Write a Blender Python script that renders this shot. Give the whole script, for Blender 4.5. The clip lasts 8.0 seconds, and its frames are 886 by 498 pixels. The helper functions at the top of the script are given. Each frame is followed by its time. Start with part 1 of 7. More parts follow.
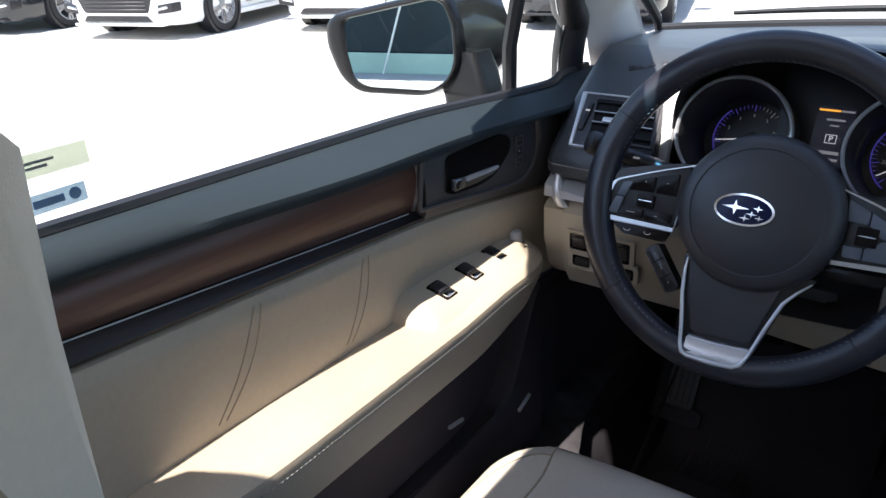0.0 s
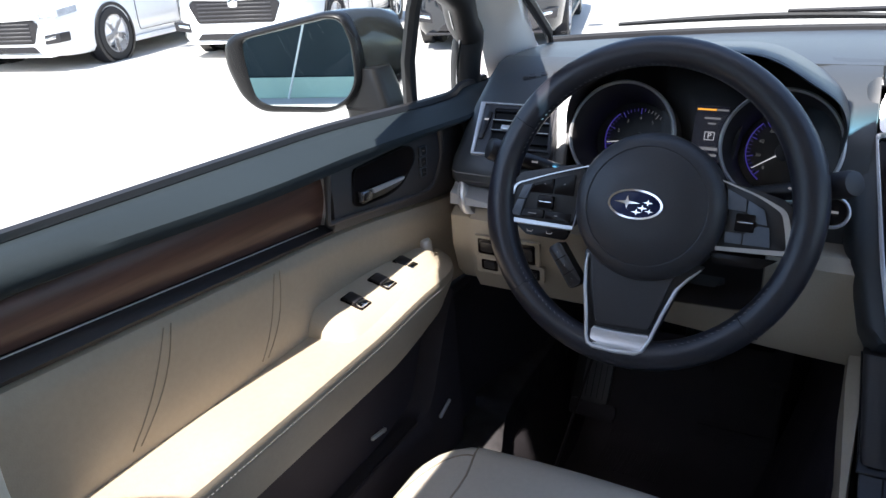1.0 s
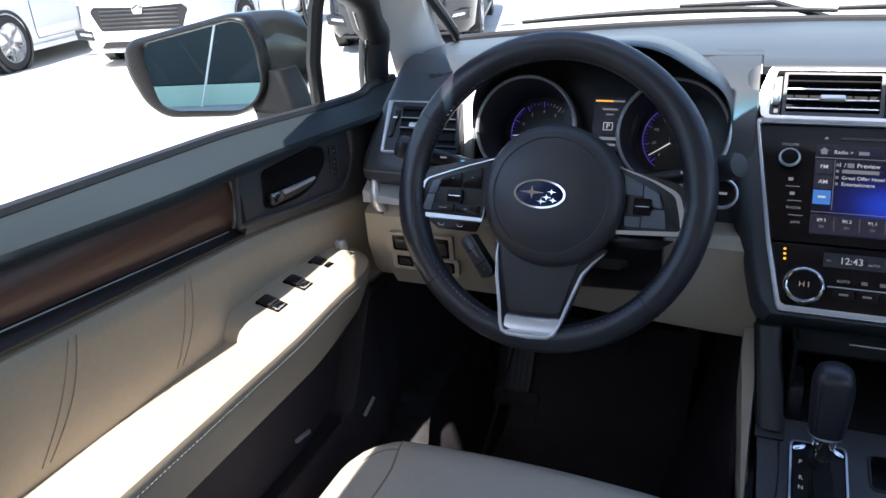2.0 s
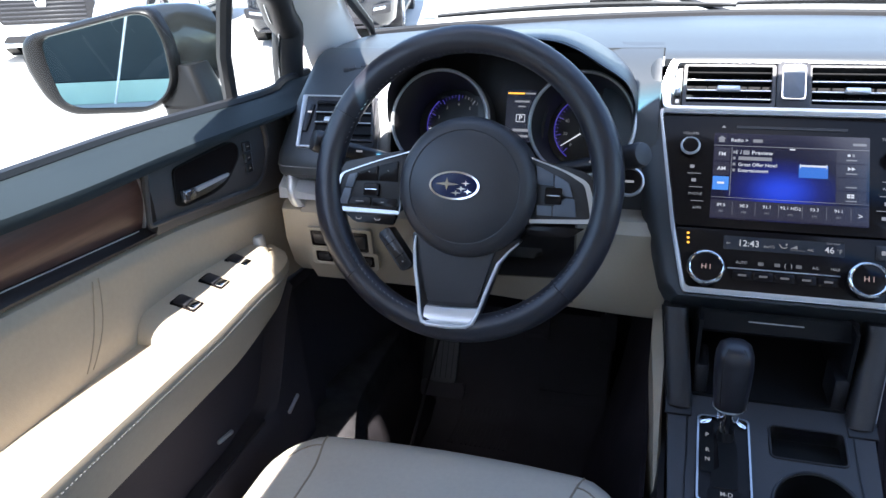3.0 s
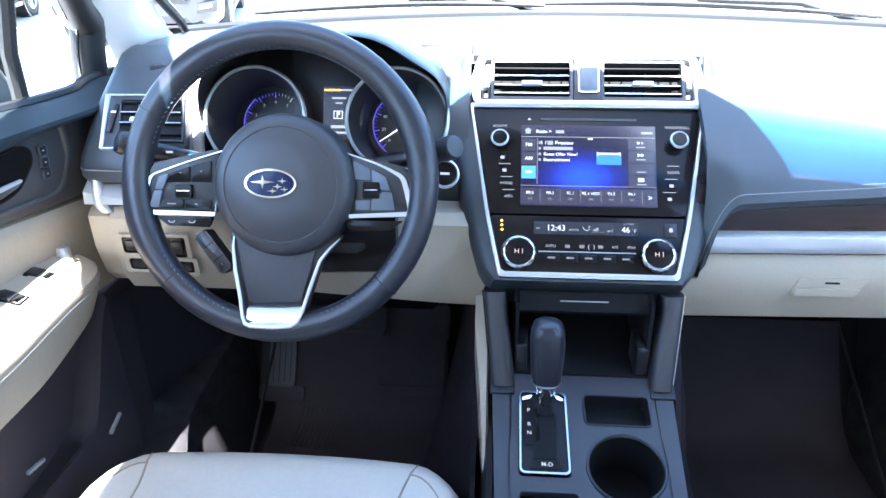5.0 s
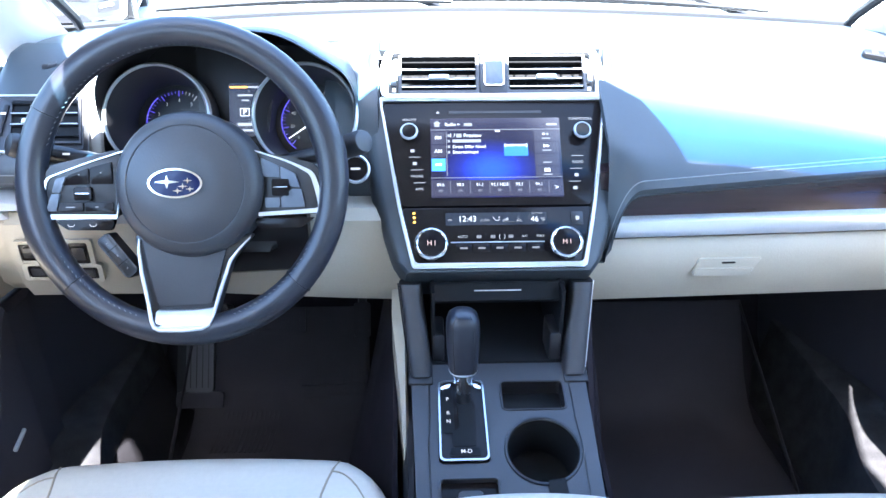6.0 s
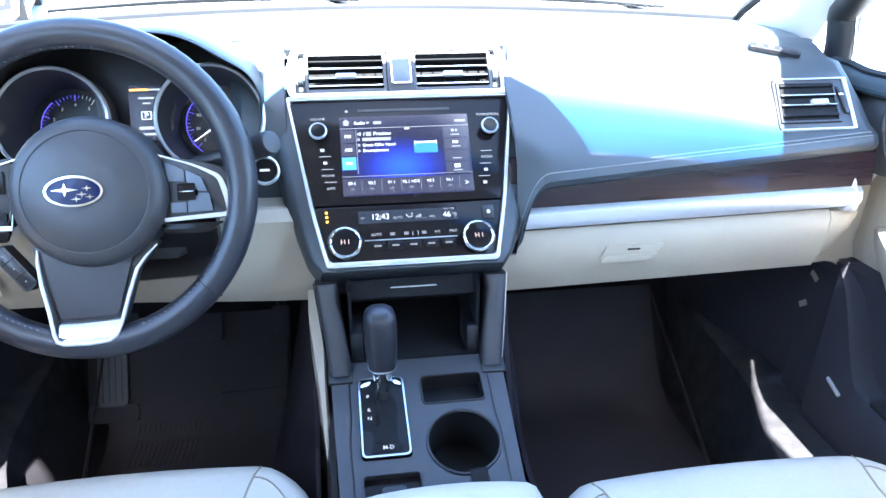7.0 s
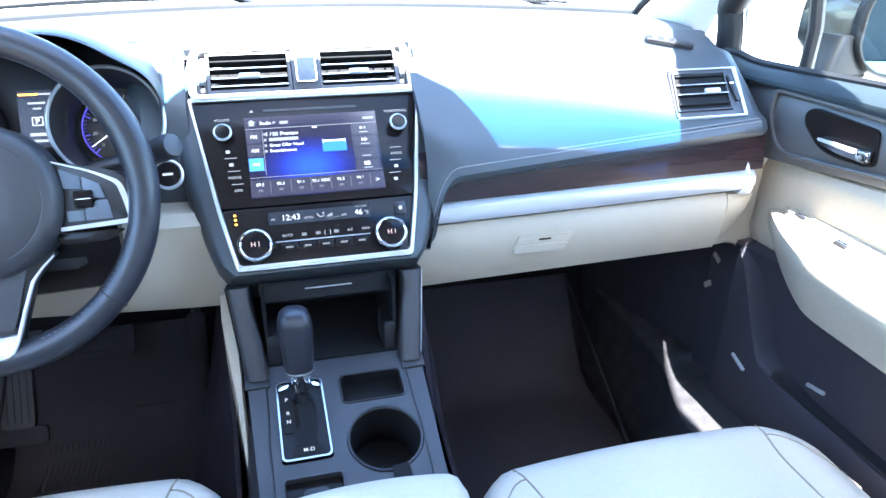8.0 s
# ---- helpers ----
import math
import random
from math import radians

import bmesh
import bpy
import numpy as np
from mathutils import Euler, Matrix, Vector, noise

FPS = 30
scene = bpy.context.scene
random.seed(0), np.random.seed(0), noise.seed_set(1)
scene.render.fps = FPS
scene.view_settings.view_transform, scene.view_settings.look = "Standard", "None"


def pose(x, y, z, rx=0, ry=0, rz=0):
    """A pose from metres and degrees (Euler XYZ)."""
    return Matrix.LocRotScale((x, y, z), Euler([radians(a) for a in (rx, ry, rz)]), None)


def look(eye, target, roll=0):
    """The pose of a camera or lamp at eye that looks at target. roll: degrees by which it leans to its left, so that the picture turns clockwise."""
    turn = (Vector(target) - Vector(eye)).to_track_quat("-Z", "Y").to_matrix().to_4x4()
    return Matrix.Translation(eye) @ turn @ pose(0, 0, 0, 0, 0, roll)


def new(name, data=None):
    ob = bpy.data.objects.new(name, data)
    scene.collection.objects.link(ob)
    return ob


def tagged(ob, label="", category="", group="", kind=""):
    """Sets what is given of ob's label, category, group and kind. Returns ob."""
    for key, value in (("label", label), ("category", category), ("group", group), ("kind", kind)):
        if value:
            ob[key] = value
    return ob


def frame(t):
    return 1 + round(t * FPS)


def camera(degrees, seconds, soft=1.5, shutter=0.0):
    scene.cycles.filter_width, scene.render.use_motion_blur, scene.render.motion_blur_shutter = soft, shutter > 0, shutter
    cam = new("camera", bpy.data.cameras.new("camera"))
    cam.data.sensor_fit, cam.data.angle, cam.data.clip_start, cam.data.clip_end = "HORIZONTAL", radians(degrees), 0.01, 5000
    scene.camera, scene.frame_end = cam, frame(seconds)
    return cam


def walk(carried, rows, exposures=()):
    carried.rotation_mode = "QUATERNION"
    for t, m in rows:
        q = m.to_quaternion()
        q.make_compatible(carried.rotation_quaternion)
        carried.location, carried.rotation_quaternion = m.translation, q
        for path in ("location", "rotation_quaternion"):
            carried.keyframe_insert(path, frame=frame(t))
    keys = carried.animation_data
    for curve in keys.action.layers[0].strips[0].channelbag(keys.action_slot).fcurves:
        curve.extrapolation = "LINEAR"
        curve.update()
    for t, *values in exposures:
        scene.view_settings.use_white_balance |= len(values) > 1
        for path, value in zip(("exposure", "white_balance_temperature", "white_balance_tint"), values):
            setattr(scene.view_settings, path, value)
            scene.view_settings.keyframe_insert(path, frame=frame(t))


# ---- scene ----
cam = camera(62.54, 8.0)
PATH = [
    (0.0, pose(-0.1977, -0.8354, 0.9918, 65.291, 2.289, 36.153)),
    (0.5, pose(-0.1876, -0.8426, 0.9896, 66.043, 2.672, 32.444)),
    (1.0, pose(-0.1792, -0.8501, 0.9864, 66.520, 2.892, 28.729)),
    (1.5, pose(-0.1680, -0.8544, 0.9833, 66.652, 3.197, 25.354)),
    (3.0, pose(-0.1428, -0.8593, 0.9832, 65.622, 2.489, 16.515)),
    (3.5, pose(-0.1356, -0.8584, 0.9810, 65.674, 2.045, 13.489)),
    (4.0, pose(-0.1277, -0.8586, 0.9808, 65.607, 1.589, 10.300)),
    (4.5, pose(-0.1187, -0.8600, 0.9800, 65.519, 0.918, 7.399)),
    (6.0, pose(-0.0976, -0.8701, 0.9759, 65.184, -0.036, -1.976)),
    (6.5, pose(-0.0925, -0.8763, 0.9761, 65.168, -0.276, -5.165)),
    (7.0, pose(-0.0867, -0.8775, 0.9794, 64.926, -0.362, -8.459)),
    (7.5, pose(-0.0798, -0.8783, 0.9827, 64.671, -0.705, -11.667)),
    (8.0, pose(-0.0724, -0.8838, 0.9776, 64.862, -0.490, -14.849)),
]
walk(cam, PATH, [(0.0, 1.66, 6500, 14), (1.5, 1.78, 6450, 13), (3.0, 2.43, 6200, 12), (3.5, 2.98, 6050, 11.5), (4.5, 3.67, 5850, 10), (6.5, 4.22, 5700, 8), (8.0, 4.20, 5680, 7)])

# ---- sky, sun ----
world = bpy.data.worlds.new("sky")
scene.world = world
world.use_nodes = True
SUN = Vector((-0.012, -0.65, 1.0)).normalized()
wn = world.node_tree
sky = wn.nodes.new("ShaderNodeTexSky")
sky.sky_type, sky.sun_disc = "NISHITA", False
sky.sun_elevation = math.asin(SUN.z)
sky.sun_rotation = math.atan2(SUN.x, SUN.y)
wn.nodes["Background"].inputs["Strength"].default_value = 0.14
wn.links.new(sky.outputs["Color"], wn.nodes["Background"].inputs["Color"])
sun = new("sun", bpy.data.lights.new("sun", "SUN"))
sun.data.energy, sun.data.angle, sun.data.color = 4.5, radians(0.53), (1.0, 0.95, 0.88)
sun.matrix_world = look(SUN * 20, (0, 0, 0))


# ---- materials ----
def material(name, color, rough=0.5, metal=0.0, var=0.12, scale=6.0, grain=180.0, bump=0.15, coat=0.0, dirt=None, spec=0.5):
    """Two scales of colour and roughness change and a fine relief."""
    mat = bpy.data.materials.new(name)
    mat.use_nodes = True
    n, l = mat.node_tree.nodes, mat.node_tree.links
    b = n["Principled BSDF"]
    co = n.new("ShaderNodeTexCoord")
    big, fine = n.new("ShaderNodeTexNoise"), n.new("ShaderNodeTexNoise")
    big.inputs["Scale"].default_value, fine.inputs["Scale"].default_value = scale, grain
    big.inputs["Detail"].default_value, fine.inputs["Detail"].default_value = 5, 3
    for t in (big, fine):
        l.new(co.outputs["Object"], t.inputs["Vector"])
    add = n.new("ShaderNodeMath")
    add.operation = "MULTIPLY_ADD"
    l.new(fine.outputs["Fac"], add.inputs[0])
    add.inputs[1].default_value = 0.45
    l.new(big.outputs["Fac"], add.inputs[2])
    ramp = n.new("ShaderNodeValToRGB")
    c = Vector(color)
    lo = Vector(dirt) if dirt else c * (1 - var)
    hi = c * (1 + var)
    ramp.color_ramp.elements[0].position, ramp.color_ramp.elements[1].position = 0.45, 0.95
    ramp.color_ramp.elements[0].color, ramp.color_ramp.elements[1].color = (*lo, 1), (*hi, 1)
    l.new(add.outputs[0], ramp.inputs["Fac"])
    l.new(ramp.outputs["Color"], b.inputs["Base Color"])
    mr = n.new("ShaderNodeMapRange")
    mr.inputs["To Min"].default_value, mr.inputs["To Max"].default_value = max(0.02, rough - 0.07), min(1, rough + 0.07)
    l.new(big.outputs["Fac"], mr.inputs["Value"])
    l.new(mr.outputs["Result"], b.inputs["Roughness"])
    b.inputs["Metallic"].default_value = metal
    b.inputs["Coat Weight"].default_value = coat
    b.inputs["Specular IOR Level"].default_value = spec
    if bump:
        bp = n.new("ShaderNodeBump")
        bp.inputs["Strength"].default_value, bp.inputs["Distance"].default_value = bump, 0.001
        l.new(fine.outputs["Fac"], bp.inputs["Height"])
        l.new(bp.outputs["Normal"], b.inputs["Normal"])
    return mat


def leather(name, color, rough=0.5, cell=420.0, bump=0.25):
    """Grained hide: cells for the pebble, noise for the tone."""
    mat = material(name, color, rough, var=0.08, scale=5.0, bump=0)
    n, l = mat.node_tree.nodes, mat.node_tree.links
    v, bp = n.new("ShaderNodeTexVoronoi"), n.new("ShaderNodeBump")
    v.inputs["Scale"].default_value = cell
    v.feature = "DISTANCE_TO_EDGE"
    l.new(n["Texture Coordinate"].outputs["Object"], v.inputs["Vector"])
    bp.inputs["Strength"].default_value, bp.inputs["Distance"].default_value = bump, 0.0006
    l.new(v.outputs["Distance"], bp.inputs["Height"])
    l.new(bp.outputs["Normal"], n["Principled BSDF"].inputs["Normal"])
    return mat


def wood(name):
    mat = material(name, (0.105, 0.053, 0.040) if "door" in name else (0.028, 0.015, 0.018), 0.42 if "door" in name else 0.25, var=0.55, scale=5.0, grain=70.0, bump=0.12)
    n, l = mat.node_tree.nodes, mat.node_tree.links
    mp = n.new("ShaderNodeMapping")
    mp.inputs["Scale"].default_value = (1.0, 0.12, 2.2) if "door" in name else (0.12, 1.0, 2.2)
    l.new(n["Texture Coordinate"].outputs["Object"], mp.inputs["Vector"])
    for t in ("Noise Texture", "Noise Texture.001"):
        l.new(mp.outputs["Vector"], n[t].inputs["Vector"])
    return mat


def clear(name, tint, gloss=0.05, rough=0.0):
    """Thin pane: lets light through, with a weak mirror on top."""
    mat = bpy.data.materials.new(name)
    mat.use_nodes = True
    n, l = mat.node_tree.nodes, mat.node_tree.links
    n.remove(n["Principled BSDF"])
    a, b, m = n.new("ShaderNodeBsdfTransparent"), n.new("ShaderNodeBsdfGlossy"), n.new("ShaderNodeMixShader")
    a.inputs["Color"].default_value = (*tint, 1)
    b.inputs["Roughness"].default_value = rough
    m.inputs["Fac"].default_value = gloss
    l.new(a.outputs[0], m.inputs[1])
    l.new(b.outputs[0], m.inputs[2])
    l.new(m.outputs[0], n["Material Output"].inputs["Surface"])
    return mat


def shade_glass():
    """Tint that deepens from the lower edge of the band to the roof."""
    mat = clear("blue shade band glass", (1, 1, 1), 0.03)
    n, l = mat.node_tree.nodes, mat.node_tree.links
    at, rp = n.new("ShaderNodeAttribute"), n.new("ShaderNodeValToRGB")
    at.attribute_name = "depth"
    e = rp.color_ramp.elements
    e[0].position, e[0].color = 0.0, (0.93, 0.97, 0.97, 1)
    e[1].position, e[1].color = 1.0, (0.02, 0.10, 0.30, 1)
    for p, c in ((0.16, (0.42, 0.80, 0.96, 1)), (0.34, (0.13, 0.52, 0.88, 1)), (0.62, (0.05, 0.26, 0.66, 1))):
        rp.color_ramp.elements.new(p).color = c
    l.new(at.outputs["Fac"], rp.inputs["Fac"])
    l.new(rp.outputs["Color"], n["Transparent BSDF"].inputs["Color"])
    return mat


def glow(name, color, strength):
    mat = bpy.data.materials.new(name)
    mat.use_nodes = True
    b = mat.node_tree.nodes["Principled BSDF"]
    b.inputs["Base Color"].default_value = (0.01, 0.01, 0.012, 1)
    b.inputs["Roughness"].default_value = 0.25
    b.inputs["Emission Color"].default_value = (*color, 1)
    b.inputs["Emission Strength"].default_value = strength
    return mat


PAD = leather("charcoal soft pad", (0.040, 0.046, 0.052), 0.47, 520, 0.2)
DOOR_TRIM = material("grained charcoal door trim", (0.066, 0.063, 0.064), 0.42, grain=500, bump=0.2)
DOOR_PAD = leather("charcoal door pad", (0.0145, 0.0215, 0.0255), 0.64, 520, 0.2)
DOOR_PAD.node_tree.nodes["Principled BSDF"].inputs["Specular IOR Level"].default_value = 0.26
RING = material("satin chrome ring", (0.72, 0.73, 0.75), 0.30, 0.55, var=0.05, bump=0.0)
LEDGE = material("brown-black ledge plastic", (0.024, 0.020, 0.0205), 0.5, grain=500, bump=0.2, spec=0.35)
WHEEL_HIDE = leather("black wheel leather", (0.021, 0.021, 0.028), 0.34, 600, 0.2)
HARD = material("charcoal hard plastic", (0.034, 0.033, 0.037), 0.45, grain=500, bump=0.2)
LOWER = material("matt black lower trim", (0.038, 0.033, 0.040), 0.65, grain=400, bump=0.3, spec=0.35)
DARK = material("black plastic", (0.0155, 0.0145, 0.0165), 0.4, grain=500, bump=0.12)
PIANO = material("piano black", (0.0115, 0.0090, 0.0088), 0.16, grain=300, bump=0.0, var=0.05, spec=0.12)
BEIGE = leather("beige door leather", (0.385, 0.322, 0.240), 0.55, 380, 0.25)
SEATHIDE = leather("ivory seat leather", (0.50, 0.46, 0.40), 0.5, 420, 0.3)
BEIGE_HARD = material("beige moulded plastic", (0.40, 0.345, 0.265), 0.5, grain=420, bump=0.2, var=0.07)
SATIN = material("satin silver plastic", (0.67, 0.675, 0.69), 0.32, 0.5, var=0.05, grain=600, bump=0.05)
CHEEK = material("silver grey painted trim", (0.46, 0.465, 0.475), 0.42, 0.25, var=0.05, grain=600, bump=0.04)
DARK_CHROME = material("smoked chrome", (0.34, 0.345, 0.36), 0.16, 1.0, var=0.05, bump=0.0)
BRUSHED = material("brushed wheel silver", (0.54, 0.545, 0.56), 0.30, 0.75, var=0.05, grain=600, bump=0.04)
CHROME = material("bright chrome", (0.80, 0.81, 0.83), 0.08, 1.0, var=0.03, bump=0.0)
WOOD_DOOR = wood("dark door wood")
WOOD_DASH = wood("dark dash wood")
CARPET = material("black carpet", (0.022, 0.018, 0.022), 0.95, var=0.35, scale=14, grain=900, bump=0.9, spec=0.1)
RUBBER = material("black rubber mat", (0.026, 0.021, 0.025), 0.75, var=0.3, scale=9, grain=500, bump=0.4)
SILL = material("grey sill carpet", (0.046, 0.043, 0.045), 0.9, var=0.35, scale=30, grain=520, bump=0.9, spec=0.1)
CLOTH = material("pale grey pillar fabric", (0.78, 0.765, 0.74), 0.9, var=0.06, grain=900, bump=0.3, spec=0.2)
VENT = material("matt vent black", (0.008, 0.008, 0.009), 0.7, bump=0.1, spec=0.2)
SLATE = material("slate button plastic", (0.10, 0.115, 0.14), 0.4, bump=0.05)
STITCH = material("pale thread", (0.20, 0.197, 0.195), 0.8, bump=0)
SEAM = material("seam shadow thread", (0.29, 0.24, 0.18), 0.8, bump=0)
WHITE_INK = glow("white lit lettering", (0.85, 0.88, 0.95), 0.17)
DIM_INK = glow("dim lit lettering", (0.6, 0.62, 0.68), 0.085)
ROSE_INK = glow("rose lit lettering", (0.85, 0.60, 0.56), 0.10)
FAINT = glow("faint gauge print", (0.6, 0.62, 0.68), 0.035)
AMBER = glow("amber lamp", (1.0, 0.45, 0.05), 0.35)
RED = glow("red lamp", (1.0, 0.08, 0.06), 0.25)
BLUE_INK = glow("blue gauge ring", (0.16, 0.12, 1.0), 0.050)
GLASS = clear("clear tinted glass", (0.93, 0.97, 0.95), 0.03)
GASKET = material("black rubber seal", (0.012, 0.012, 0.013), 0.5, bump=0.1)
MIRROR_EDGE = material("smooth black mirror plastic", (0.007, 0.007, 0.0075), 0.36, bump=0.0, spec=0.3)
BODY = material("dark grey metallic paint", (0.045, 0.049, 0.048), 0.25, 0.6, var=0.05, grain=900, bump=0.02, coat=0.6)
WHITE_PAINT = material("white car paint", (0.78, 0.79, 0.80), 0.22, var=0.02, bump=0.0, coat=0.6)
BLACK_PAINT = material("black car paint", (0.012, 0.014, 0.018), 0.15, var=0.1, bump=0.0, coat=0.7)
TYRE = material("tyre rubber", (0.02, 0.02, 0.021), 0.8, bump=0.4)
ALLOY = material("alloy rim", (0.5, 0.5, 0.52), 0.28, 0.9, var=0.1, bump=0.05)
LAMP = material("clear lamp cover", (0.30, 0.32, 0.35), 0.1, var=0.3, scale=12, bump=0)
CARGLASS = material("dark car glass", (0.02, 0.025, 0.028), 0.06, var=0.05, bump=0)
CONCRETE = material("sunlit concrete", (0.46, 0.445, 0.42), 0.9, var=0.12, scale=0.6, grain=60, bump=0.4, spec=0.2)


# ---- mesh helpers ----
def link(name, bm, mat, parent=None, label="", sharp=38):
    bmesh.ops.recalc_face_normals(bm, faces=bm.faces[:])
    me = bpy.data.meshes.new(name)
    bm.to_mesh(me)
    bm.free()
    for p in me.polygons:
        p.use_smooth = True
    me.set_sharp_from_angle(angle=radians(sharp))
    me.materials.append(mat)
    ob = new(name, me)
    if parent:
        ob.parent = parent
    if label:
        tagged(ob, label)
    return ob


part = link


def thing(name, label, category, group="", kind=""):
    ob = new(name)
    ob.empty_display_size = 0.05
    return tagged(ob, label, category, group, kind)


def join(*bms):
    out = bms[0]
    for b in bms[1:]:
        me = bpy.data.meshes.new("join")
        b.to_mesh(me)
        b.free()
        out.from_mesh(me)
        bpy.data.meshes.remove(me)
    return out


def box(x0, x1, y0, y1, z0, z1, bevel=0.003, seg=2, m=None):
    bm = bmesh.new()
    bmesh.ops.create_cube(bm, size=1.0)
    for v in bm.verts:
        v.co = Vector(((x0 + x1) / 2 + v.co.x * (x1 - x0), (y0 + y1) / 2 + v.co.y * (y1 - y0), (z0 + z1) / 2 + v.co.z * (z1 - z0)))
    if bevel:
        bmesh.ops.bevel(bm, geom=bm.edges[:], offset=bevel, segments=seg, affect="EDGES", profile=0.5)
    if m:
        bm.transform(m)
    return bm


def loft(rings, caps=True, closed=True, m=None):
    bm = bmesh.new()
    vs = [[bm.verts.new(p) for p in r] for r in rings]
    n = len(rings[0])
    for a, b in zip(vs, vs[1:]):
        for i in range(n if closed else n - 1):
            j = (i + 1) % n
            bm.faces.new((a[i], a[j], b[j], b[i]))
    if caps:
        bm.faces.new(vs[0])
        bm.faces.new(vs[-1])
    if m:
        bm.transform(m)
    return bm


def sheet(rows, thick=0.0, m=None):
    """A grid of points; thick: how far a back face lies behind it."""
    bm = loft(rows, caps=False, closed=False)
    if thick:
        bmesh.ops.recalc_face_normals(bm, faces=bm.faces[:])
        bmesh.ops.solidify(bm, geom=bm.faces[:], thickness=thick)
    if m:
        bm.transform(m)
    return bm


def tube(pts, r, n=10, closed=False, m=None, flat=1.0):
    """A pipe along points; r: one radius or one for each point."""
    pts = [Vector(p) for p in pts]
    k = len(pts)
    rr = r if isinstance(r, (list, tuple)) else [r] * k
    rings, side = [], None
    for i, p in enumerate(pts):
        a = pts[(i - 1) % k] if closed or i else p
        b = pts[(i + 1) % k] if closed or i < k - 1 else p
        d = (b - a).normalized()
        if side is None:
            side = d.orthogonal().normalized()
        side = (side - d * side.dot(d)).normalized()
        up = d.cross(side)
        rings.append([p + (side * math.cos(t) * flat + up * math.sin(t)) * rr[i] for t in (2 * math.pi * j / n for j in range(n))])
    if closed:
        rings.append(rings[0])
    bm = loft(rings, caps=not closed)
    if closed:
        bmesh.ops.remove_doubles(bm, verts=bm.verts[:], dist=1e-6)
    if m:
        bm.transform(m)
    return bm


def prism(poly, w0, w1, m=None, bevel=0.0, seg=2):
    """A flat outline (u, v) made solid from w0 to w1."""
    bm = bmesh.new()
    a = [bm.verts.new((u, v, w0)) for u, v in poly]
    b = [bm.verts.new((u, v, w1)) for u, v in poly]
    bm.faces.new(a)
    top = bm.faces.new(b)
    for i in range(len(poly)):
        j = (i + 1) % len(poly)
        bm.faces.new((a[i], a[j], b[j], b[i]))
    if bevel:
        bmesh.ops.bevel(bm, geom=list(top.edges), offset=bevel, segments=seg, affect="EDGES", profile=0.5)
    if m:
        bm.transform(m)
    return bm


def rounded(poly, r, seg=5):
    """The outline with its corners rounded."""
    out, n = [], len(poly)
    for i in range(n):
        p, a, b = Vector(poly[i]), Vector(poly[i - 1]), Vector(poly[(i + 1) % n])
        rad = r[i] if isinstance(r, (list, tuple)) else r
        d1, d2 = (a - p), (b - p)
        t = min(rad, d1.length * 0.48, d2.length * 0.48)
        s, e = p + d1.normalized() * t, p + d2.normalized() * t
        for k in range(seg + 1):
            f = k / seg
            q = s * (1 - f) ** 2 + p * 2 * f * (1 - f) + e * f ** 2
            out.append((q.x, q.y))
    return out


def rect(u0, u1, v0, v1, r=0.0, seg=5):
    p = [(u0, v0), (u1, v0), (u1, v1), (u0, v1)]
    return rounded(p, r, seg) if r else p


def ringplate(outer, inner, w0, w1, m=None):
    """A frame between two outlines with as many points each."""
    rings = [[Vector((u, v, w)) for u, v in o] for o, w in ((outer, w0), (outer, w1), (inner, w1), (inner, w0), (outer, w0))]
    bm = loft(rings, caps=False)
    bmesh.ops.remove_doubles(bm, verts=bm.verts[:], dist=1e-6)
    if m:
        bm.transform(m)
    return bm


def disc(r, n=32, c=(0, 0)):
    return [(c[0] + r * math.cos(2 * math.pi * i / n), c[1] + r * math.sin(2 * math.pi * i / n)) for i in range(n)]


def lathe(profile, n=32, m=None, hollow=False):
    """A profile of (radius, w) turned round the w axis; hollow: the profile closes on itself, as a ring's does."""
    profile = list(profile) + [profile[0]] if hollow else profile
    rings = [[Vector((r * math.cos(t), r * math.sin(t), w)) for t in (2 * math.pi * i / n for i in range(n))] for r, w in profile]
    bm = loft(rings, caps=not hollow, m=m)
    bmesh.ops.remove_doubles(bm, verts=bm.verts[:], dist=1e-6)
    return bm


def pillow(u0, u1, v0, v1, top, base, r, m=None, n=18, bulge=0.0, front=None):
    """A cushion: a rounded block whose top swells; front(s): how far the v1 edge falls back across the width."""
    rows, w, d = [], u1 - u0, v1 - v0
    for j in range(n + 1):
        row = []
        for i in range(n + 1):
            fu, fv = 0.5 - 0.5 * math.cos(math.pi * i / n), 0.5 - 0.5 * math.cos(math.pi * j / n)
            s = 2 * fu - 1
            du = max(0, r - min(fu, 1 - fu) * w)
            dv = max(0, r - min(fv, 1 - fv) * d)
            k = math.hypot(du, dv)
            u, v = u0 + fu * w, v0 + fv * d
            if k > r:
                sh = r / k
                u += math.copysign(du * (1 - sh), 0.5 - fu)
                v += math.copysign(dv * (1 - sh), 0.5 - fv)
                k = r
            z = top - (r - math.sqrt(max(0, r * r - k * k))) + bulge * (1 - s * s) * (4 * fv * (1 - fv))
            if front:
                v -= front(s) * fv
            row.append(Vector((u, v, z)))
        rows.append(row)
    bm = loft(rows, caps=False, closed=False)
    edge = [e for e in bm.edges if e.is_boundary]
    got = bmesh.ops.extrude_edge_only(bm, edges=edge)
    low = [v for v in got["geom"] if isinstance(v, bmesh.types.BMVert)]
    for v in low:
        v.co.z = base
    bmesh.ops.holes_fill(bm, edges=[e for e in bm.edges if e.is_boundary])
    if m:
        bm.transform(m)
    return bm


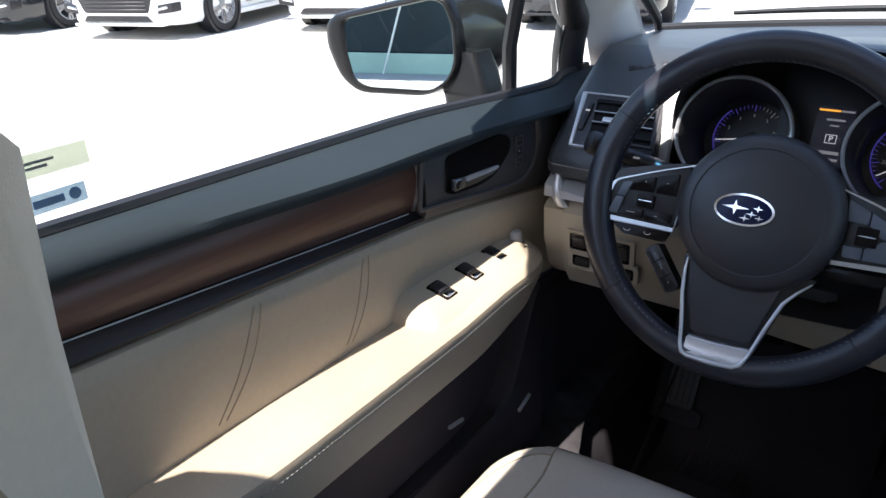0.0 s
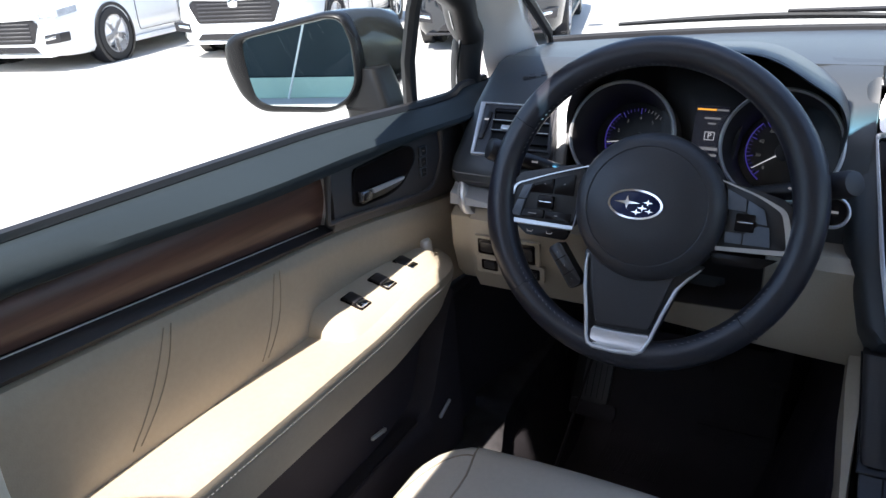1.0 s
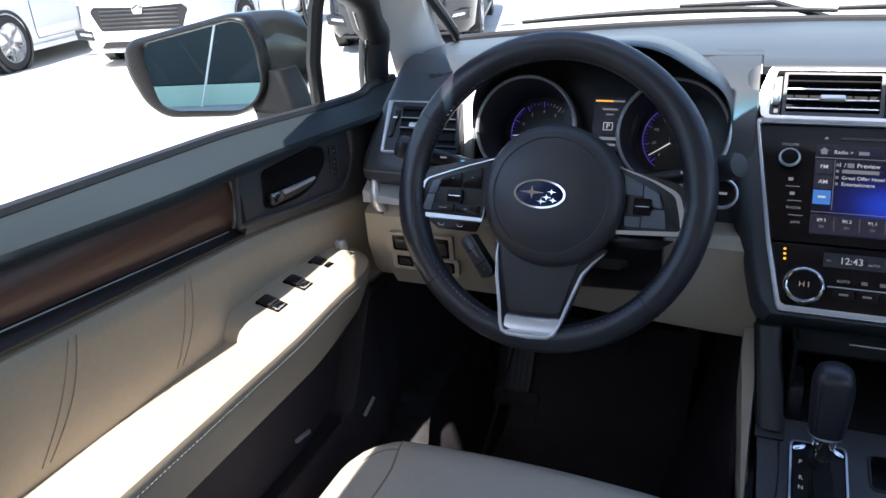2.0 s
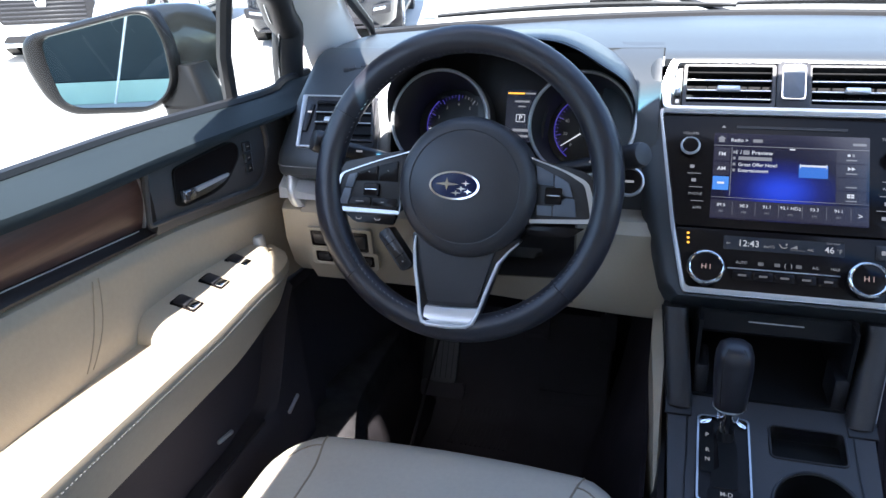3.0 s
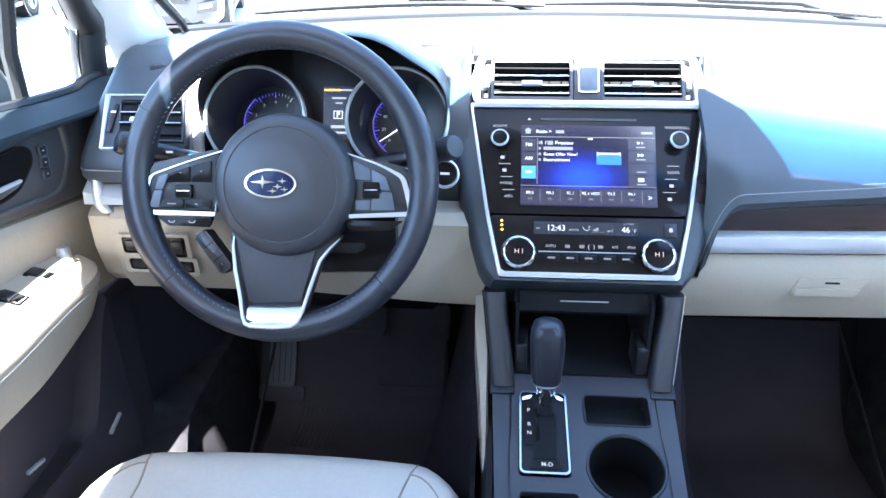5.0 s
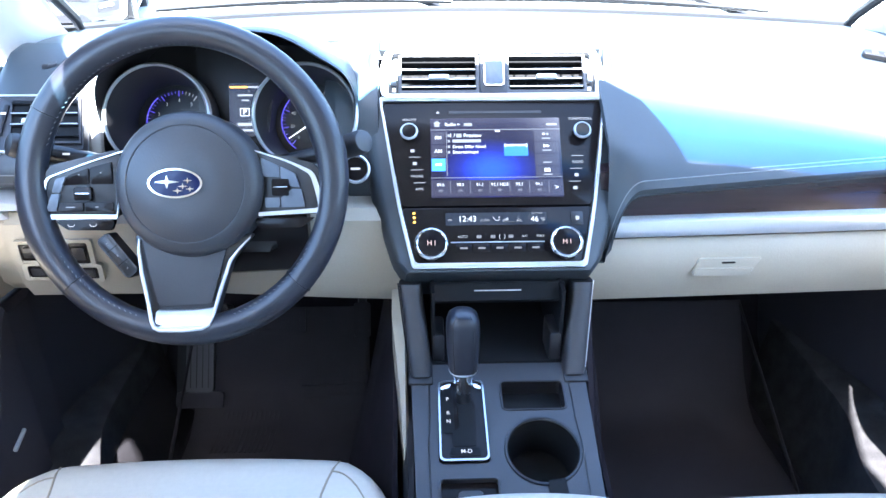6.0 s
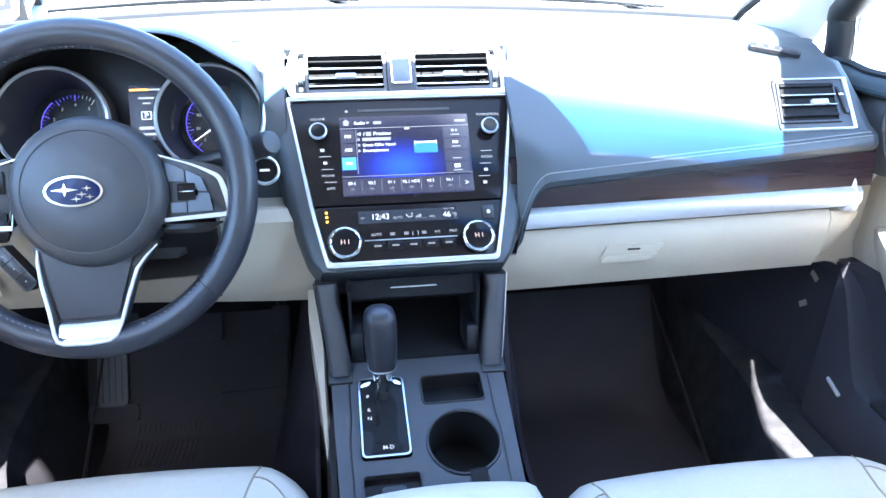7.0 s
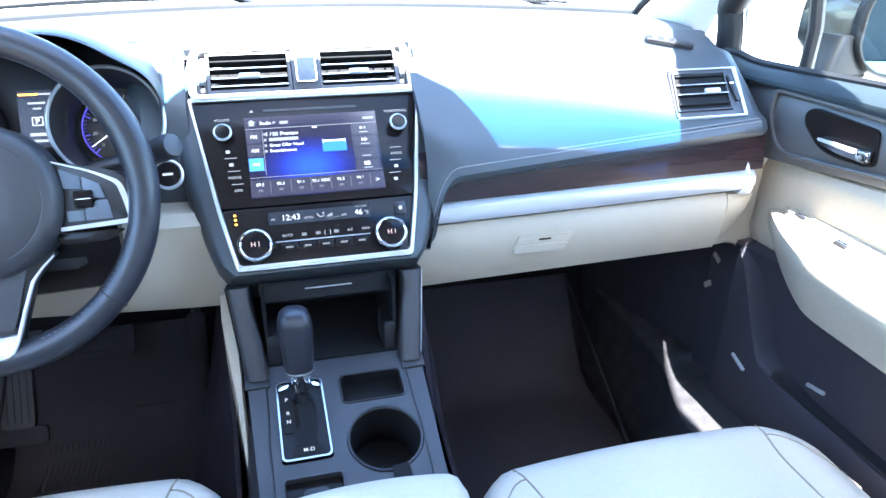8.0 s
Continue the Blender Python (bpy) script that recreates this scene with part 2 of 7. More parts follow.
def text(words, size, mat, parent, m, name="lettering", label="", align="CENTER", bold=0.0, stretch=1.0):
    cu = bpy.data.curves.new(name, "FONT")
    cu.body, cu.size, cu.align_x, cu.align_y, cu.offset = words, size, align, "CENTER", bold
    ob = bpy.data.objects.new(name, cu)
    scene.collection.objects.link(ob)
    me = bpy.data.meshes.new_from_object(ob)
    bpy.data.objects.remove(ob)
    me.transform(m @ Matrix.Diagonal((stretch, 1, 1, 1)))
    me.materials.clear()
    me.materials.append(mat)
    out = new(name, me)
    out.parent = parent
    if label:
        tagged(out, label)
    return out


def smooth(a, b, x):
    t = max(0.0, min(1.0, (x - a) / (b - a)))
    return t * t * (3 - 2 * t)


def axes(origin, tilt):
    """A frame on a face that leans back by tilt degrees: u right, v up the face, w out of it."""
    a = radians(tilt)
    return Matrix(((1, 0, 0, origin[0]), (0, math.sin(a), -math.cos(a), origin[1]), (0, math.cos(a), math.sin(a), origin[2]), (0, 0, 0, 1)))


STACK = axes((0.001, -0.060, 0.577), 39.5)
CONSOLE = axes((0.0, -0.100, 0.435), 72.2)
WHEEL = axes((-0.370, -0.060, 0.690), 21.0)
T = Matrix.Translation

# ---- ground, sky surroundings and the car's shell ----
def ground():
    n = 24
    rows = [[Vector(((i / n * 2 - 1) ** 3 * 600, (j / n * 2 - 1) ** 3 * 600, -0.32)) for i in range(n + 1)] for j in range(n + 1)]
    tagged(part("ground", sheet(rows), CONCRETE), "pale sunlit concrete car park surface", "ground", kind="structure")


ground()


def header_y(x):
    return -0.345 - 0.04 * x * x


def shell():
    floor = part("floor", box(-0.72, 0.72, -2.3, 0.62, -0.04, 0.02, 0.004), CARPET)
    tagged(floor, "black carpeted car floor", "floor", kind="structure")
    fire = sheet([[Vector((x, y, z)) for y, z in ((0.40, 0.0), (0.50, 0.12), (0.56, 0.30), (0.58, 0.50), (0.55, 0.72))] for x in (-0.72, -0.3, 0.3, 0.72)], 0.02)
    tagged(part("wall_front", fire, CARPET), "black carpeted footwell bulkhead under the dashboard", "wall", kind="structure")
    rows = []
    for k in range(13):
        x = -0.58 + 1.16 * k / 12
        top = 1.235 - 0.10 * (x / 0.57) ** 2
        rows.append([Vector((x, header_y(x) + (-2.25 - header_y(x)) * f, top + 0.05 * math.sin(math.pi * f))) for f in (0, 0.03, 0.1, 0.25, 0.5, 0.75, 1.0)])
    tagged(part("ceiling", sheet(rows, 0.03), CLOTH), "pale grey fabric headliner of the car", "ceiling", kind="structure")
    tagged(part("wall_rear", box(-0.74, 0.74, -2.3, -2.26, 0.0, 0.86, 0.01), BEIGE_HARD), "beige rear bulkhead behind the seats", "wall", kind="structure")
    for s in (-1, 1):
        nm = "left" if s < 0 else "right"
        side = box(min(s * 0.74, s * 0.78), max(s * 0.74, s * 0.78), -2.28, -0.93, 0.0, 0.80, 0.01)
        tagged(part("wall_" + nm, side, BEIGE_HARD), "beige side panel behind the front door", "wall", kind="structure")
        # side sill and kick panel
        sill = loft([[Vector((s * x, y, z)) for x, z in ((0.76, 0.0), (0.76, 0.205), (0.70, 0.207), (0.636 + g, 0.204), (0.612 + g, 0.200), (0.6025 + g, 0.194), (0.600 + g, 0.185), (0.600 + g, 0.168), (0.594 + 0.7 * g, 0.09), (0.588 + 0.3 * g, 0.0))] for y, g in ((-0.95, -0.024), (-0.06, -0.024), (0.0, -0.015), (0.04, -0.002), (0.08, 0.014), (0.12, 0.027), (0.17, 0.034), (0.26, 0.038), (0.44, 0.040))])
        tagged(part("trim", sill, SILL), "dark grey carpeted door sill beside the footwell", "sill", kind="structure")
        kick = loft([[Vector((s * x, y, z)) for x, z in ((0.76, 0.06), (0.76, 0.735), (0.722 - k * 0.4, 0.735), (0.712 - k, 0.62), (0.708 - k, 0.40), (0.700 - k, 0.06))] for y, k in ((0.135, 0.0), (0.20, 0.008), (0.32, 0.04), (0.56, 0.07))])
        tagged(part("trim", kick, LOWER), "black plastic kick panel beside the footwell", "trim", kind="structure")
        # pillars
        rows = []
        for f in (-0.09, 0.0, 0.125, 0.25, 0.375, 0.5, 0.625, 0.75, 0.875, 1.0):
            x0, y0, z0 = 0.735 - 0.180 * f, 0.50 - 0.87 * f, 0.775 + 0.37 * f
            bow = 0.03 * math.sin(math.pi * max(f, 0))
            rows.append([Vector((s * (x0 + a), y0 + b, z0 + bow + c)) for a, b, c in ((0.02, -max(0.045, 0.165 - 0.35 * f), -0.01), (-0.008, -max(0.03, 0.13 - 0.30 * f), 0.0), (-0.022 - 0.031 * smooth(0, 0.4, f) - 0.028 * smooth(0.38, 0.7, f), -0.06 + 0.01 * f, 0.01), (-0.016 - 0.026 * smooth(0, 0.4, f) - 0.026 * smooth(0.38, 0.7, f), -0.02 + 0.03 * f, 0.015), (0.0, 0.0 + 0.03 * f, 0.02), (0.03, 0.0 + 0.02 * f, 0.0))])
        tagged(part("trim", loft(rows), CLOTH), "pale grey fabric windscreen pillar trim", "pillar", kind="structure")
        # sun blocker: outer edge fitted to bound the sun patches on armrests and sills
        edge = ((-2.25, 0.550, 1.165), (-0.72, 0.556, 1.165), (-0.65, 0.570, 1.163), (-0.57, 0.597, 1.158), (-0.49, 0.626, 1.150), (-0.41, 0.660, 1.135), (-0.35, 0.692, 1.118), (-0.20, 0.716, 1.060), (0.0, 0.738, 0.975), (0.20, 0.755, 0.890), (0.36, 0.772, 0.820))
        side = loft([[Vector((s * x, y, z)) for x, z in ((o - w, h + 0.030), (o - 0.03, h + 0.024), (o - 0.006, h + 0.008), (o, h - 0.012), (o - 0.012, h - 0.006), (o - w, h + 0.018))] for y, o, h, w in ((a, b, c, 0.035 + 0.11 * smooth(-0.6, -0.35, a) * (1 - 0.85 * smooth(-0.12, 0.16, a))) for a, b, c in edge)])
        tagged(part("trim", side, BODY), "dark grey painted roof side and pillar skin, edge shaped to block sun", "roof side", kind="structure")
        bp = loft([[Vector((s * x, y, z)) for x, y in ((xo, y0), (xo, y1), (xo - 0.03, y1 + 0.01), (xo - 0.055, (y0 + y1) / 2), (xo - 0.03, y0 - 0.01))] for z, xo, y0, y1 in ((0.0, 0.79, -1.02, -0.90), (0.8, 0.77, -1.02, -0.87), (1.0, 0.70, -1.04, -0.862), (1.15, 0.62, -1.06, -0.915))])
        tagged(part("trim", bp, BEIGE_HARD), "beige plastic centre pillar trim", "pillar", kind="structure")
        rail = tube([(s * (0.548 - 0.01 * math.sin(math.pi * f)), -0.34 - 1.9 * f, 1.13 + 0.045 * math.sin(math.pi * f)) for f in (i / 10 for i in range(11))], 0.032, 10)
        tagged(part("trim", rail, CLOTH), "pale grey roof rail trim above the window", "roof rail", kind="structure")
        for y0, y1 in ((-1.75, -1.65), (-2.28, -2.2)):
            tagged(part("trim", loft([[Vector((s * x, y, z)) for x, y in ((xo, y0), (xo, y1), (xo - 0.04, y1), (xo - 0.04, y0))] for z, xo in ((0.78, 0.77), (1.16, 0.60))]), CLOTH), "pale grey rear pillar trim", "pillar", kind="structure")


shell()


def roof_fittings():
    """Sensor pod, inner mirror and sun visors, all out of view under the roof's front edge."""
    p = thing("sensor_pod", "dark twin-camera pod behind the top of the windscreen", "camera pod")
    zt = lambda y: 1.128 - 0.27 * (y + 0.08)
    part("pod", loft([[Vector((x * k, y, zt(y) + z)) for x, z in ((-0.19, 0.0), (-0.19, -0.03), (-0.15, -0.05), (0.15, -0.05), (0.19, -0.03), (0.19, 0.0))] for y, k in ((-0.38, 1.30), (-0.27, 1.13), (-0.20, 1.0), (-0.14, 0.74), (-0.11, 0.50))]), HARD, p)
    r = thing("inner_mirror", "black-backed rear-view mirror hanging from the roof", "rear-view mirror")
    part("housing", prism(rect(-0.115, 0.115, -0.032, 0.032, 0.02), -0.02, 0.01, axes((0.0, -0.215, 1.11), 8), 0.008), DARK, r)
    part("arm", tube([(0, -0.20, 1.12), (0, -0.19, 1.16)], 0.01, 8), DARK, r)
    # driver's visor is an added sun blocker, sized to shade the gauge hood
    for x0, x1, y1, z, cut in ((-0.499, -0.180, -0.118, 1.136, 0.0), (0.215, 0.50, -0.395, 1.170, 0.0)):
        v = thing("added_sun_visor", "unseen pale grey fabric sun visor added at the roof edge", "sun visor", "sun visors")
        part("visor", pillow(x0, x1, -0.245, 0.0, 0.010, -0.010, 0.009, T((0, y1, z)) @ pose(0, 0, 0, -6, 0, 0), 30, 0.0, lambda k: cut * (1 - smooth(-0.58, -0.42, k))), CLOTH, v)


roof_fittings()


def windscreen():
    ws = thing("windscreen", "clear sloping windscreen above the dashboard", "windscreen")
    def glass(x, f):
        xx = x * (1 - 0.19 * f)
        yb = 0.76 - 0.25 * (x / 0.7) ** 2
        return Vector((xx, yb + (header_y(xx) - yb) * f, 0.785 + (1.235 - 0.10 * (xx / 0.57) ** 2 - 0.785) * f + 0.035 * math.sin(math.pi * f)))
    clear, band = [], []
    for k in range(25):
        x = -0.70 + 1.40 * k / 24
        yb, yh = 0.76 - 0.25 * (x / 0.7) ** 2, header_y(x * 0.81)
        fb = min(0.97, (yb + 0.200 + 0.17 * (x * 0.81) ** 2 - 0.075 * math.exp(-((x * 0.81 + 0.08) / 0.22) ** 2)) / (yb - yh))
        clear.append([glass(x, fb * i / 8) for i in range(9)])
        band.append([glass(x, fb + (1 - fb) * i / 8) for i in range(9)])
    g = part("pane", sheet(clear), GLASS, ws, "clear laminated glass")
    g.visible_shadow = False
    sb = part("shade_band", sheet(band), shade_glass(), ws, "blue tinted shade band along the top edge")
    depth = sb.data.attributes.new("depth", "FLOAT", "POINT")
    for i in range(len(sb.data.vertices)):
        depth.data[i].value = (i % 9) / 8
    low = [Vector((-0.70 + 1.4 * k / 24, 0.755 - 0.25 * ((k / 24 - 0.5) * 2) ** 2, 0.786)) for k in range(25)]
    low = [glass(-0.695, f) for f in (0.5, 0.4, 0.3, 0.2, 0.12, 0.06)] + low + [glass(0.695, f) for f in (0.06, 0.12, 0.2, 0.3, 0.4, 0.5)]
    part("seal", tube(low, 0.009, 8), GASKET, ws, "black rubber seal along the base")
    return ws


windscreen()


def wiper(x, span, lean):
    w = thing("windscreen_wiper", "black windscreen wiper parked at the base of the glass", "wiper", "wipers")
    p = [Vector((x + span * f, 0.80 - 0.25 * ((x + span * f) / 0.7) ** 2, 0.797 + lean * f + 0.006 * math.sin(math.pi * f))) for f in (i / 10 for i in range(11))]
    part("blade", tube(p, [0.004 + 0.003 * math.sin(math.pi * i / 10) for i in range(11)], 6), GASKET, w)
    part("arm", tube([p[0] + Vector((0, 0.02, -0.02)), p[2] + Vector((0, 0.01, 0.012)), p[5] + Vector((0, 0, 0.009))], [0.007, 0.006, 0.004], 6), DARK, w)


wiper(0.60, -0.62, 0.004)
wiper(-0.02, -0.58, 0.006)


def bonnet():
    b = thing("bonnet", "dark grey painted car bonnet beyond the windscreen", "bonnet")
    rows = []
    for k in range(13):
        x = -0.74 + 1.48 * k / 12
        rows.append([Vector((x, 0.80 + 0.95 * f - 0.2 * (x / 0.74) ** 2, 0.735 - 0.10 * f - 0.05 * f * f - 0.03 * (x / 0.74) ** 4)) for f in (i / 8 for i in range(9))])
    part("panel", sheet(rows, 0.02), BODY, b)


bonnet()


# ---- dashboard ----
def dash_top(x):
    """Cross-section of the soft top: (y, z) from the glass to the brow."""
    e = 0.018 * (abs(x) / 0.7) ** 3
    yb = 0.74 - 0.25 * (x / 0.7) ** 2
    r = max(0.0, abs(x) - 0.640) / 0.048
    return [(yb, 0.778), (yb - 0.03, 0.788), (0.44, 0.806 - e), (0.34, 0.813 - e - 0.004 * r), (0.25 + 0.035 * r, 0.815 - e - 0.008 * r), (0.195 + 0.065 * r, 0.811 - e - 0.012 * r * r)]


def dashboard():
    d = thing("dashboard", "charcoal soft-touch dashboard with stitched edge and beige lower panels", "dashboard")
    xs = [-0.688 + 1.376 * k / 40 for k in range(41)]
    cols = [[Vector((x, y, z)) for y, z in dash_top(x)] for x in xs]
    roll = lambda c, s: [[v + Vector((s * a, 0, -q)) for v in c] for a, q in ((0.006, 0.003), (0.010, 0.012), (0.011, 0.04))]
    cols = roll(cols[0], -1)[::-1] + cols + roll(cols[-1], 1)
    part("top_pad", sheet(cols, 0.012), PAD, d, "charcoal soft padded dash top")

    # passenger face, wrapping the middle stack
    rows = []
    for k in range(73):
        f = (k / 72) ** 1.6
        x = 0.142 + 0.494 * f
        e = 0.018 * (x / 0.7) ** 3
        q = smooth(0.26, 0.17, x)
        lip = 0.6665 + 0.068 * (x - 0.2) - 0.09 * (max(0.0, 0.187 - x) / 0.045) ** 2.8
        prof = [(0.200, 0.8125 - e), (0.165, 0.806 - e), (0.135, 0.794 - e), (0.105, 0.7785), (0.075, 0.7595), (0.040, 0.7345), (0.010, 0.7095)]
        prof += [(0.010 - 0.42 * (0.020 + 0.012 * (1 - f)), 0.7095 - (0.42 - 0.18 * q) * (0.7045 - lip)), (0.010 - 0.78 * (0.020 + 0.012 * (1 - f)), 0.7095 - (0.78 - 0.16 * q) * (0.7045 - lip)), (-0.010 - 0.012 * (1 - f), lip + 0.005), (-0.0145 - 0.012 * (1 - f), lip - 0.003), (-0.0135 - 0.011 * (1 - f), lip - 0.010), (-0.008 - 0.008 * (1 - f), lip - 0.016), (0.004, lip - 0.020), (0.024, lip - 0.022)]
        rows.append([Vector((x, y, z)) for y, z in prof])
    end = [[Vector((v.x + dx, min(0.2, v.y + e), v.z - 0.08 * e)) for v in rows[-1]] for dx, e in ((0.0, 0.0005), (0.011, 0.004), (0.018, 0.014), (0.023, 0.032), (0.026, 0.06))]
    part("pad_end", sheet(end), PAD, d, "rounded outer end of the padded dash")
    part("passenger_pad", sheet(rows, 0.012), PAD, d, "charcoal padded passenger dash face")
    for k, o in enumerate((0.0, 0.0045)):
        line = [r[9] + Vector((0, 0.001 + o, 0.0015 + o * 0.75)) for r in rows]
        part("stitching", tube(line, 0.0009, 5), STITCH, d, "pale double stitching")

    # wood strip, silver strip, glovebox
    def strip(prof, x0, x1, n=20):
        return loft([[Vector((x0 + (x1 - x0) * k / n, y, z + 0.010 * (k / n))) for y, z in prof] for k in range(n + 1)])
    part("wood_trim", strip([(0.03, 0.682), (0.010, 0.674), (0.002, 0.650), (-0.002, 0.617), (0.03, 0.610)], 0.135, 0.660), WOOD_DASH, d, "dark glossy wood trim strip")
    part("silver_trim", strip([(0.03, 0.617), (-0.004, 0.6165), (-0.011, 0.611), (-0.013, 0.600), (-0.008, 0.589), (0.03, 0.586)], 0.135, 0.643), SATIN, d, "satin silver trim strip")
    g = [(0.10, 0.582), (0.004, 0.581), (-0.004, 0.570), (-0.004, 0.540), (0.003, 0.508), (0.014, 0.486), (0.04, 0.477), (0.12, 0.477)]
    gb = part("glovebox", strip(g, 0.122, 0.608), BEIGE_HARD, d, "beige moulded glovebox lid")
    # rounded beige end of the dash and the bracket below it
    shut = ((0.10, 0.590), (0.002, 0.588), (-0.003, 0.580), (-0.003, 0.556), (0.003, 0.528), (0.014, 0.503), (0.04, 0.494), (0.12, 0.494))
    low = loft([[Vector((x, y + e, 0.590 - (0.590 - z) * c)) for y, z in shut] for x, c, e in ((0.6095, 0.96, 0.0), (0.622, 0.85, 0.0), (0.636, 0.71, 0.002), (0.648, 0.54, 0.004), (0.656, 0.38, 0.009), (0.661, 0.20, 0.018))])
    part("end_panel", low, BEIGE_HARD, d, "rounded beige dash end")
    ear = []
    for x, z1, z0 in ((0.560, 0.502, 0.493), (0.582, 0.515, 0.490), (0.615, 0.54, 0.494), (0.646, 0.56, 0.497), (0.656, 0.63, 0.495), (0.662, 0.64, 0.493), (0.674, 0.64, 0.486), (0.686, 0.64, 0.472), (0.698, 0.64, 0.452), (0.712, 0.64, 0.428), (0.726, 0.64, 0.405)):
        ear.append([Vector((x + 0.008, y + 0.024, z - 0.013)) for y, z in ((0.022, z1), (0.018, z0 + 0.006), (0.021, z0 + 0.001), (0.028, z0), (0.07, z0 + 0.004), (0.07, z1))])
    part("lower_panel", loft(ear), BEIGE_HARD, d, "beige bracket below the dash end")
    # glovebox latch
    hm = axes((0.315, -0.005, 0.549), -2) @ Matrix.Diagonal((0.84, 0.9, 0.7, 1))
    part("latch_recess", prism(rounded([(-0.058, -0.016), (0.038, -0.016), (0.052, 0.009), (-0.048, 0.009)], 0.004), -0.002, 0.0030, hm, 0.0015), BEIGE_HARD, gb)
    part("latch", prism(rounded([(-0.058, -0.018), (0.036, -0.018), (0.041, -0.006), (-0.052, -0.006)], 0.003), 0.002, 0.0075, hm, 0.003), BEIGE_HARD, gb, "beige latch flap")
    part("lock_slit", box(-0.012, 0.010, 0.0005, 0.0038, 0.002, 0.0040, 0.0008, 1, hm), PIANO, gb, "dark finger slit")

    # driver side: face behind the wheel, knee panel
    part("knee_panel", loft([[Vector((x, y, z)) for y, z in ((0.12, 0.634), (0.002, 0.632), (-0.012, 0.62), (-0.012, 0.575), (0.0, 0.530 - 0.8 * g), (0.016, 0.506 - g), (0.05, 0.498 - g), (0.12, 0.498 - g))] for x, g in ((-0.618, 0.0), (-0.5, 0.0), (-0.36, 0.002), (-0.25, 0.009), (-0.18, 0.013), (-0.122, 0.015))]), BEIGE_HARD, d, "beige moulded knee panel")
    part("knee_end", loft([[Vector((x, y, z)) for y, z in ((0.10, 0.630), (0.004, 0.628), (-0.006, 0.62), (-0.004, 0.575), (0.010, 0.53), (0.03, 0.51), (0.10, 0.50))] for x in (-0.650, -0.640, -0.621)]), BEIGE_HARD, d)
    part("silver_trim", loft([[Vector((x, y, z)) for y, z in ((0.05, 0.664 - k), (0.004, 0.662 - k), (-0.012, 0.652 - k), (-0.014, 0.640), (0.0, 0.634), (0.05, 0.633))] for x, k in ((-0.646, -0.004), (-0.63, 0.0), (-0.56, 0.010), (-0.505, 0.014))]), SATIN, d, "satin silver trim strip")
    for s in (-1, 1):
        hz = 0.0 if s > 0 else 0.034
        hr = []
        for k in range(15):
            f = k / 14
            cap = 1 - f ** 7
            w = 0.0050 * cap + 0.0005 if s > 0 else 0.0080 * math.sqrt(max(0.0, 1 - f ** 1.6)) + 0.0012
            wl = (0.012 * (1 - f) ** 2 + 0.0040) * cap + 0.0005 if s > 0 else w
            hr.append([Vector((s * ((0.637 - 0.004 * f if s > 0 else 0.622 + 0.013 * f ** 0.7) + a * (w if a > 0 else wl)), -0.010 - 0.006 * math.sin(math.pi * min(1, f * 1.4)) + 0.012 * f * f + q, 0.592 + (0.050 if s > 0 else 0.056) * f + hz)) for a, q in ((-1, 0.004), (-0.6, 0.0005), (0, -0.001), (0.6, 0.0005), (1, 0.004), (1, 0.03), (-1, 0.03))])
        horn = loft(hr)
        part("trim_horn", horn, SATIN, d, "upturned end of the silver strip")
    part("vent_brow", loft([[Vector((x, y, z)) for y, z in ((0.225, 0.8155), (0.165, 0.8135), (0.138, 0.8115), (0.129, 0.8075), (0.132, 0.798), (0.225, 0.79))] for x in (-0.148, -0.1, 0.0, 0.1, 0.148)]), PAD, d, "charcoal padded brow over the vents")
    inner = [(0.225, 0.8135), (0.165, 0.807), (0.135, 0.796), (0.105, 0.780), (0.080, 0.760), (0.062, 0.735), (0.050, 0.700), (0.044, 0.660), (0.042, 0.610)]
    part("inner_pad", sheet([[Vector((x, y + dy, z)) for y, z in inner] for x, dy in ((-0.222, 0.03), (-0.205, 0.004), (-0.185, 0.0), (-0.15, 0.0))], 0.008), PAD, d, "charcoal padded face between the gauges and the radio")
    prof = ((0.20, 0.808), (0.150, 0.803), (0.125, 0.790), (0.100, 0.775), (0.070, 0.7565), (0.040, 0.7345), (0.012, 0.711), (-0.004, 0.697), (-0.009, 0.687), (-0.009, 0.674), (0.0, 0.664), (0.05, 0.655), (0.20, 0.655))
    ends = ((-0.664, 0.085), (-0.661, 0.050), (-0.656, 0.026), (-0.649, 0.010), (-0.638, 0.002), (-0.60, 0.0), (-0.530, 0.0), (-0.5245, 0.001), (-0.5225, 0.004), (-0.5215, 0.010))
    part("driver_pad", loft([[Vector((x, min(0.21, y + e), z - 0.10 * e * (z > 0.7))) for y, z in prof] for x, e in ends]), PAD, d, "charcoal padded dash end")
    cheek = ((0.128, 0.7945), (0.105, 0.7805), (0.088, 0.7685), (0.073, 0.7510), (0.062, 0.7325), (0.053, 0.7130), (0.049, 0.7015), (0.047, 0.6800), (0.047, 0.6500))
    part("cheek", sheet([[Vector((x, y - 0.004 + e, z + 0.003 - 0.2 * e)) for y, z in cheek] for x, e in ((-0.5240, 0.0), (-0.5185, -0.001), (-0.5170, 0.001), (-0.5150, 0.001), (-0.5135, -0.001), (-0.507, -0.001), (-0.503, 0.001), (-0.501, 0.006))], 0.002), CHEEK, d, "silver grey cheek beside the gauges")
    part("pad_bridge", sheet([[Vector((x, y, z)) for y, z in ((0.21, 0.806), (0.160, 0.8000), (0.138, 0.7950), (0.124, 0.7890))] for x in (-0.530, -0.515, -0.498)], 0.006), PAD, d, "charcoal bridge between dash end and hood")
    part("pad_seam", tube([(x, e - 0.0095, 0.684) for x, e in ends[2:9]], 0.0009, 5), STITCH, d)
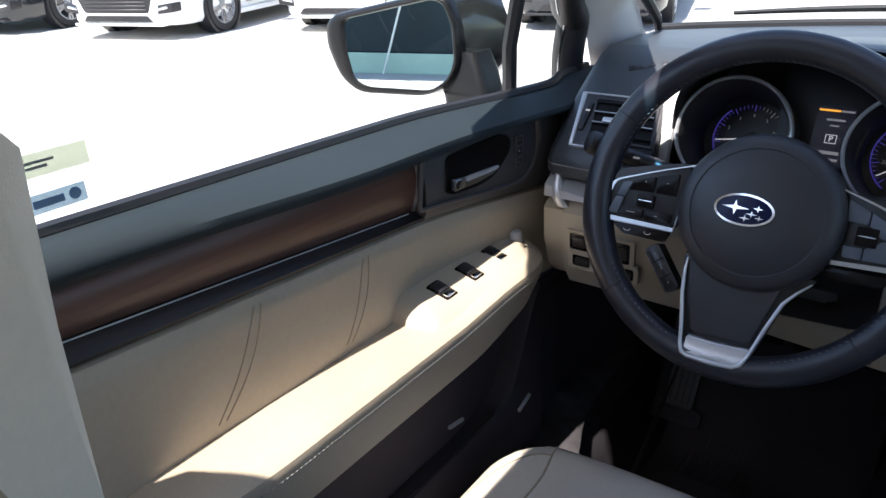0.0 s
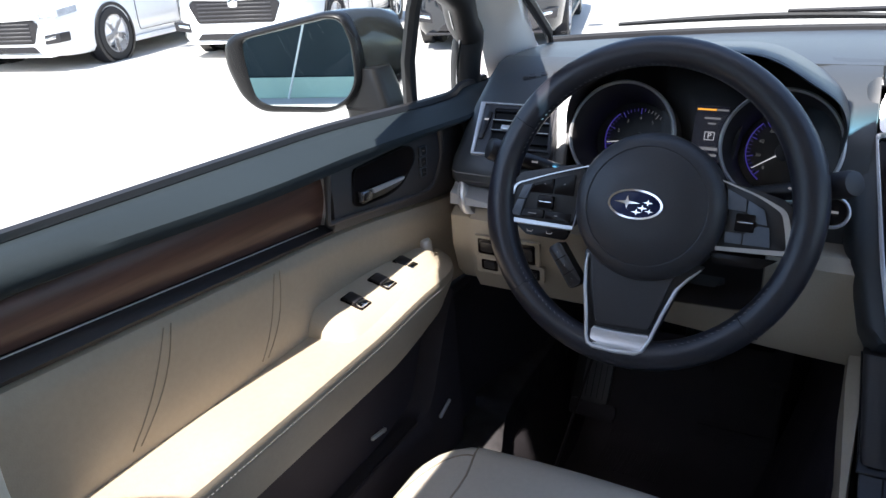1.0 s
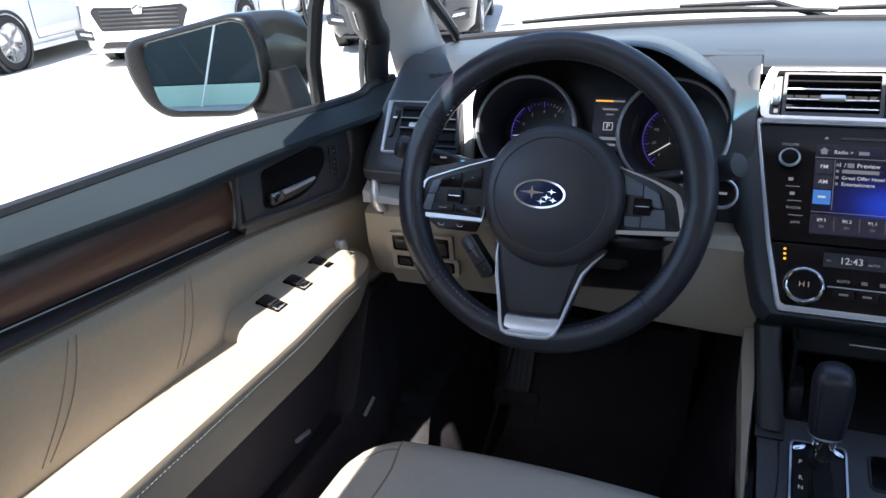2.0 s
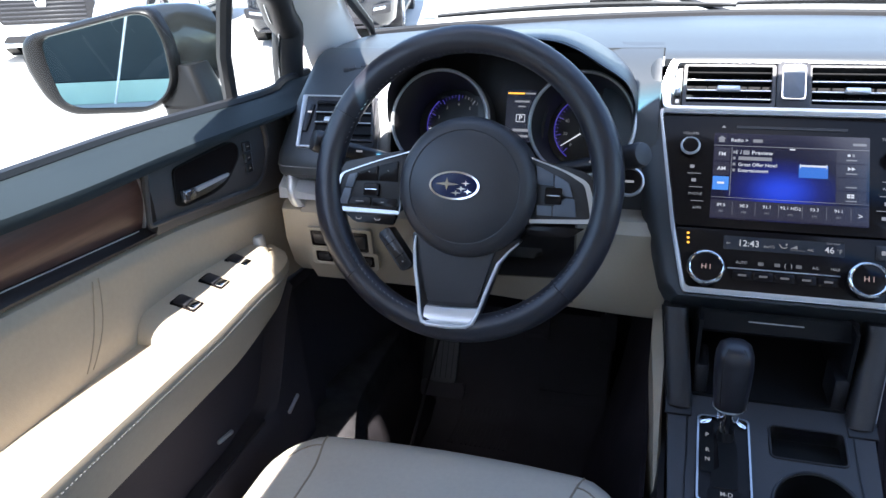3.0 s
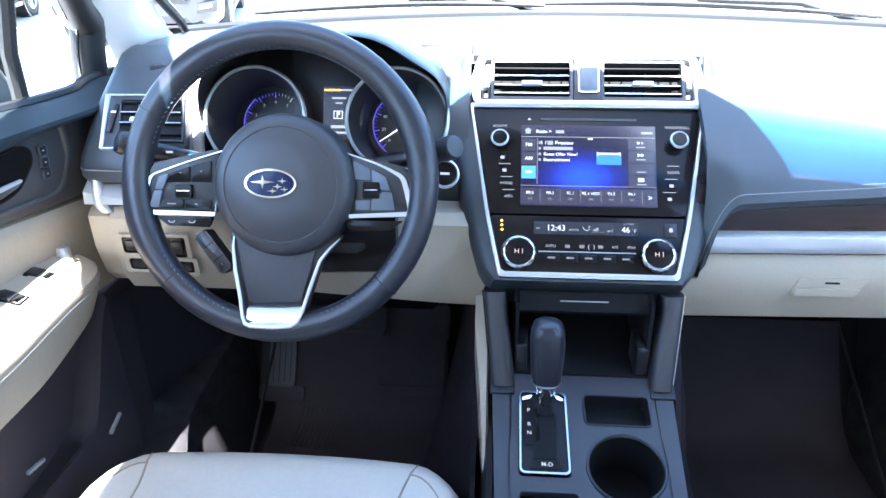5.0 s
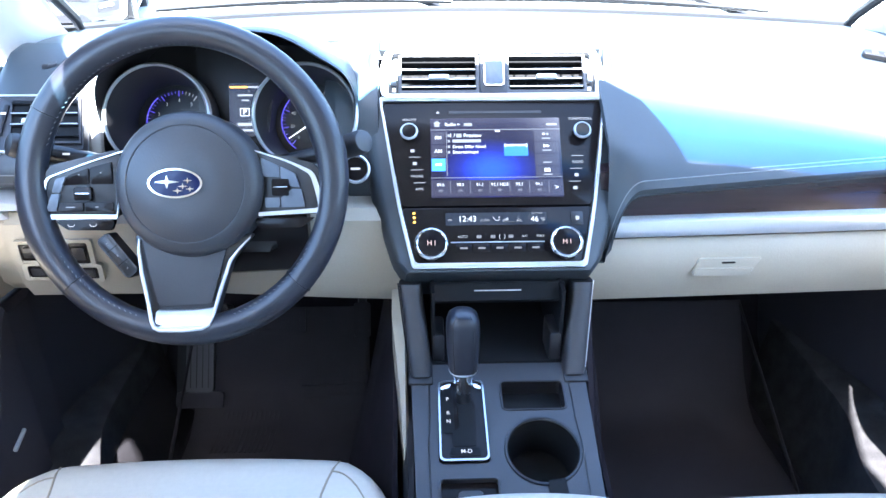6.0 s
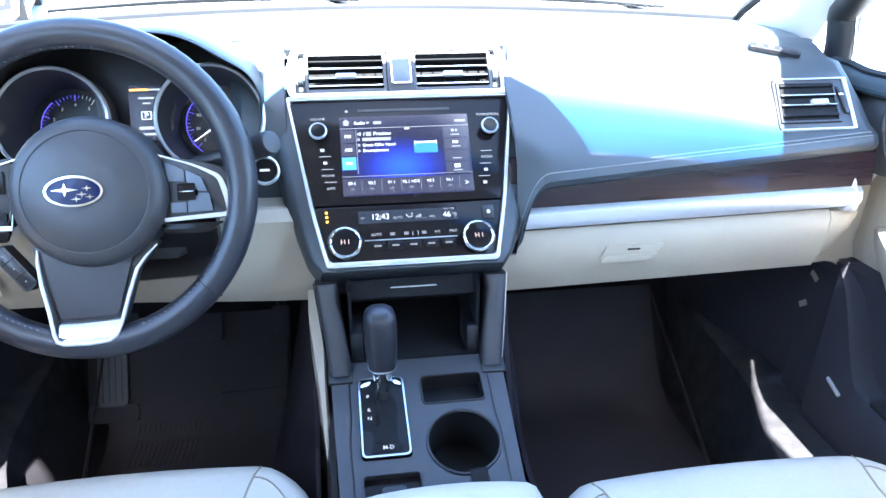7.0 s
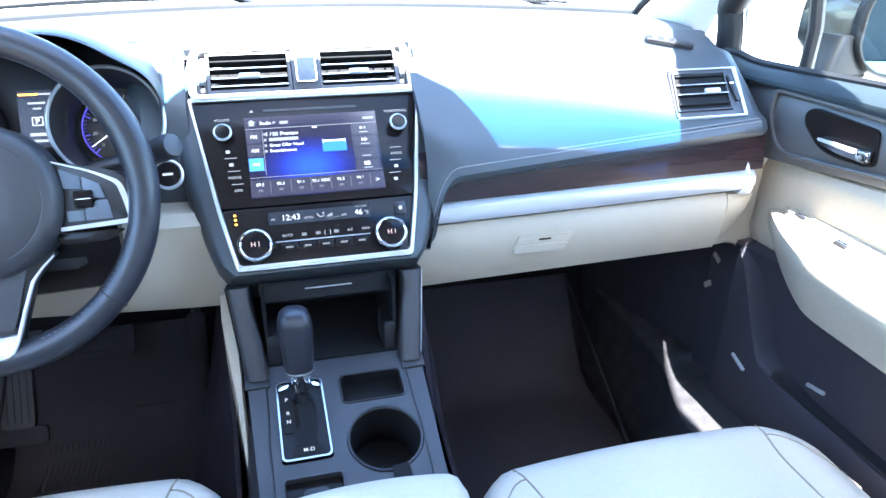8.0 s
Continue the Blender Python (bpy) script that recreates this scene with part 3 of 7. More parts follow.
    part("middle_face", loft([[Vector((x, y, z)) for y, z in ((0.30, 0.80), (0.225, 0.79), (0.215, 0.72), (0.205, 0.66), (0.20, 0.634), (0.30, 0.634))] for x in (-0.50, -0.35, -0.17)]), DARK, d)
    # blank switches in the knee panel
    for x, z, w, h in ((-0.590, 0.584, 0.028, 0.024), (-0.586, 0.557, 0.026, 0.017), (-0.530, 0.582, 0.024, 0.030), (-0.524, 0.554, 0.026, 0.017)):
        m = axes((x, -0.0125, z), -3)
        part("switch_frame", ringplate(rect(-w / 2 - 0.006, w / 2 + 0.006, -h / 2 - 0.004, h / 2 + 0.004, 0.004), rect(-w / 2, w / 2, -h / 2, h / 2, 0.003), -0.002, 0.0045, m), BEIGE_HARD, d)
        sw = part("switch", prism(rect(-w / 2, w / 2, -h / 2, h / 2, 0.003), 0, 0.003, m, 0.001), PIANO, d, "black switch blank")
        part("switch_face", prism(rect(-w * 0.32, w * 0.32, -h * 0.3, h * 0.3, 0.002), 0.003, 0.006, m, 0.001), DARK, sw)
    # side window outlets let into the shoulders
    for s in (-1, 1):
        q = T((s * 0.5596, 0.1369, 0.7937)) @ pose(0, 0, 0, 24.5, 0, 0) @ pose(0, 0, 0, 0, 0, s * -20.1)
        o = part("defroster", prism(rounded([(-0.0374, -0.007), (0.0374, -0.007), (0.0374, 0.007), (-0.0374, 0.007)], 0.005), -0.004, 0.0018, q, 0.001), DARK, d, "black side window outlet")
        for k in range(4):
            part("slat", box(-0.028 + 0.017 * k, -0.018 + 0.017 * k, -0.004, 0.004, 0.0016, 0.0030, 0.001, 1, q), HARD, o)
    return d


dashboard()


def side_vent(s):
    """Outer air outlet in a silver-edged frame."""
    v = thing("air_vent", "black louvred air vent in a silver-edged frame at the dash end", "air vent", "dashboard vents")
    m = axes((s * 0.572, 0.0400, 0.7360), 51)
    fl = lambda p: p if s > 0 else [(-u, w) for u, w in p]
    ul = lambda w: -0.0515 + 0.0065 * w / 0.031
    ur = lambda w: 0.0305 + 0.0055 * w / 0.031
    quad = lambda v0, v1, g=0.0: fl([(ul(v0) - g, v0 - g), (ur(v0) + g, v0 - g), (ur(v1) + g, v1 + g), (ul(v1) - g, v1 + g)])
    part("housing", prism(rounded(fl([(-0.064, -0.0425), (0.0475, -0.0425), (0.0610, 0.0405), (-0.050, 0.0405)]), 0.006), -0.012, 0.0015, m, 0.001), HARD, v)
    part("frame", prism(fl([(0.0440, -0.0440), (0.0490, -0.0440), (0.0630, 0.0420), (0.0560, 0.0420)]), -0.004, 0.0035, m, 0.001), SATIN, v, "satin silver edge")
    for v0, u0, u1 in ((0.0405, -0.050, 0.0600), (-0.0445, -0.062, 0.0470)):
        part("frame_line", prism(fl([(u0, v0), (u1, v0), (u1, v0 + 0.002), (u0, v0 + 0.002)]), -0.004, 0.0028, m), SATIN, v)
    part("grille_back", prism(quad(-0.031, 0.031), 0.0010, 0.0028, m), VENT, v)
    part("grille_rim", ringplate(quad(-0.031, 0.031, 0.003), quad(-0.031, 0.031), 0.0, 0.0050, m), HARD, v)
    for k in range(4):
        w = -0.0235 + 0.0165 * k
        part("slat", prism(quad(w - 0.0018, w + 0.0018, -0.0002), 0.002, 0.0075, m), VENT, v)
        if k in (1, 2):
            part("slat_edge", prism(quad(w - 0.0008, w + 0.0008, -0.0002), 0.0074, 0.0082, m), SATIN, v)
    part("tab", box(s * 0.002 - 0.012, s * 0.002 + 0.012, -0.0085, -0.001, 0.007, 0.013, 0.0015, 2, m), SATIN, v, "silver adjusting tab")
    part("thumbwheel", box(s * 0.043 - 0.004, s * 0.043 + 0.004, -0.020, 0.026, 0.0, 0.005, 0.002, 2, m), DARK, v)
    part("mark", box(s * 0.043 - 0.003, s * 0.043 + 0.003, 0.010, 0.0125, 0.004, 0.0056, 0.0, 1, m), WHITE_INK, v)


side_vent(1)
side_vent(-1)


# ---- middle stack: vents, radio, climate panel ----
def center_vents():
    v = thing("center_air_vent", "twin black louvred air vents with bright edges above the radio", "air vent", "dashboard vents")
    o = rounded([(-0.146, 0.2285), (0.146, 0.2285), (0.150, 0.262), (0.140, 0.2975), (-0.140, 0.2975), (-0.150, 0.262)], 0.008)
    i = rounded([(-0.1375, 0.2325), (0.1375, 0.2325), (0.1375, 0.262), (0.132, 0.292), (-0.132, 0.292), (-0.1375, 0.262)], 0.004)
    part("bezel", ringplate(o, i, -0.03, 0.004, STACK), SATIN, v, "satin silver surround")
    part("housing", prism(i, -0.030, -0.022, STACK), VENT, v)
    part("hood", box(-0.139, 0.139, 0.2925, 0.300, -0.03, 0.0045, 0.003, 2, STACK), PAD, v)
    for s in (-1, 1):
        c = s * 0.0715 + 0.001
        part("frame", ringplate(rect(c - 0.0535, c + 0.0535, 0.2335, 0.2905, 0.003), rect(c - 0.0495, c + 0.0495, 0.2385, 0.2875, 0.002), -0.022, 0.002, STACK), HARD, v)
        for k in range(4):
            w = 0.2445 + 0.0125 * k
            part("slat", box(c - 0.0495, c + 0.0495, w - 0.0013, w + 0.0013, -0.014, -0.001 - 0.002 * (k % 2), 0.0008, 1, STACK), VENT, v)
            part("slat_edge", box(c - 0.0485, c + 0.0485, w - 0.0006, w + 0.0007, -0.001 - 0.002 * (k % 2), 0.0006 - 0.002 * (k % 2), 0.0, 1, STACK), SATIN, v, "bright slat edge") if k < 3 else None
        for k in range(6):
            part("vane", box(c - 0.040 + 0.016 * k - 0.0008, c - 0.040 + 0.016 * k + 0.0008, 0.239, 0.287, -0.021, -0.015, 0, 1, STACK), DARK, v)
        part("tab", box(c - 0.0135, c + 0.0135, 0.2535, 0.2605, -0.001, 0.006, 0.002, 2, STACK), SATIN, v, "silver adjusting tab")
        part("thumbwheel", box(s * 0.1305 - 0.0035, s * 0.1305 + 0.0035, 0.250, 0.282, -0.010, 0.003, 0.002, 2, STACK), SATIN, v, "ribbed silver thumbwheel")
        part("mark", box(s * 0.130 - 0.0022, s * 0.130 + 0.0022, 0.239, 0.2435, -0.004, -0.0015, 0, 1, STACK), WHITE_INK, v)
        part("cheek", box(s * 0.131 - 0.0065, s * 0.131 + 0.0065, 0.2335, 0.2905, -0.024, -0.006, 0.001, 1, STACK), DARK, v)
    part("divider", box(-0.0165, 0.0215, 0.2325, 0.297, -0.02, 0.004, 0.003, 2, STACK), HARD, v)
    h = part("hazard_button", prism(rect(-0.0095, 0.0145, 0.244, 0.2865, 0.003), 0.004, 0.0085, STACK, 0.002), SLATE, v, "glossy hazard light button with bright rim")
    part("rim", ringplate(rect(-0.0108, 0.0158, 0.2427, 0.2878, 0.004), rect(-0.0095, 0.0145, 0.244, 0.2865, 0.003), 0.002, 0.0075, STACK), CHROME, h)


center_vents()


def stack_surround():
    d = thing("center_stack", "charcoal padded center stack with a bright silver frame", "center stack")
    f = [(-0.152, 0.300), (-0.1485, 0.226), (-0.126, 0.0765), (-0.1105, 0.004), (-0.1060, -0.004), (0.1060, -0.004), (0.1105, 0.004), (0.126, 0.0765), (0.1485, 0.226), (0.152, 0.300)]
    g = [(-0.157, 0.300), (-0.160, 0.226), (-0.139, 0.0765), (-0.1215, 0.006), (-0.1120, -0.0065), (0.1120, -0.0065), (0.1215, 0.006), (0.139, 0.0765), (0.160, 0.226), (0.157, 0.300)]
    h = [(-0.168, 0.294), (-0.180, 0.226), (-0.158, 0.0765), (-0.134, 0.012), (-0.118, -0.0085), (0.118, -0.0085), (0.134, 0.012), (0.158, 0.0765), (0.180, 0.226), (0.168, 0.294)]
    def dense(p):
        p = [Vector(q) for q in p]
        out = []
        for a, b in zip(p, p[1:]):
            out += [a.lerp(b, k / 4) for k in range(4)]
        return out + [p[-1]]
    rings = []
    for k, w in ((f, -0.004), (f, 0.000), (g, -0.001), (0.35, -0.0035), (0.62, -0.0085), (0.82, -0.0165), (0.95, -0.027), (h, -0.042), (h, -0.13)):
        pts = [a.lerp(b, k) for a, b in zip(dense(g), dense(h))] if isinstance(k, float) else dense(k)
        rings.append([Vector((p.x, p.y, w)) for p in pts])
    part("surround", sheet([[r[i] for r in rings] for i in range(len(rings[0]))], 0.003, STACK), PAD, d, "charcoal padded surround")
    # silver frame
    o = rounded([(-0.1085, -0.0025), (0.1085, -0.0025), (0.1260, 0.0765), (0.1500, 0.2285), (-0.1500, 0.2285), (-0.1260, 0.0765)], [0.006, 0.006, 0.02, 0.004, 0.004, 0.02])
    i = rounded([(-0.1045, 0.0040), (0.1045, 0.0040), (0.1215, 0.0765), (0.1462, 0.2232), (-0.1462, 0.2232), (-0.1215, 0.0765)], [0.006, 0.006, 0.02, 0.004, 0.004, 0.02])
    fr = ringplate(o, i, -0.010, 0.005, STACK)
    bmesh.ops.bevel(fr, geom=[e for e in fr.edges if e.is_manifold and e.calc_face_angle(0) > 0.9], offset=0.0014, segments=2, affect="EDGES")
    part("frame", fr, SATIN, d, "bright satin silver frame")
    return d


stack_surround()


def screen_material():
    """The lit display: a blue glow that fades to near black at the edges."""
    mat = bpy.data.materials.new("lit radio display")
    mat.use_nodes = True
    n, l = mat.node_tree.nodes, mat.node_tree.links
    b = n["Principled BSDF"]
    b.inputs["Base Color"].default_value = (0.01, 0.01, 0.015, 1)
    b.inputs["Roughness"].default_value = 0.18
    co, mp, gr, rp = n.new("ShaderNodeTexCoord"), n.new("ShaderNodeMapping"), n.new("ShaderNodeTexGradient"), n.new("ShaderNodeValToRGB")
    gr.gradient_type = "SPHERICAL"
    mp.inputs["Location"].default_value = (0.10, 0.35, 0)
    mp.inputs["Scale"].default_value = (15.0, 24.0, 1.0)
    l.new(co.outputs["Object"], mp.inputs["Vector"])
    l.new(mp.outputs["Vector"], gr.inputs["Vector"])
    l.new(gr.outputs["Fac"], rp.inputs["Fac"])
    e = rp.color_ramp.elements
    e[0].position, e[0].color = 0.0, (0.012, 0.010, 0.028, 1)
    e[1].position, e[1].color = 0.85, (0.03, 0.08, 0.85, 1)
    k = rp.color_ramp.elements.new(0.4)
    k.color = (0.016, 0.022, 0.20, 1)
    l.new(rp.outputs["Color"], b.inputs["Emission Color"])
    b.inputs["Emission Strength"].default_value = 0.16
    return mat


def radio():
    r = thing("radio", "glossy black touchscreen radio with lit blue display and knobs", "radio")
    face = rounded([(-0.1205, 0.0785), (0.1205, 0.0785), (0.1448, 0.2220), (-0.1448, 0.2220)], 0.005)
    part("faceplate", prism(face, -0.02, 0.001, STACK, 0.001), PIANO, r, "glossy black faceplate")
    part("disc_slot", box(-0.0585, 0.063, 0.2045, 0.2085, 0.0005, 0.0018, 0.0005, 1, STACK), DARK, r, "dark disc slot")
    # display, at its own origin so that its glow is centred on it
    m = STACK @ T((0.0013, 0.1425, 0.0012))
    sc = part("display", prism(rect(-0.0845, 0.0845, -0.0535, 0.0555, 0.0015), 0, 0.0006), screen_material(), r, "lit display with a blue glow")
    sc.matrix_parent_inverse = Matrix()
    sc.matrix_basis = m
    D = m @ T((0, 0, 0.0009))
    grey = glow("grey display key", (0.13, 0.12, 0.20), 0.042)
    blue = glow("blue display key", (0.10, 0.35, 1.0), 0.16)
    paper = glow("display album tile", (0.06, 0.26, 0.95), 0.13)
    def bar(u0, u1, v0, v1, mat=WHITE_INK, name="bar", w=0.0):
        return part(name, box(u0, u1, v0, v1, w, w + 0.0003, 0, 1, D), mat, r)
    def put(words, u, v, size, mat=WHITE_INK, align="LEFT"):
        return text(words, size, mat, r, D @ T((u, v, 0.0004)), align=align, bold=0.00006)
    # header line
    bar(-0.0845, 0.0845, 0.0390, 0.0396, DIM_INK)
    put("Radio >", -0.0655, 0.0465, 0.0062)
    bar(-0.0405, -0.0300, 0.0445, 0.0485, DIM_INK)
    bar(0.067, 0.081, 0.0445, 0.0475, DIM_INK)
    part("home_icon", join(prism([(-0.079, 0.0435), (-0.0725, 0.0435), (-0.0725, 0.0480), (-0.079, 0.0480)], 0.0003, 0.0005, D), prism([(-0.0808, 0.0478), (-0.0707, 0.0478), (-0.07575, 0.0520)], 0.0003, 0.0005, D)), DIM_INK, r)
    # band keys
    for k, (w, mat) in enumerate((("FM", grey), ("AM", grey), ("", blue))):
        v = 0.0280 - 0.0185 * k
        bar(-0.0835, -0.0655, v - 0.0085, v + 0.0085, mat, "display_key")
        if w:
            put(w, -0.0745, v, 0.0068, align="CENTER")
        else:
            bar(-0.0785, -0.0705, v - 0.001, v + 0.0015, w=0.0004)
    bar(-0.0640, -0.0634, -0.024, 0.037, DIM_INK)
    put("1 /", -0.0600, 0.0310, 0.0072)
    bar(-0.0510, -0.0440, 0.0285, 0.0338, DIM_INK)
    put("Preview", -0.0415, 0.0310, 0.0072)
    bar(-0.0560, -0.0190, 0.0215, 0.0258, DIM_INK)
    put("Great Offer Now!", -0.0560, 0.0155, 0.0058)
    put("Entertainment", -0.0560, 0.0080, 0.0058)
    for k in range(4):
        bar(-0.0622, -0.0592, 0.0065 + 0.0077 * k, 0.0098 + 0.0077 * k, DIM_INK)
    bar(0.0105, 0.0415, 0.0025, 0.0185, paper, "album_tile")
    bar(0.0125, 0.0395, 0.0160, 0.0182, WHITE_INK, w=0.0004)
    bar(0.0115, 0.0123, 0.0142, 0.0196, WHITE_INK, w=0.0004)
    bar(0.0397, 0.0405, 0.0142, 0.0196, WHITE_INK, w=0.0004)
    bar(0.000, 0.006, 0.0362, 0.0380)
    for k in range(4):
        v = 0.0300 - 0.0166 * k
        bar(0.0500, 0.0815, v - 0.0078, v + 0.0078, grey, "display_key")
        if k == 0:
            bar(0.0615, 0.0645, v + 0.0010, v + 0.0036, WHITE_INK, w=0.0004)
            bar(0.0665, 0.0690, v + 0.0006, v + 0.0040, DIM_INK, w=0.0004)
        elif k == 1:
            for u in (0.0620, 0.0660):
                part("arrow", prism([(u, v), (u + 0.0038, v + 0.0024), (u, v + 0.0048)], 0.0004, 0.0006, D), WHITE_INK, r)
        elif k == 3:
            for u in (0.0615, 0.0655):
                for q in (0.0000, 0.0026):
                    bar(u, u + 0.0034, v + q, v + q + 0.0021, WHITE_INK, w=0.0004)
        bar(0.0600, 0.0715, v - 0.0044, v - 0.0030, DIM_INK, w=0.0004)
    # preset row
    bar(-0.0845, 0.0845, -0.0270, -0.0266, DIM_INK)
    bar(-0.0845, 0.0845, -0.0520, -0.0300, grey, "preset_strip")
    for k, w in enumerate(("89.5", "90.3", "91.1", "92.1 HD2", "93.3", "94.1")):
        u = -0.0725 + 0.0252 * k
        text(w, 0.0056, WHITE_INK, r, D @ T((u, -0.0365, 0.0005)))
        bar(u + 0.0124, u + 0.0127, -0.0480, -0.0320, DIM_INK, "preset_divider", 0.0003)
        text("FM", 0.0042, DIM_INK, r, D @ T((u, -0.0445, 0.0005)))
    bar(0.0700, 0.0830, -0.0500, -0.0330, grey, "display_key", 0.0003)
    text(">", 0.010, WHITE_INK, r, D @ T((0.0755, -0.0415, 0.0009)))
    # knobs and side keys
    for s, u, w in ((-1, -0.1105, "VOLUME"), (1, 0.1135, "TUNE/SCROLL")):
        k = part("knob", lathe([(0.0115, 0.001), (0.0110, 0.010), (0.0100, 0.0125), (0.0, 0.0130)], 28, STACK @ T((u, 0.1765, 0))), PIANO, r, "round black knob with a silver rim")
        part("rim", lathe([(0.0112, 0.0095), (0.0117, 0.0105), (0.0112, 0.0122), (0.0098, 0.0134), (0.0092, 0.0128), (0.0092, 0.0095)], 28, STACK @ T((u, 0.1765, 0)), True), SATIN, k, "silver rim")
        text(w, 0.0048, DIM_INK, r, STACK @ T((u, 0.1965, 0.0016)))
    for u, rows in ((-0.1065, ("", "", "PHONE", "APPS")), (0.1095, ("", "RADIO", "", ""))):
        for k, w in enumerate(rows):
            v = 0.1535 - 0.0175 * k
            uu = u + (0.0028 if u < 0 else -0.0028) * k
            if w:
                text(w, 0.0048, DIM_INK, r, STACK @ T((uu, v, 0.0016)))
            elif not (u > 0 and k == 0):
                part("key_mark", box(uu - 0.0026, uu + 0.0026, v - 0.002, v + 0.002, 0.001, 0.0016, 0, 1, STACK), DIM_INK, r)
            if k:
                part("key_line", box(uu - 0.0075, uu + 0.0075, v + 0.0085, v + 0.0091, 0.001, 0.0016, 0, 1, STACK), DIM_INK, r)
    part("eject_mark", prism([(-0.0755, 0.2055), (-0.0705, 0.2055), (-0.073, 0.2085)], 0.001, 0.0016, STACK), DIM_INK, r)


radio()


def climate():
    c = thing("climate_panel", "glossy black climate control panel with two temperature dials", "climate control")
    part("faceplate", prism(rounded([(-0.1035, 0.0025), (0.1035, 0.0025), (0.1200, 0.0760), (-0.1200, 0.0760)], 0.004), -0.02, 0.0008, STACK, 0.0008), PIANO, c, "glossy black faceplate")
    part("readout", prism(rect(-0.066, 0.062, 0.0525, 0.0690, 0.001), 0.0008, 0.0014, STACK), material("dark grey readout", (0.035, 0.035, 0.04), 0.2, bump=0), c, "dark readout window")
    S = STACK @ T((0, 0, 0.0018))
    text("12:43", 0.0106, glow("soft white digits", (0.8, 0.84, 0.92), 0.11), c, S @ T((-0.0385, 0.0605, 0)), bold=0.0001)
    text("46", 0.0100, glow("soft white digits", (0.8, 0.84, 0.92), 0.11), c, S @ T((0.0465, 0.0595, 0)), bold=0.0001)
    text("\u00b0F", 0.0070, DIM_INK, c, S @ T((0.0565, 0.0585, 0)))
    text("PM", 0.0035, DIM_INK, c, S @ T((-0.0605, 0.0595, 0)))
    text("AUTO", 0.0042, DIM_INK, c, S @ T((-0.0165, 0.0585, 0)))
    text("A/C", 0.0042, DIM_INK, c, S @ T((0.0275, 0.0580, 0)))
    part("icon", tube([(-0.0060, 0.0630, 0), (-0.0030, 0.0585, 0), (0.0005, 0.0585, 0), (0.0030, 0.0600, 0)], 0.0005, 5, m=S), DIM_INK, c)
    part("icon", tube([(0.0010, 0.0622, 0), (0.0028, 0.0632, 0)], 0.0008, 5, m=S), DIM_INK, c)
    for k in range(4):
        part("icon", box(0.0065 + 0.0018 * k, 0.0077 + 0.0018 * k, 0.0580, 0.0592 + 0.0010 * k, 0, 0.0003, 0, 1, S), DIM_INK, c)
    part("icon", box(0.0055, 0.0210, 0.0562, 0.0567, 0, 0.0003, 0, 1, S), FAINT, c)
    text("OUT TEMP", 0.0028, DIM_INK, c, S @ T((0.050, 0.0672, 0)))
    for u, w in ((-0.0450, "AUTO"), (0.0330, "A/C"), (0.0530, "MAX")):
        text(w, 0.0046, DIM_INK, c, S @ T((u, 0.0375, 0)))
    text("(  )", 0.0075, DIM_INK, c, S @ T((0.0045, 0.0375, 0)))
    for u in (-0.0245, -0.007, 0.0155):
        part("icon", box(u - 0.003, u + 0.003, 0.0355, 0.0395, -0.0006, 0.0, 0, 1, S), FAINT, c)
    for k in range(5):
        u = -0.0440 + 0.0225 * k
        b = part("button", prism(rect(u - 0.0105, u + 0.0105, 0.0165, 0.0280, 0.001), 0.0008, 0.0028, STACK, 0.0008), PIANO, c)
        part("bar", box(u - 0.0045, u + 0.0045, 0.0212, 0.0236, 0.0010, 0.0016, 0, 1, S), FAINT, b)
    part("silver_line", box(-0.0600, 0.0580, 0.0298, 0.0310, 0.0006, 0.0020, 0.0003, 1, STACK), SATIN, c)
    for u in (-0.0845, 0.0825):
        m = STACK @ T((u, 0.0255, 0.0))
        dl = part("temperature_dial", lathe([(0.0205, 0.0), (0.0200, 0.016), (0.0170, 0.0175), (0.0, 0.0175)], 40, m), PIANO, c, "round black dial with a bright ring")
        part("ring", lathe([(0.0200, 0.0140), (0.0208, 0.0158), (0.0200, 0.0178), (0.0180, 0.0190), (0.0168, 0.0180), (0.0168, 0.0140)], 40, m, True), CHROME, dl, "bright ring")
        text("H I", 0.0088, ROSE_INK, dl, m @ T((0, 0, 0.0181)))
    for k in range(3):
        part("lamp", box(-0.0015, 0.0015, -0.0013, 0.0013, 0.0006, 0.0020, 0.0004, 1, STACK @ T((-0.1050 - 0.0003 * k, 0.0575 + 0.0058 * k, 0))), AMBER, c, "amber seat heater lamp")
    part("seat_heater_key", prism(rect(0.0930, 0.1080, 0.0520, 0.0690, 0.0015), 0.0008, 0.0022, STACK, 0.0006), DARK, c)
    part("bar", box(0.0985, 0.1030, 0.0580, 0.0630, 0.0022, 0.0026, 0, 1, STACK), DIM_INK, c)


climate()


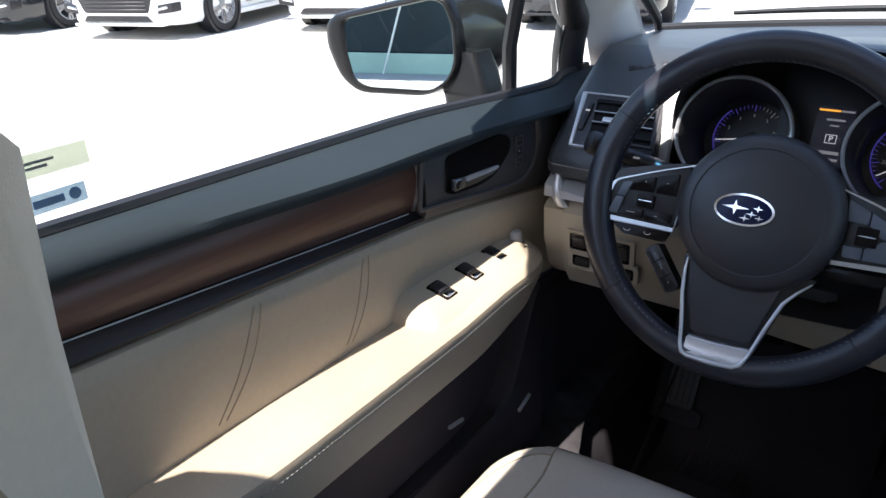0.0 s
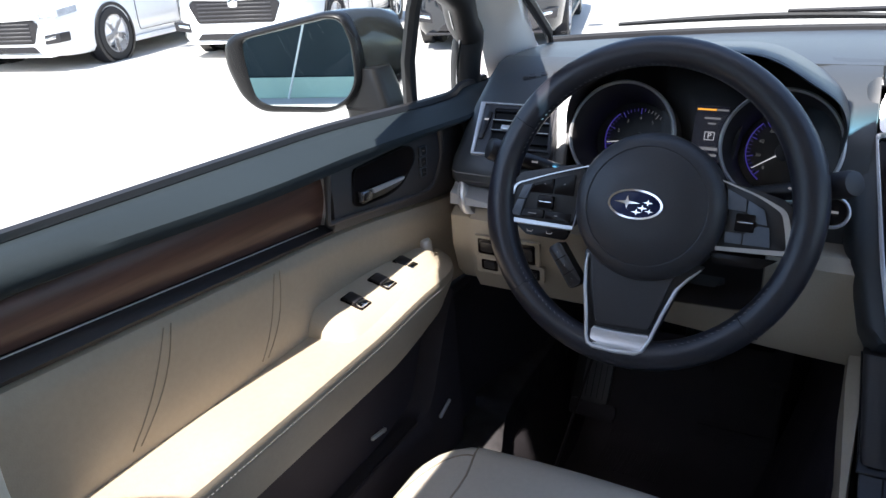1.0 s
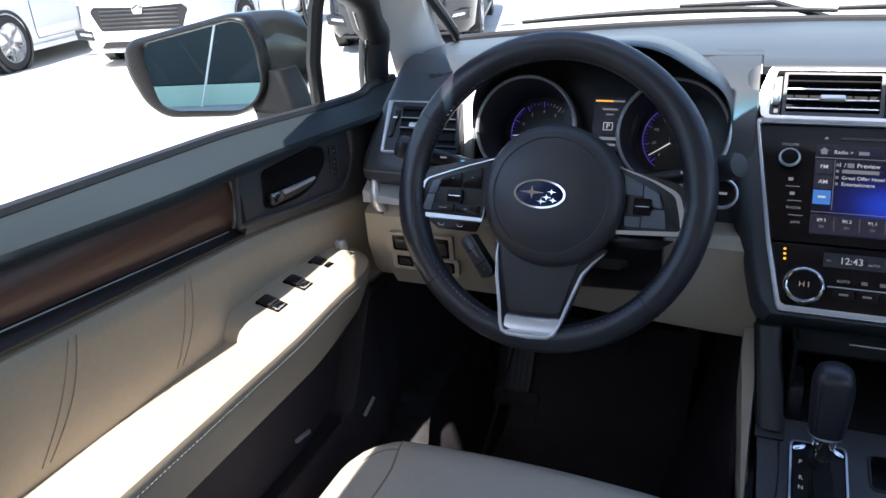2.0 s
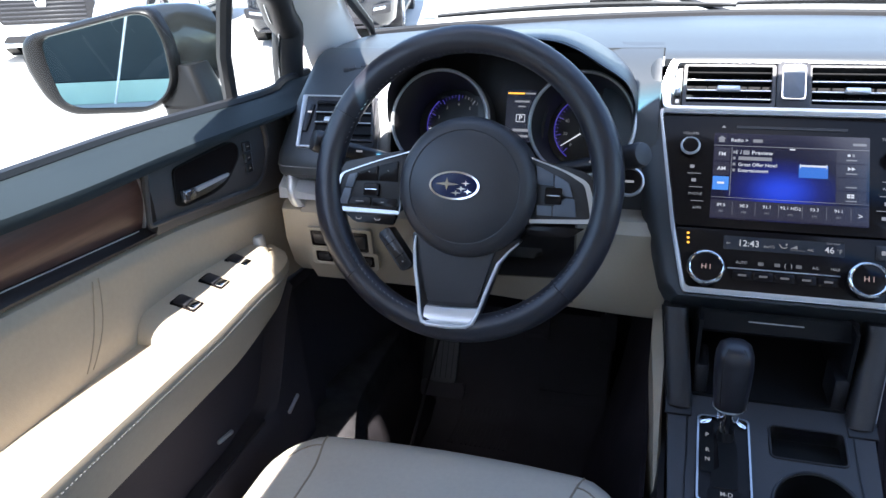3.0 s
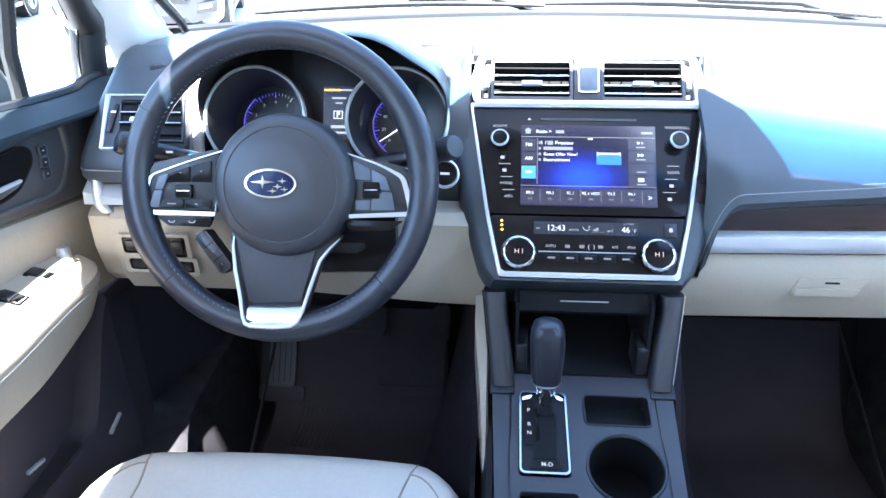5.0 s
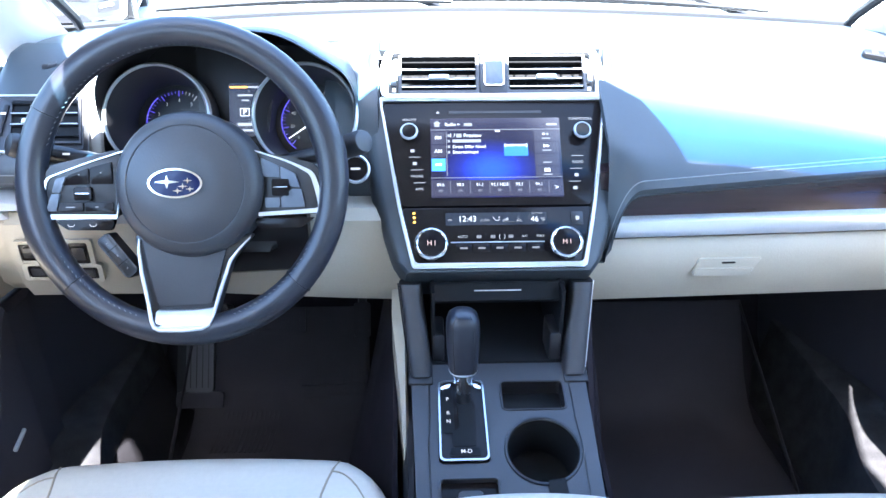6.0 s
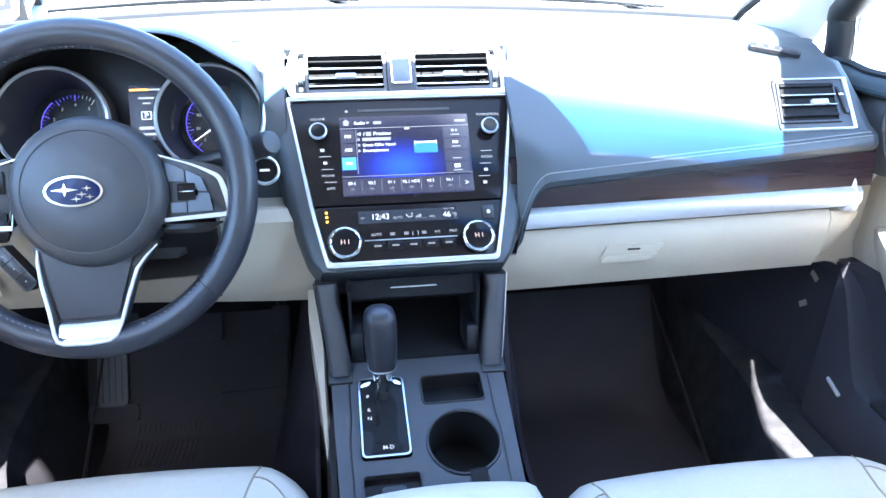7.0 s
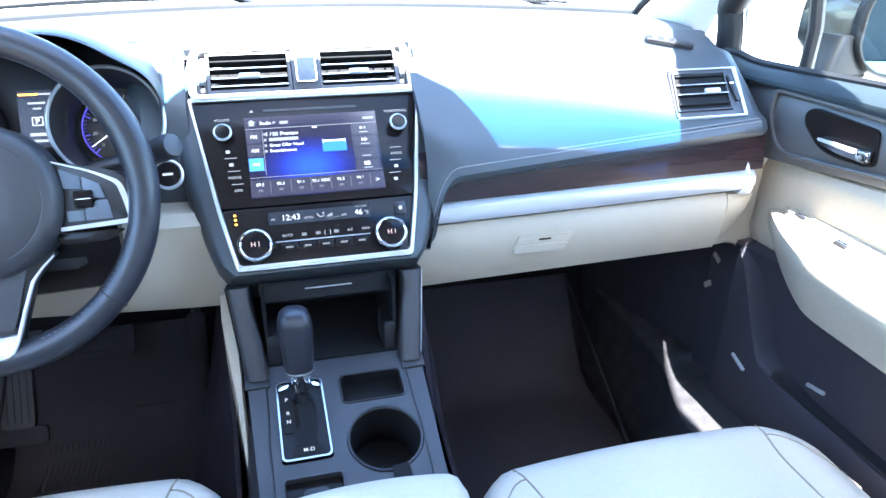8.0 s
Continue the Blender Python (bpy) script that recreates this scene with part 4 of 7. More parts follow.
# ---- instrument cluster ----
def cluster():
    c = thing("instrument_cluster", "dark instrument cluster with chrome-ringed lit gauges under a hood", "instrument cluster")
    # arch of the hood
    arch = [(-0.506, 0.640), (-0.5065, 0.700), (-0.5030, 0.755), (-0.491, 0.790), (-0.468, 0.814), (-0.441, 0.830), (-0.385, 0.843), (-0.330, 0.848), (-0.282, 0.847), (-0.250, 0.837), (-0.217, 0.818), (-0.188, 0.797), (-0.176, 0.768), (-0.178, 0.735), (-0.184, 0.640)]
    inner = [(x + (0.003 if x < -0.45 else -0.003 if x > -0.24 else 0), z - (0.003 if z > 0.80 else 0.001)) for x, z in arch]
    def fine(p):
        p = [Vector((x, 0, z)) for x, z in p]
        out = []
        for k in range(len(p) - 1):
            a, s, e, z = p[max(0, k - 1)], p[k], p[k + 1], p[min(len(p) - 1, k + 2)]
            for t in (i / 5 for i in range(5)):
                out.append(0.5 * (2 * s + (e - a) * t + (2 * a - 5 * s + 4 * e - z) * t * t + (3 * s - a - 3 * e + z) * t ** 3))
        return out + [p[-1]]
    ao, ai = fine(arch), fine(inner)
    def at(p, y, lift=0.0):
        return Vector((p.x, y, p.z + lift))
    lipy = lambda p: 0.034 + 0.34 * max(0.0, 0.80 - p.z)
    rows, lining = [], []
    core = Vector((-0.340, 0, 0.735))
    for o, i in zip(ao, ai):
        rows.append([at(o, 0.30, -0.040), at(o, 0.18, -0.010), at(o, lipy(o) + 0.03), at(o, lipy(o) + 0.004, -0.0005), at(o.lerp(i, 0.5), lipy(o)), at(i, lipy(o) + 0.003)])
        lining.append([at(i, lipy(o) + 0.0032, -0.0003), at(i.lerp(core, 0.02), lipy(o) + 0.025), at(i.lerp(core, 0.09), 0.17)])
    part("hood", sheet(rows, 0.003), PAD, c, "charcoal padded hood over the gauges")
    part("hood_lining", sheet(lining), DARK, c, "black inside of the hood")
    part("hood_seam", tube([at(ao[24], y, 0.0012) for y in (0.040, 0.08, 0.12, 0.18)], 0.0012, 5), DARK, c)
    m = axes((-0.345, 0.125, 0.745), 22)
    part("back", prism(rounded([(-0.165, -0.085), (0.160, -0.085), (0.150, 0.075), (-0.150, 0.085)], 0.02), -0.045, -0.030, m), HARD, c)
    mid = prism(rounded([(-0.043, -0.080), (0.043, -0.080), (0.060, 0.070), (-0.050, 0.070)], 0.01), -0.03, 0.012, m, 0.003)
    part("middle_panel", mid, HARD, c)
    lip = material("dark gauge face", (0.012, 0.012, 0.014), 0.35, bump=0)
    for s, u, v in ((-1, -0.087, -0.031), (1, 0.1020, -0.031)):
        g = m @ T((u, v, 0)) @ Matrix.Diagonal((1.035, 1.035, 1, 1))
        cone = lathe([(0.0660, -0.032), (0.0660, 0.052), (0.0640, 0.058), (0.0615, 0.058), (0.0600, 0.052), (0.0520, -0.024), (0.0520, -0.032)], 56, g, True)
        gg = part("gauge", cone, HARD, c, "deep round gauge with chrome ring")
        part("ring", lathe([(0.0664, 0.0500), (0.0658, 0.0600), (0.0638, 0.0622), (0.0618, 0.0600), (0.0612, 0.0540)], 56, g, True), RING, gg, "satin chrome ring")
        part("dial", prism(disc(0.0535, 48), -0.030, -0.0245, g), lip, gg)
        D = g @ T((0.003 if s < 0 else 0.0, 0.002, -0.0242)) @ Matrix.Diagonal((0.88, 0.88, 1, 1))
        for k in range(41):
            a = radians(225 - 270 * k / 40)
            r0 = 0.040 if k % 5 == 0 else 0.0435
            part("tick", tube([(math.cos(a) * r0, math.sin(a) * r0, 0), (math.cos(a) * 0.0485, math.sin(a) * 0.0485, 0)], 0.0005 if k % 5 else 0.0009, 4, m=D), BLUE_INK if k < 22 else FAINT, gg)
        part("arc", tube([(math.cos(radians(a)) * 0.0495, math.sin(radians(a)) * 0.0495, 0) for a in range(130, 236, 5)], 0.0011, 5, m=D), BLUE_INK, gg)
        for k, w in enumerate(("0", "1", "2", "3", "4", "5", "6", "7", "8") if s < 0 else ("0", "20", "40", "60", "80", "100", "120", "140", "160")):
            a = radians(225 - 270 * k / 8)
            text(w, 0.0070, FAINT, gg, D @ T((math.cos(a) * 0.0335, math.sin(a) * 0.0335, 0)))
        part("hub", lathe([(0.012, 0), (0.011, 0.006), (0.0, 0.007)], 24, D), DARK, gg)
        na = radians(188 if s < 0 else 214)
        part("needle", tube([(math.cos(na) * 0.010, math.sin(na) * 0.010, 0.004), (math.cos(na) * 0.046, math.sin(na) * 0.046, 0.004)], [0.0014, 0.0006], 6, m=D), WHITE_INK, gg, "lit white needle")
        if s < 0:
            part("warning_lamp", prism(disc(0.0032, 10, (0.030, -0.006)), 0.0, 0.0006, D), RED, gg, "red warning lamp")
    # small screen between the gauges
    q = m @ T((0.0150, -0.012, 0.0125))
    sc = part("display", prism(rect(-0.0205, 0.0205, -0.0410, 0.0300, 0.002), 0, 0.001, q), glow("dim cluster display", (0.09, 0.10, 0.19), 0.020), c, "small lit cluster display")
    Q = q @ T((0, 0, 0.0013))
    part("bar", box(-0.019, 0.004, 0.0240, 0.0262, 0, 0.0002, 0, 1, Q), AMBER, sc)
    part("bar", box(0.005, 0.019, 0.0240, 0.0262, 0, 0.0002, 0, 1, Q), DIM_INK, sc)
    for v0, v1, u in ((0.013, 0.0155, 0.009), (0.0065, 0.0085, 0.004), (-0.0265, -0.0225, 0.010), (-0.034, -0.031, 0.010)):
        part("bar", box(-u, u + 0.002, v0, v1, 0, 0.0002, 0, 1, Q), DIM_INK, sc)
    part("box_outline", ringplate(rect(-0.0062, 0.0062, -0.0135, -0.0030), rect(-0.0054, 0.0054, -0.0127, -0.0038), 0, 0.0002, Q), WHITE_INK, sc)
    text("P", 0.0095, WHITE_INK, sc, Q @ T((0, -0.0083, 0.0001)), bold=0.0001)


cluster()


# ---- steering wheel ----
def steering_wheel():
    w = thing("steering_wheel", "black leather steering wheel with silver spoke trim", "steering wheel")
    R = 0.1735
    n = 72
    rim = [(R * math.cos(2 * math.pi * k / n), R * math.sin(2 * math.pi * k / n), 0.0) for k in range(n)]
    rr = [0.0168 + 0.0018 * math.exp(-((((2 * math.pi * k / n + 0.2) % math.pi) - 0.5) / 0.3) ** 2) for k in range(n)]
    rim_ob = part("rim", tube(rim, rr, 16, True, WHEEL), WHEEL_HIDE, w, "black leather rim")
    for a in (28, 152, 222, 318):
        t = radians(a)
        c = Vector((R * math.cos(t), R * math.sin(t), 0))
        d = Vector((math.cos(t), math.sin(t), 0))
        part("rim_seam", tube([c + (d * math.cos(b) + Vector((0, 0, 1)) * math.sin(b)) * 0.0173 for b in (2 * math.pi * k / 16 for k in range(16))], 0.0007, 5, True, WHEEL), DARK, rim_ob)
    # stitches on the inner side of the rim
    bms = []
    for k in range(150):
        a = 2 * math.pi * k / 150
        deg = math.degrees(a) % 360
        if 165 < deg < 205 or deg > 335 or deg < 15 or 250 < deg < 290:
            continue
        c = Vector((math.cos(a), math.sin(a), 0))
        tng = Vector((-math.sin(a), math.cos(a), 0))
        low = smooth(0.1, -0.6, math.sin(a))
        p = c * (R - 0.0162 + 0.0042 * low) + Vector((0, 0, 0.0066 + 0.0058 * low))
        bms.append(box(-0.0014, 0.0014, -0.0003, 0.0003, -0.0003, 0.0003, 0, 1, T(p) @ Matrix((tng, c, (0, 0, 1))).transposed().to_4x4() @ pose(0, 0, 0, 0, 0, 25)))
    st = join(*bms)
    st.transform(WHEEL)
    tagged(part("stitching", st, STITCH, rim_ob, "pale stitches on the inner rim"), kind="stuff")
    # hub pad
    hub = [(0.084 * math.cos(2 * math.pi * k / 56), 0.084 * math.sin(2 * math.pi * k / 56)) for k in range(56)]
    rings = []
    for f, wz in ((1.0, -0.03), (1.0, 0.004), (0.985, 0.012), (0.94, 0.019), (0.86, 0.0235), (0.80, 0.0245), (0.785, 0.0238), (0.77, 0.0248), (0.4, 0.0265), (0.05, 0.027)):
        rings.append([Vector((u * f, v * f, wz)) for u, v in hub])
    part("hub_pad", loft(rings, m=WHEEL @ T((0.009, -0.002, 0.0))), HARD, w, "black airbag cover")
    # oval badge as plain shapes
    B = WHEEL @ T((-0.001, -0.001, 0.0272))
    ell = lambda a, b, k=36: [(a * math.cos(2 * math.pi * i / k), b * math.sin(2 * math.pi * i / k)) for i in range(k)]
    bd = part("badge", prism(ell(0.0290, 0.0155), -0.002, 0.0012, B, 0.0006), material("deep blue enamel", (0.010, 0.015, 0.055), 0.22, bump=0, spec=0.2), w, "oval chrome and blue badge")
    part("badge_rim", ringplate(ell(0.0305, 0.0168), ell(0.0280, 0.0146), -0.001, 0.0022, B), CHROME, bd, "chrome rim")
    star = lambda u, v, a, b: [(u + (a if k % 4 == 0 else b * 0.9 if k % 4 == 2 else min(a, b) * 0.30) * math.cos(math.pi / 4 * k), v + (a if k % 4 == 0 else b * 0.9 if k % 4 == 2 else min(a, b) * 0.30) * math.sin(math.pi / 4 * k)) for k in range(8)]
    for u, v, a, b in ((-0.009, 0.0015, 0.0145, 0.0085), (0.0085, -0.0035, 0.0060, 0.0042), (0.0140, 0.0030, 0.0055, 0.0040), (0.0025, -0.0085, 0.0060, 0.0042), (0.0165, -0.0065, 0.0050, 0.0036)):
        part("badge_shape", prism(star(u, v, a, b), 0.0011, 0.0022, B), CHROME, bd)
    # side spokes
    for s in (-1, 1):
        fl = lambda p: [(s * u, v) for u, v in p]
        plate = fl([(0.070, 0.040), (0.150, 0.022), (0.168, -0.004), (0.164, -0.037), (0.078, -0.038)])
        sp = part("spoke", prism(rounded(plate, 0.008), -0.018, 0.003, WHEEL, 0.003), DARK, w, "black side spoke")
        if s < 0:
            o = [(-0.066, 0.038), (-0.108, 0.025), (-0.155, 0.008), (-0.168, -0.014), (-0.1722, -0.0400), (-0.076, -0.0400)]
            i = [(-0.066, 0.0366), (-0.108, 0.0238), (-0.1528, 0.0068), (-0.1588, -0.016), (-0.1620, -0.0345), (-0.076, -0.0358)]
            slate = [[(-0.1436, 0.006), (-0.132, 0.009), (-0.139, -0.0095), (-0.1486, -0.0095)], [(-0.149, -0.0112), (-0.1398, -0.0112), (-0.1440, -0.0310), (-0.1560, -0.0310)]]
            dark = [[(-0.129, 0.010), (-0.1065, 0.0180), (-0.1065, -0.0005), (-0.136, -0.0015)], [(-0.104, 0.0185), (-0.080, 0.025), (-0.080, -0.0005), (-0.104, -0.0005)], [(-0.140, -0.0215), (-0.114, -0.0215), (-0.114, -0.0315), (-0.143, -0.0315)], [(-0.1115, -0.0215), (-0.080, -0.0215), (-0.080, -0.0315), (-0.1115, -0.0315)]]
            marks = [(-0.117, 0.0105, 0.0012), (-0.092, 0.0125, 0.0012), (-0.128, -0.0265, 0.0065), (-0.098, -0.0265, 0.0025)]
            ru = -0.1125
        else:
            o = [(0.080, 0.038), (0.1225, 0.0247), (0.1510, 0.0115), (0.1580, -0.010), (0.1625, -0.0355), (0.086, -0.0394)]
            i = [(0.082, 0.0358), (0.1227, 0.0222), (0.1464, 0.0082), (0.1528, -0.0145), (0.1556, -0.0306), (0.086, -0.0350)]
            slate = [[(0.0900, 0.0280), (0.1105, 0.0185), (0.1110, 0.0055), (0.0925, 0.0065)], [(0.1125, 0.0180), (0.1290, 0.0095), (0.1340, -0.0065), (0.1245, -0.0055), (0.1125, 0.0050)], [(0.0935, -0.0180), (0.1110, -0.0180), (0.1110, -0.0295), (0.0945, -0.0295)], [(0.1125, -0.0180), (0.1255, -0.0080), (0.1360, -0.0085), (0.1395, -0.0290), (0.1125, -0.0295)]]
            dark = []
            marks = []
            ru = 0.1125
        part("silver_edge", ringplate(rounded(o, [0.001, 0.02, 0.008, 0.02, 0.006, 0.001]), rounded(i, [0.001, 0.02, 0.006, 0.02, 0.004, 0.001]), 0.0015, 0.0052, WHEEL), BRUSHED, sp, "satin silver spoke edge")
        for q in slate:
            part("slate_button", prism(rounded(q, 0.0012), 0.003, 0.0066, WHEEL, 0.0008), SLATE, sp, "slate grey button")
        for q in dark:
            part("button", prism(rounded(q, 0.0012), 0.003, 0.0062, WHEEL, 0.0008), PIANO, sp)
        for u, v, h in marks:
            part("mark", box(u - 0.8 * h, u + 0.8 * h, v - 0.0005, v + 0.0005, 0.006, 0.0066, 0, 1, WHEEL), FAINT, sp)
        part("rocker", prism(rect(ru - 0.0100, ru + 0.0095, -0.0195 if s < 0 else -0.0160, -0.0035 if s < 0 else 0.0033, 0.002), 0.003, 0.0095, WHEEL, 0.002), PIANO, sp, "glossy rocker switch")
        rv = -0.0110 if s < 0 else -0.0060
        part("rocker_bar", box(ru - 0.0085, ru + 0.0080, rv - 0.0008, rv + 0.0008, 0.0092, 0.0106, 0.0006, 1, WHEEL), CHROME, sp)
        lower = fl([(0.080, -0.0415), (0.150, -0.0415), (0.134, -0.053), (0.085, -0.054)])
        part("lower_buttons", prism(rounded(lower, 0.003), -0.006, 0.002, WHEEL, 0.0015), PIANO, sp)
        if s < 0:
            for u in (-0.105, -0.130):
                part("mark", tube([(u - 0.004, -0.0465, 0.0021), (u - 0.0025, -0.0488, 0.0021), (u + 0.0025, -0.0488, 0.0021), (u + 0.004, -0.0465, 0.0021)], 0.0005, 5, m=WHEEL), DIM_INK, sp)
    # lower spoke
    body = rounded([(-0.058, -0.060), (0.078, -0.060), (0.0535, -0.0902), (0.0335, -0.152), (0.026, -0.168), (-0.033, -0.168), (-0.0400, -0.156), (-0.0505, -0.1025)], 0.004)
    low = part("lower_spoke", prism(body, -0.014, 0.002, WHEEL, 0.001), DARK, w, "dark lower spoke in a silver edge")
    part("inset", prism(rounded([(-0.050, -0.058), (0.052, -0.058), (0.046, -0.082), (0.0295, -0.1385), (0.0255, -0.1405), (-0.029, -0.1425), (-0.0333, -0.1405), (-0.0440, -0.085)], 0.003), 0.0, 0.0062, WHEEL, 0.002), HARD, low, "slate grey spoke inset")
    edge = [(-0.0526, -0.0640, 0.003), (-0.0526, -0.0767, 0.006), (-0.0497, -0.1025, 0.0085), (-0.0431, -0.1344, 0.0105), (-0.0388, -0.1582, 0.0135), (-0.0350, -0.1662, 0.0158), (-0.0285, -0.1690, 0.0168), (-0.0016, -0.1696, 0.0172), (0.0200, -0.1676, 0.0168), (0.0272, -0.1635, 0.0155), (0.0327, -0.1514, 0.0130), (0.0420, -0.1204, 0.0095), (0.0526, -0.0902, 0.0078), (0.0630, -0.0763, 0.006), (0.0754, -0.0638, 0.003)]
    part("silver_edge", tube([Vector(p) for p in edge], [0.0012, 0.0019] + [0.0022] * 3 + [0.0026] * 5 + [0.0022] * 3 + [0.0016, 0.0009], 10, m=WHEEL), SATIN, low, "bright silver edge of the spoke")
    foot = [[Vector((u + g * (0.5 - k), v, z)) for k, u, v, z in ((0, -0.0335, v0, z0), (0.3, -0.012, v0 - 0.0006, z0), (0.7, 0.011, v0 + 0.0002, z0), (1, 0.0305, v0 + 0.0018, z0))] for v0, z0, g in ((-0.1462, -0.004, 0.0), (-0.1480, 0.0078, 0.0), (-0.1500, 0.0096, -0.002), (-0.1590, 0.0132, -0.001), (-0.1660, 0.0158, 0.003), (-0.1690, 0.0150, 0.008))]
    part("silver_foot", sheet([[WHEEL @ v for v in r] for r in foot], 0.003), BRUSHED, low, "satin silver foot of the spoke")
    # column, stalks and small pad
    col = lathe([(0.050, 0.0), (0.055, 0.08), (0.060, 0.14)], 24, WHEEL @ pose(0, -0.01, -0.03, 180, 0, 0))
    part("column", col, DARK, w, "black column shroud")
    part("column_shroud", prism(rounded([(-0.075, -0.085), (0.105, -0.085), (0.115, 0.02), (-0.06, 0.02)], 0.02), -0.15, -0.055, WHEEL, 0.01), DARK, w)
    cov = [[Vector((x, y, z + dz)) for y, z in ((0.02, 0.650), (-0.026, 0.640), (-0.034, 0.620), (-0.035, 0.575), (-0.031, 0.560), (-0.020, 0.553), (0.02, 0.550))] for x, dz in ((-0.395, 0.0), (-0.33, 0.0), (-0.262, 0.003), (-0.245, 0.006), (-0.236, 0.014))]
    part("column_cover", loft(cov), PIANO, w, "glossy dark lower column cover")
    for s in (-1, 1):
        pts = [(s * 0.05, 0.018, -0.058), (s * 0.12, 0.030, -0.058), (s * 0.176, 0.040, -0.046)]
        sk = part("stalk", tube(pts, [0.008, 0.009, 0.011], 12, m=WHEEL), DARK, w, "black column stalk")
        part("stalk_end", tube([(s * 0.170, 0.039, -0.048), (s * 0.174, 0.040, -0.046), (s * 0.180, 0.042, -0.043), (s * 0.204, 0.047, -0.022), (s * 0.208, 0.048, -0.018), (s * 0.209, 0.0482, -0.017)], [0.009, 0.0125, 0.0140, 0.0150, 0.0130, 0.008], 18, m=WHEEL), DARK if s < 0 else HARD, sk)
        part("mark", box(s * 0.150 - 0.004, s * 0.150 + 0.004, 0.036, 0.0385, -0.0372, -0.0350, 0, 1, WHEEL), DIM_INK, sk)
    q = WHEEL @ T((-0.083, -0.084, -0.012)) @ pose(0, 0, 0, 0, 0, -52) @ Matrix.Diagonal((0.84, 0.84, 1, 1))
    pod = part("switch_pod", prism(rect(-0.034, 0.034, -0.0105, 0.0105, 0.004), -0.02, 0.004, q, 0.003), DARK, w, "small angled switch pod")
    for u in (-0.012, 0.012):
        part("groove", box(u - 0.0006, u + 0.0006, -0.0095, 0.0095, 0.0038, 0.0046, 0, 1, q), PIANO, pod)
    for u in (-0.022, 0.0, 0.022):
        part("mark", box(u - 0.0008, u + 0.0008, -0.0008, 0.0008, 0.004, 0.0044, 0, 1, q), FAINT, pod)


steering_wheel()


# ---- start button, right of the column ----
def start_button():
    b = thing("start_button", "round black start button with a silver rim beside the column", "button")
    m = axes((-0.178, 0.020, 0.678), 25)
    part("rim", lathe([(0.0185, -0.004), (0.0185, 0.003), (0.0165, 0.005), (0.0150, 0.003), (0.0150, -0.004)], 28, m, True), SATIN, b, "silver rim")
    part("cap", lathe([(0.0148, -0.004), (0.0148, 0.003), (0.0, 0.004)], 28, m), PIANO, b)
    part("bar", box(-0.006, 0.006, -0.0015, 0.0015, 0.0040, 0.0044, 0, 1, m), DIM_INK, b)


start_button()


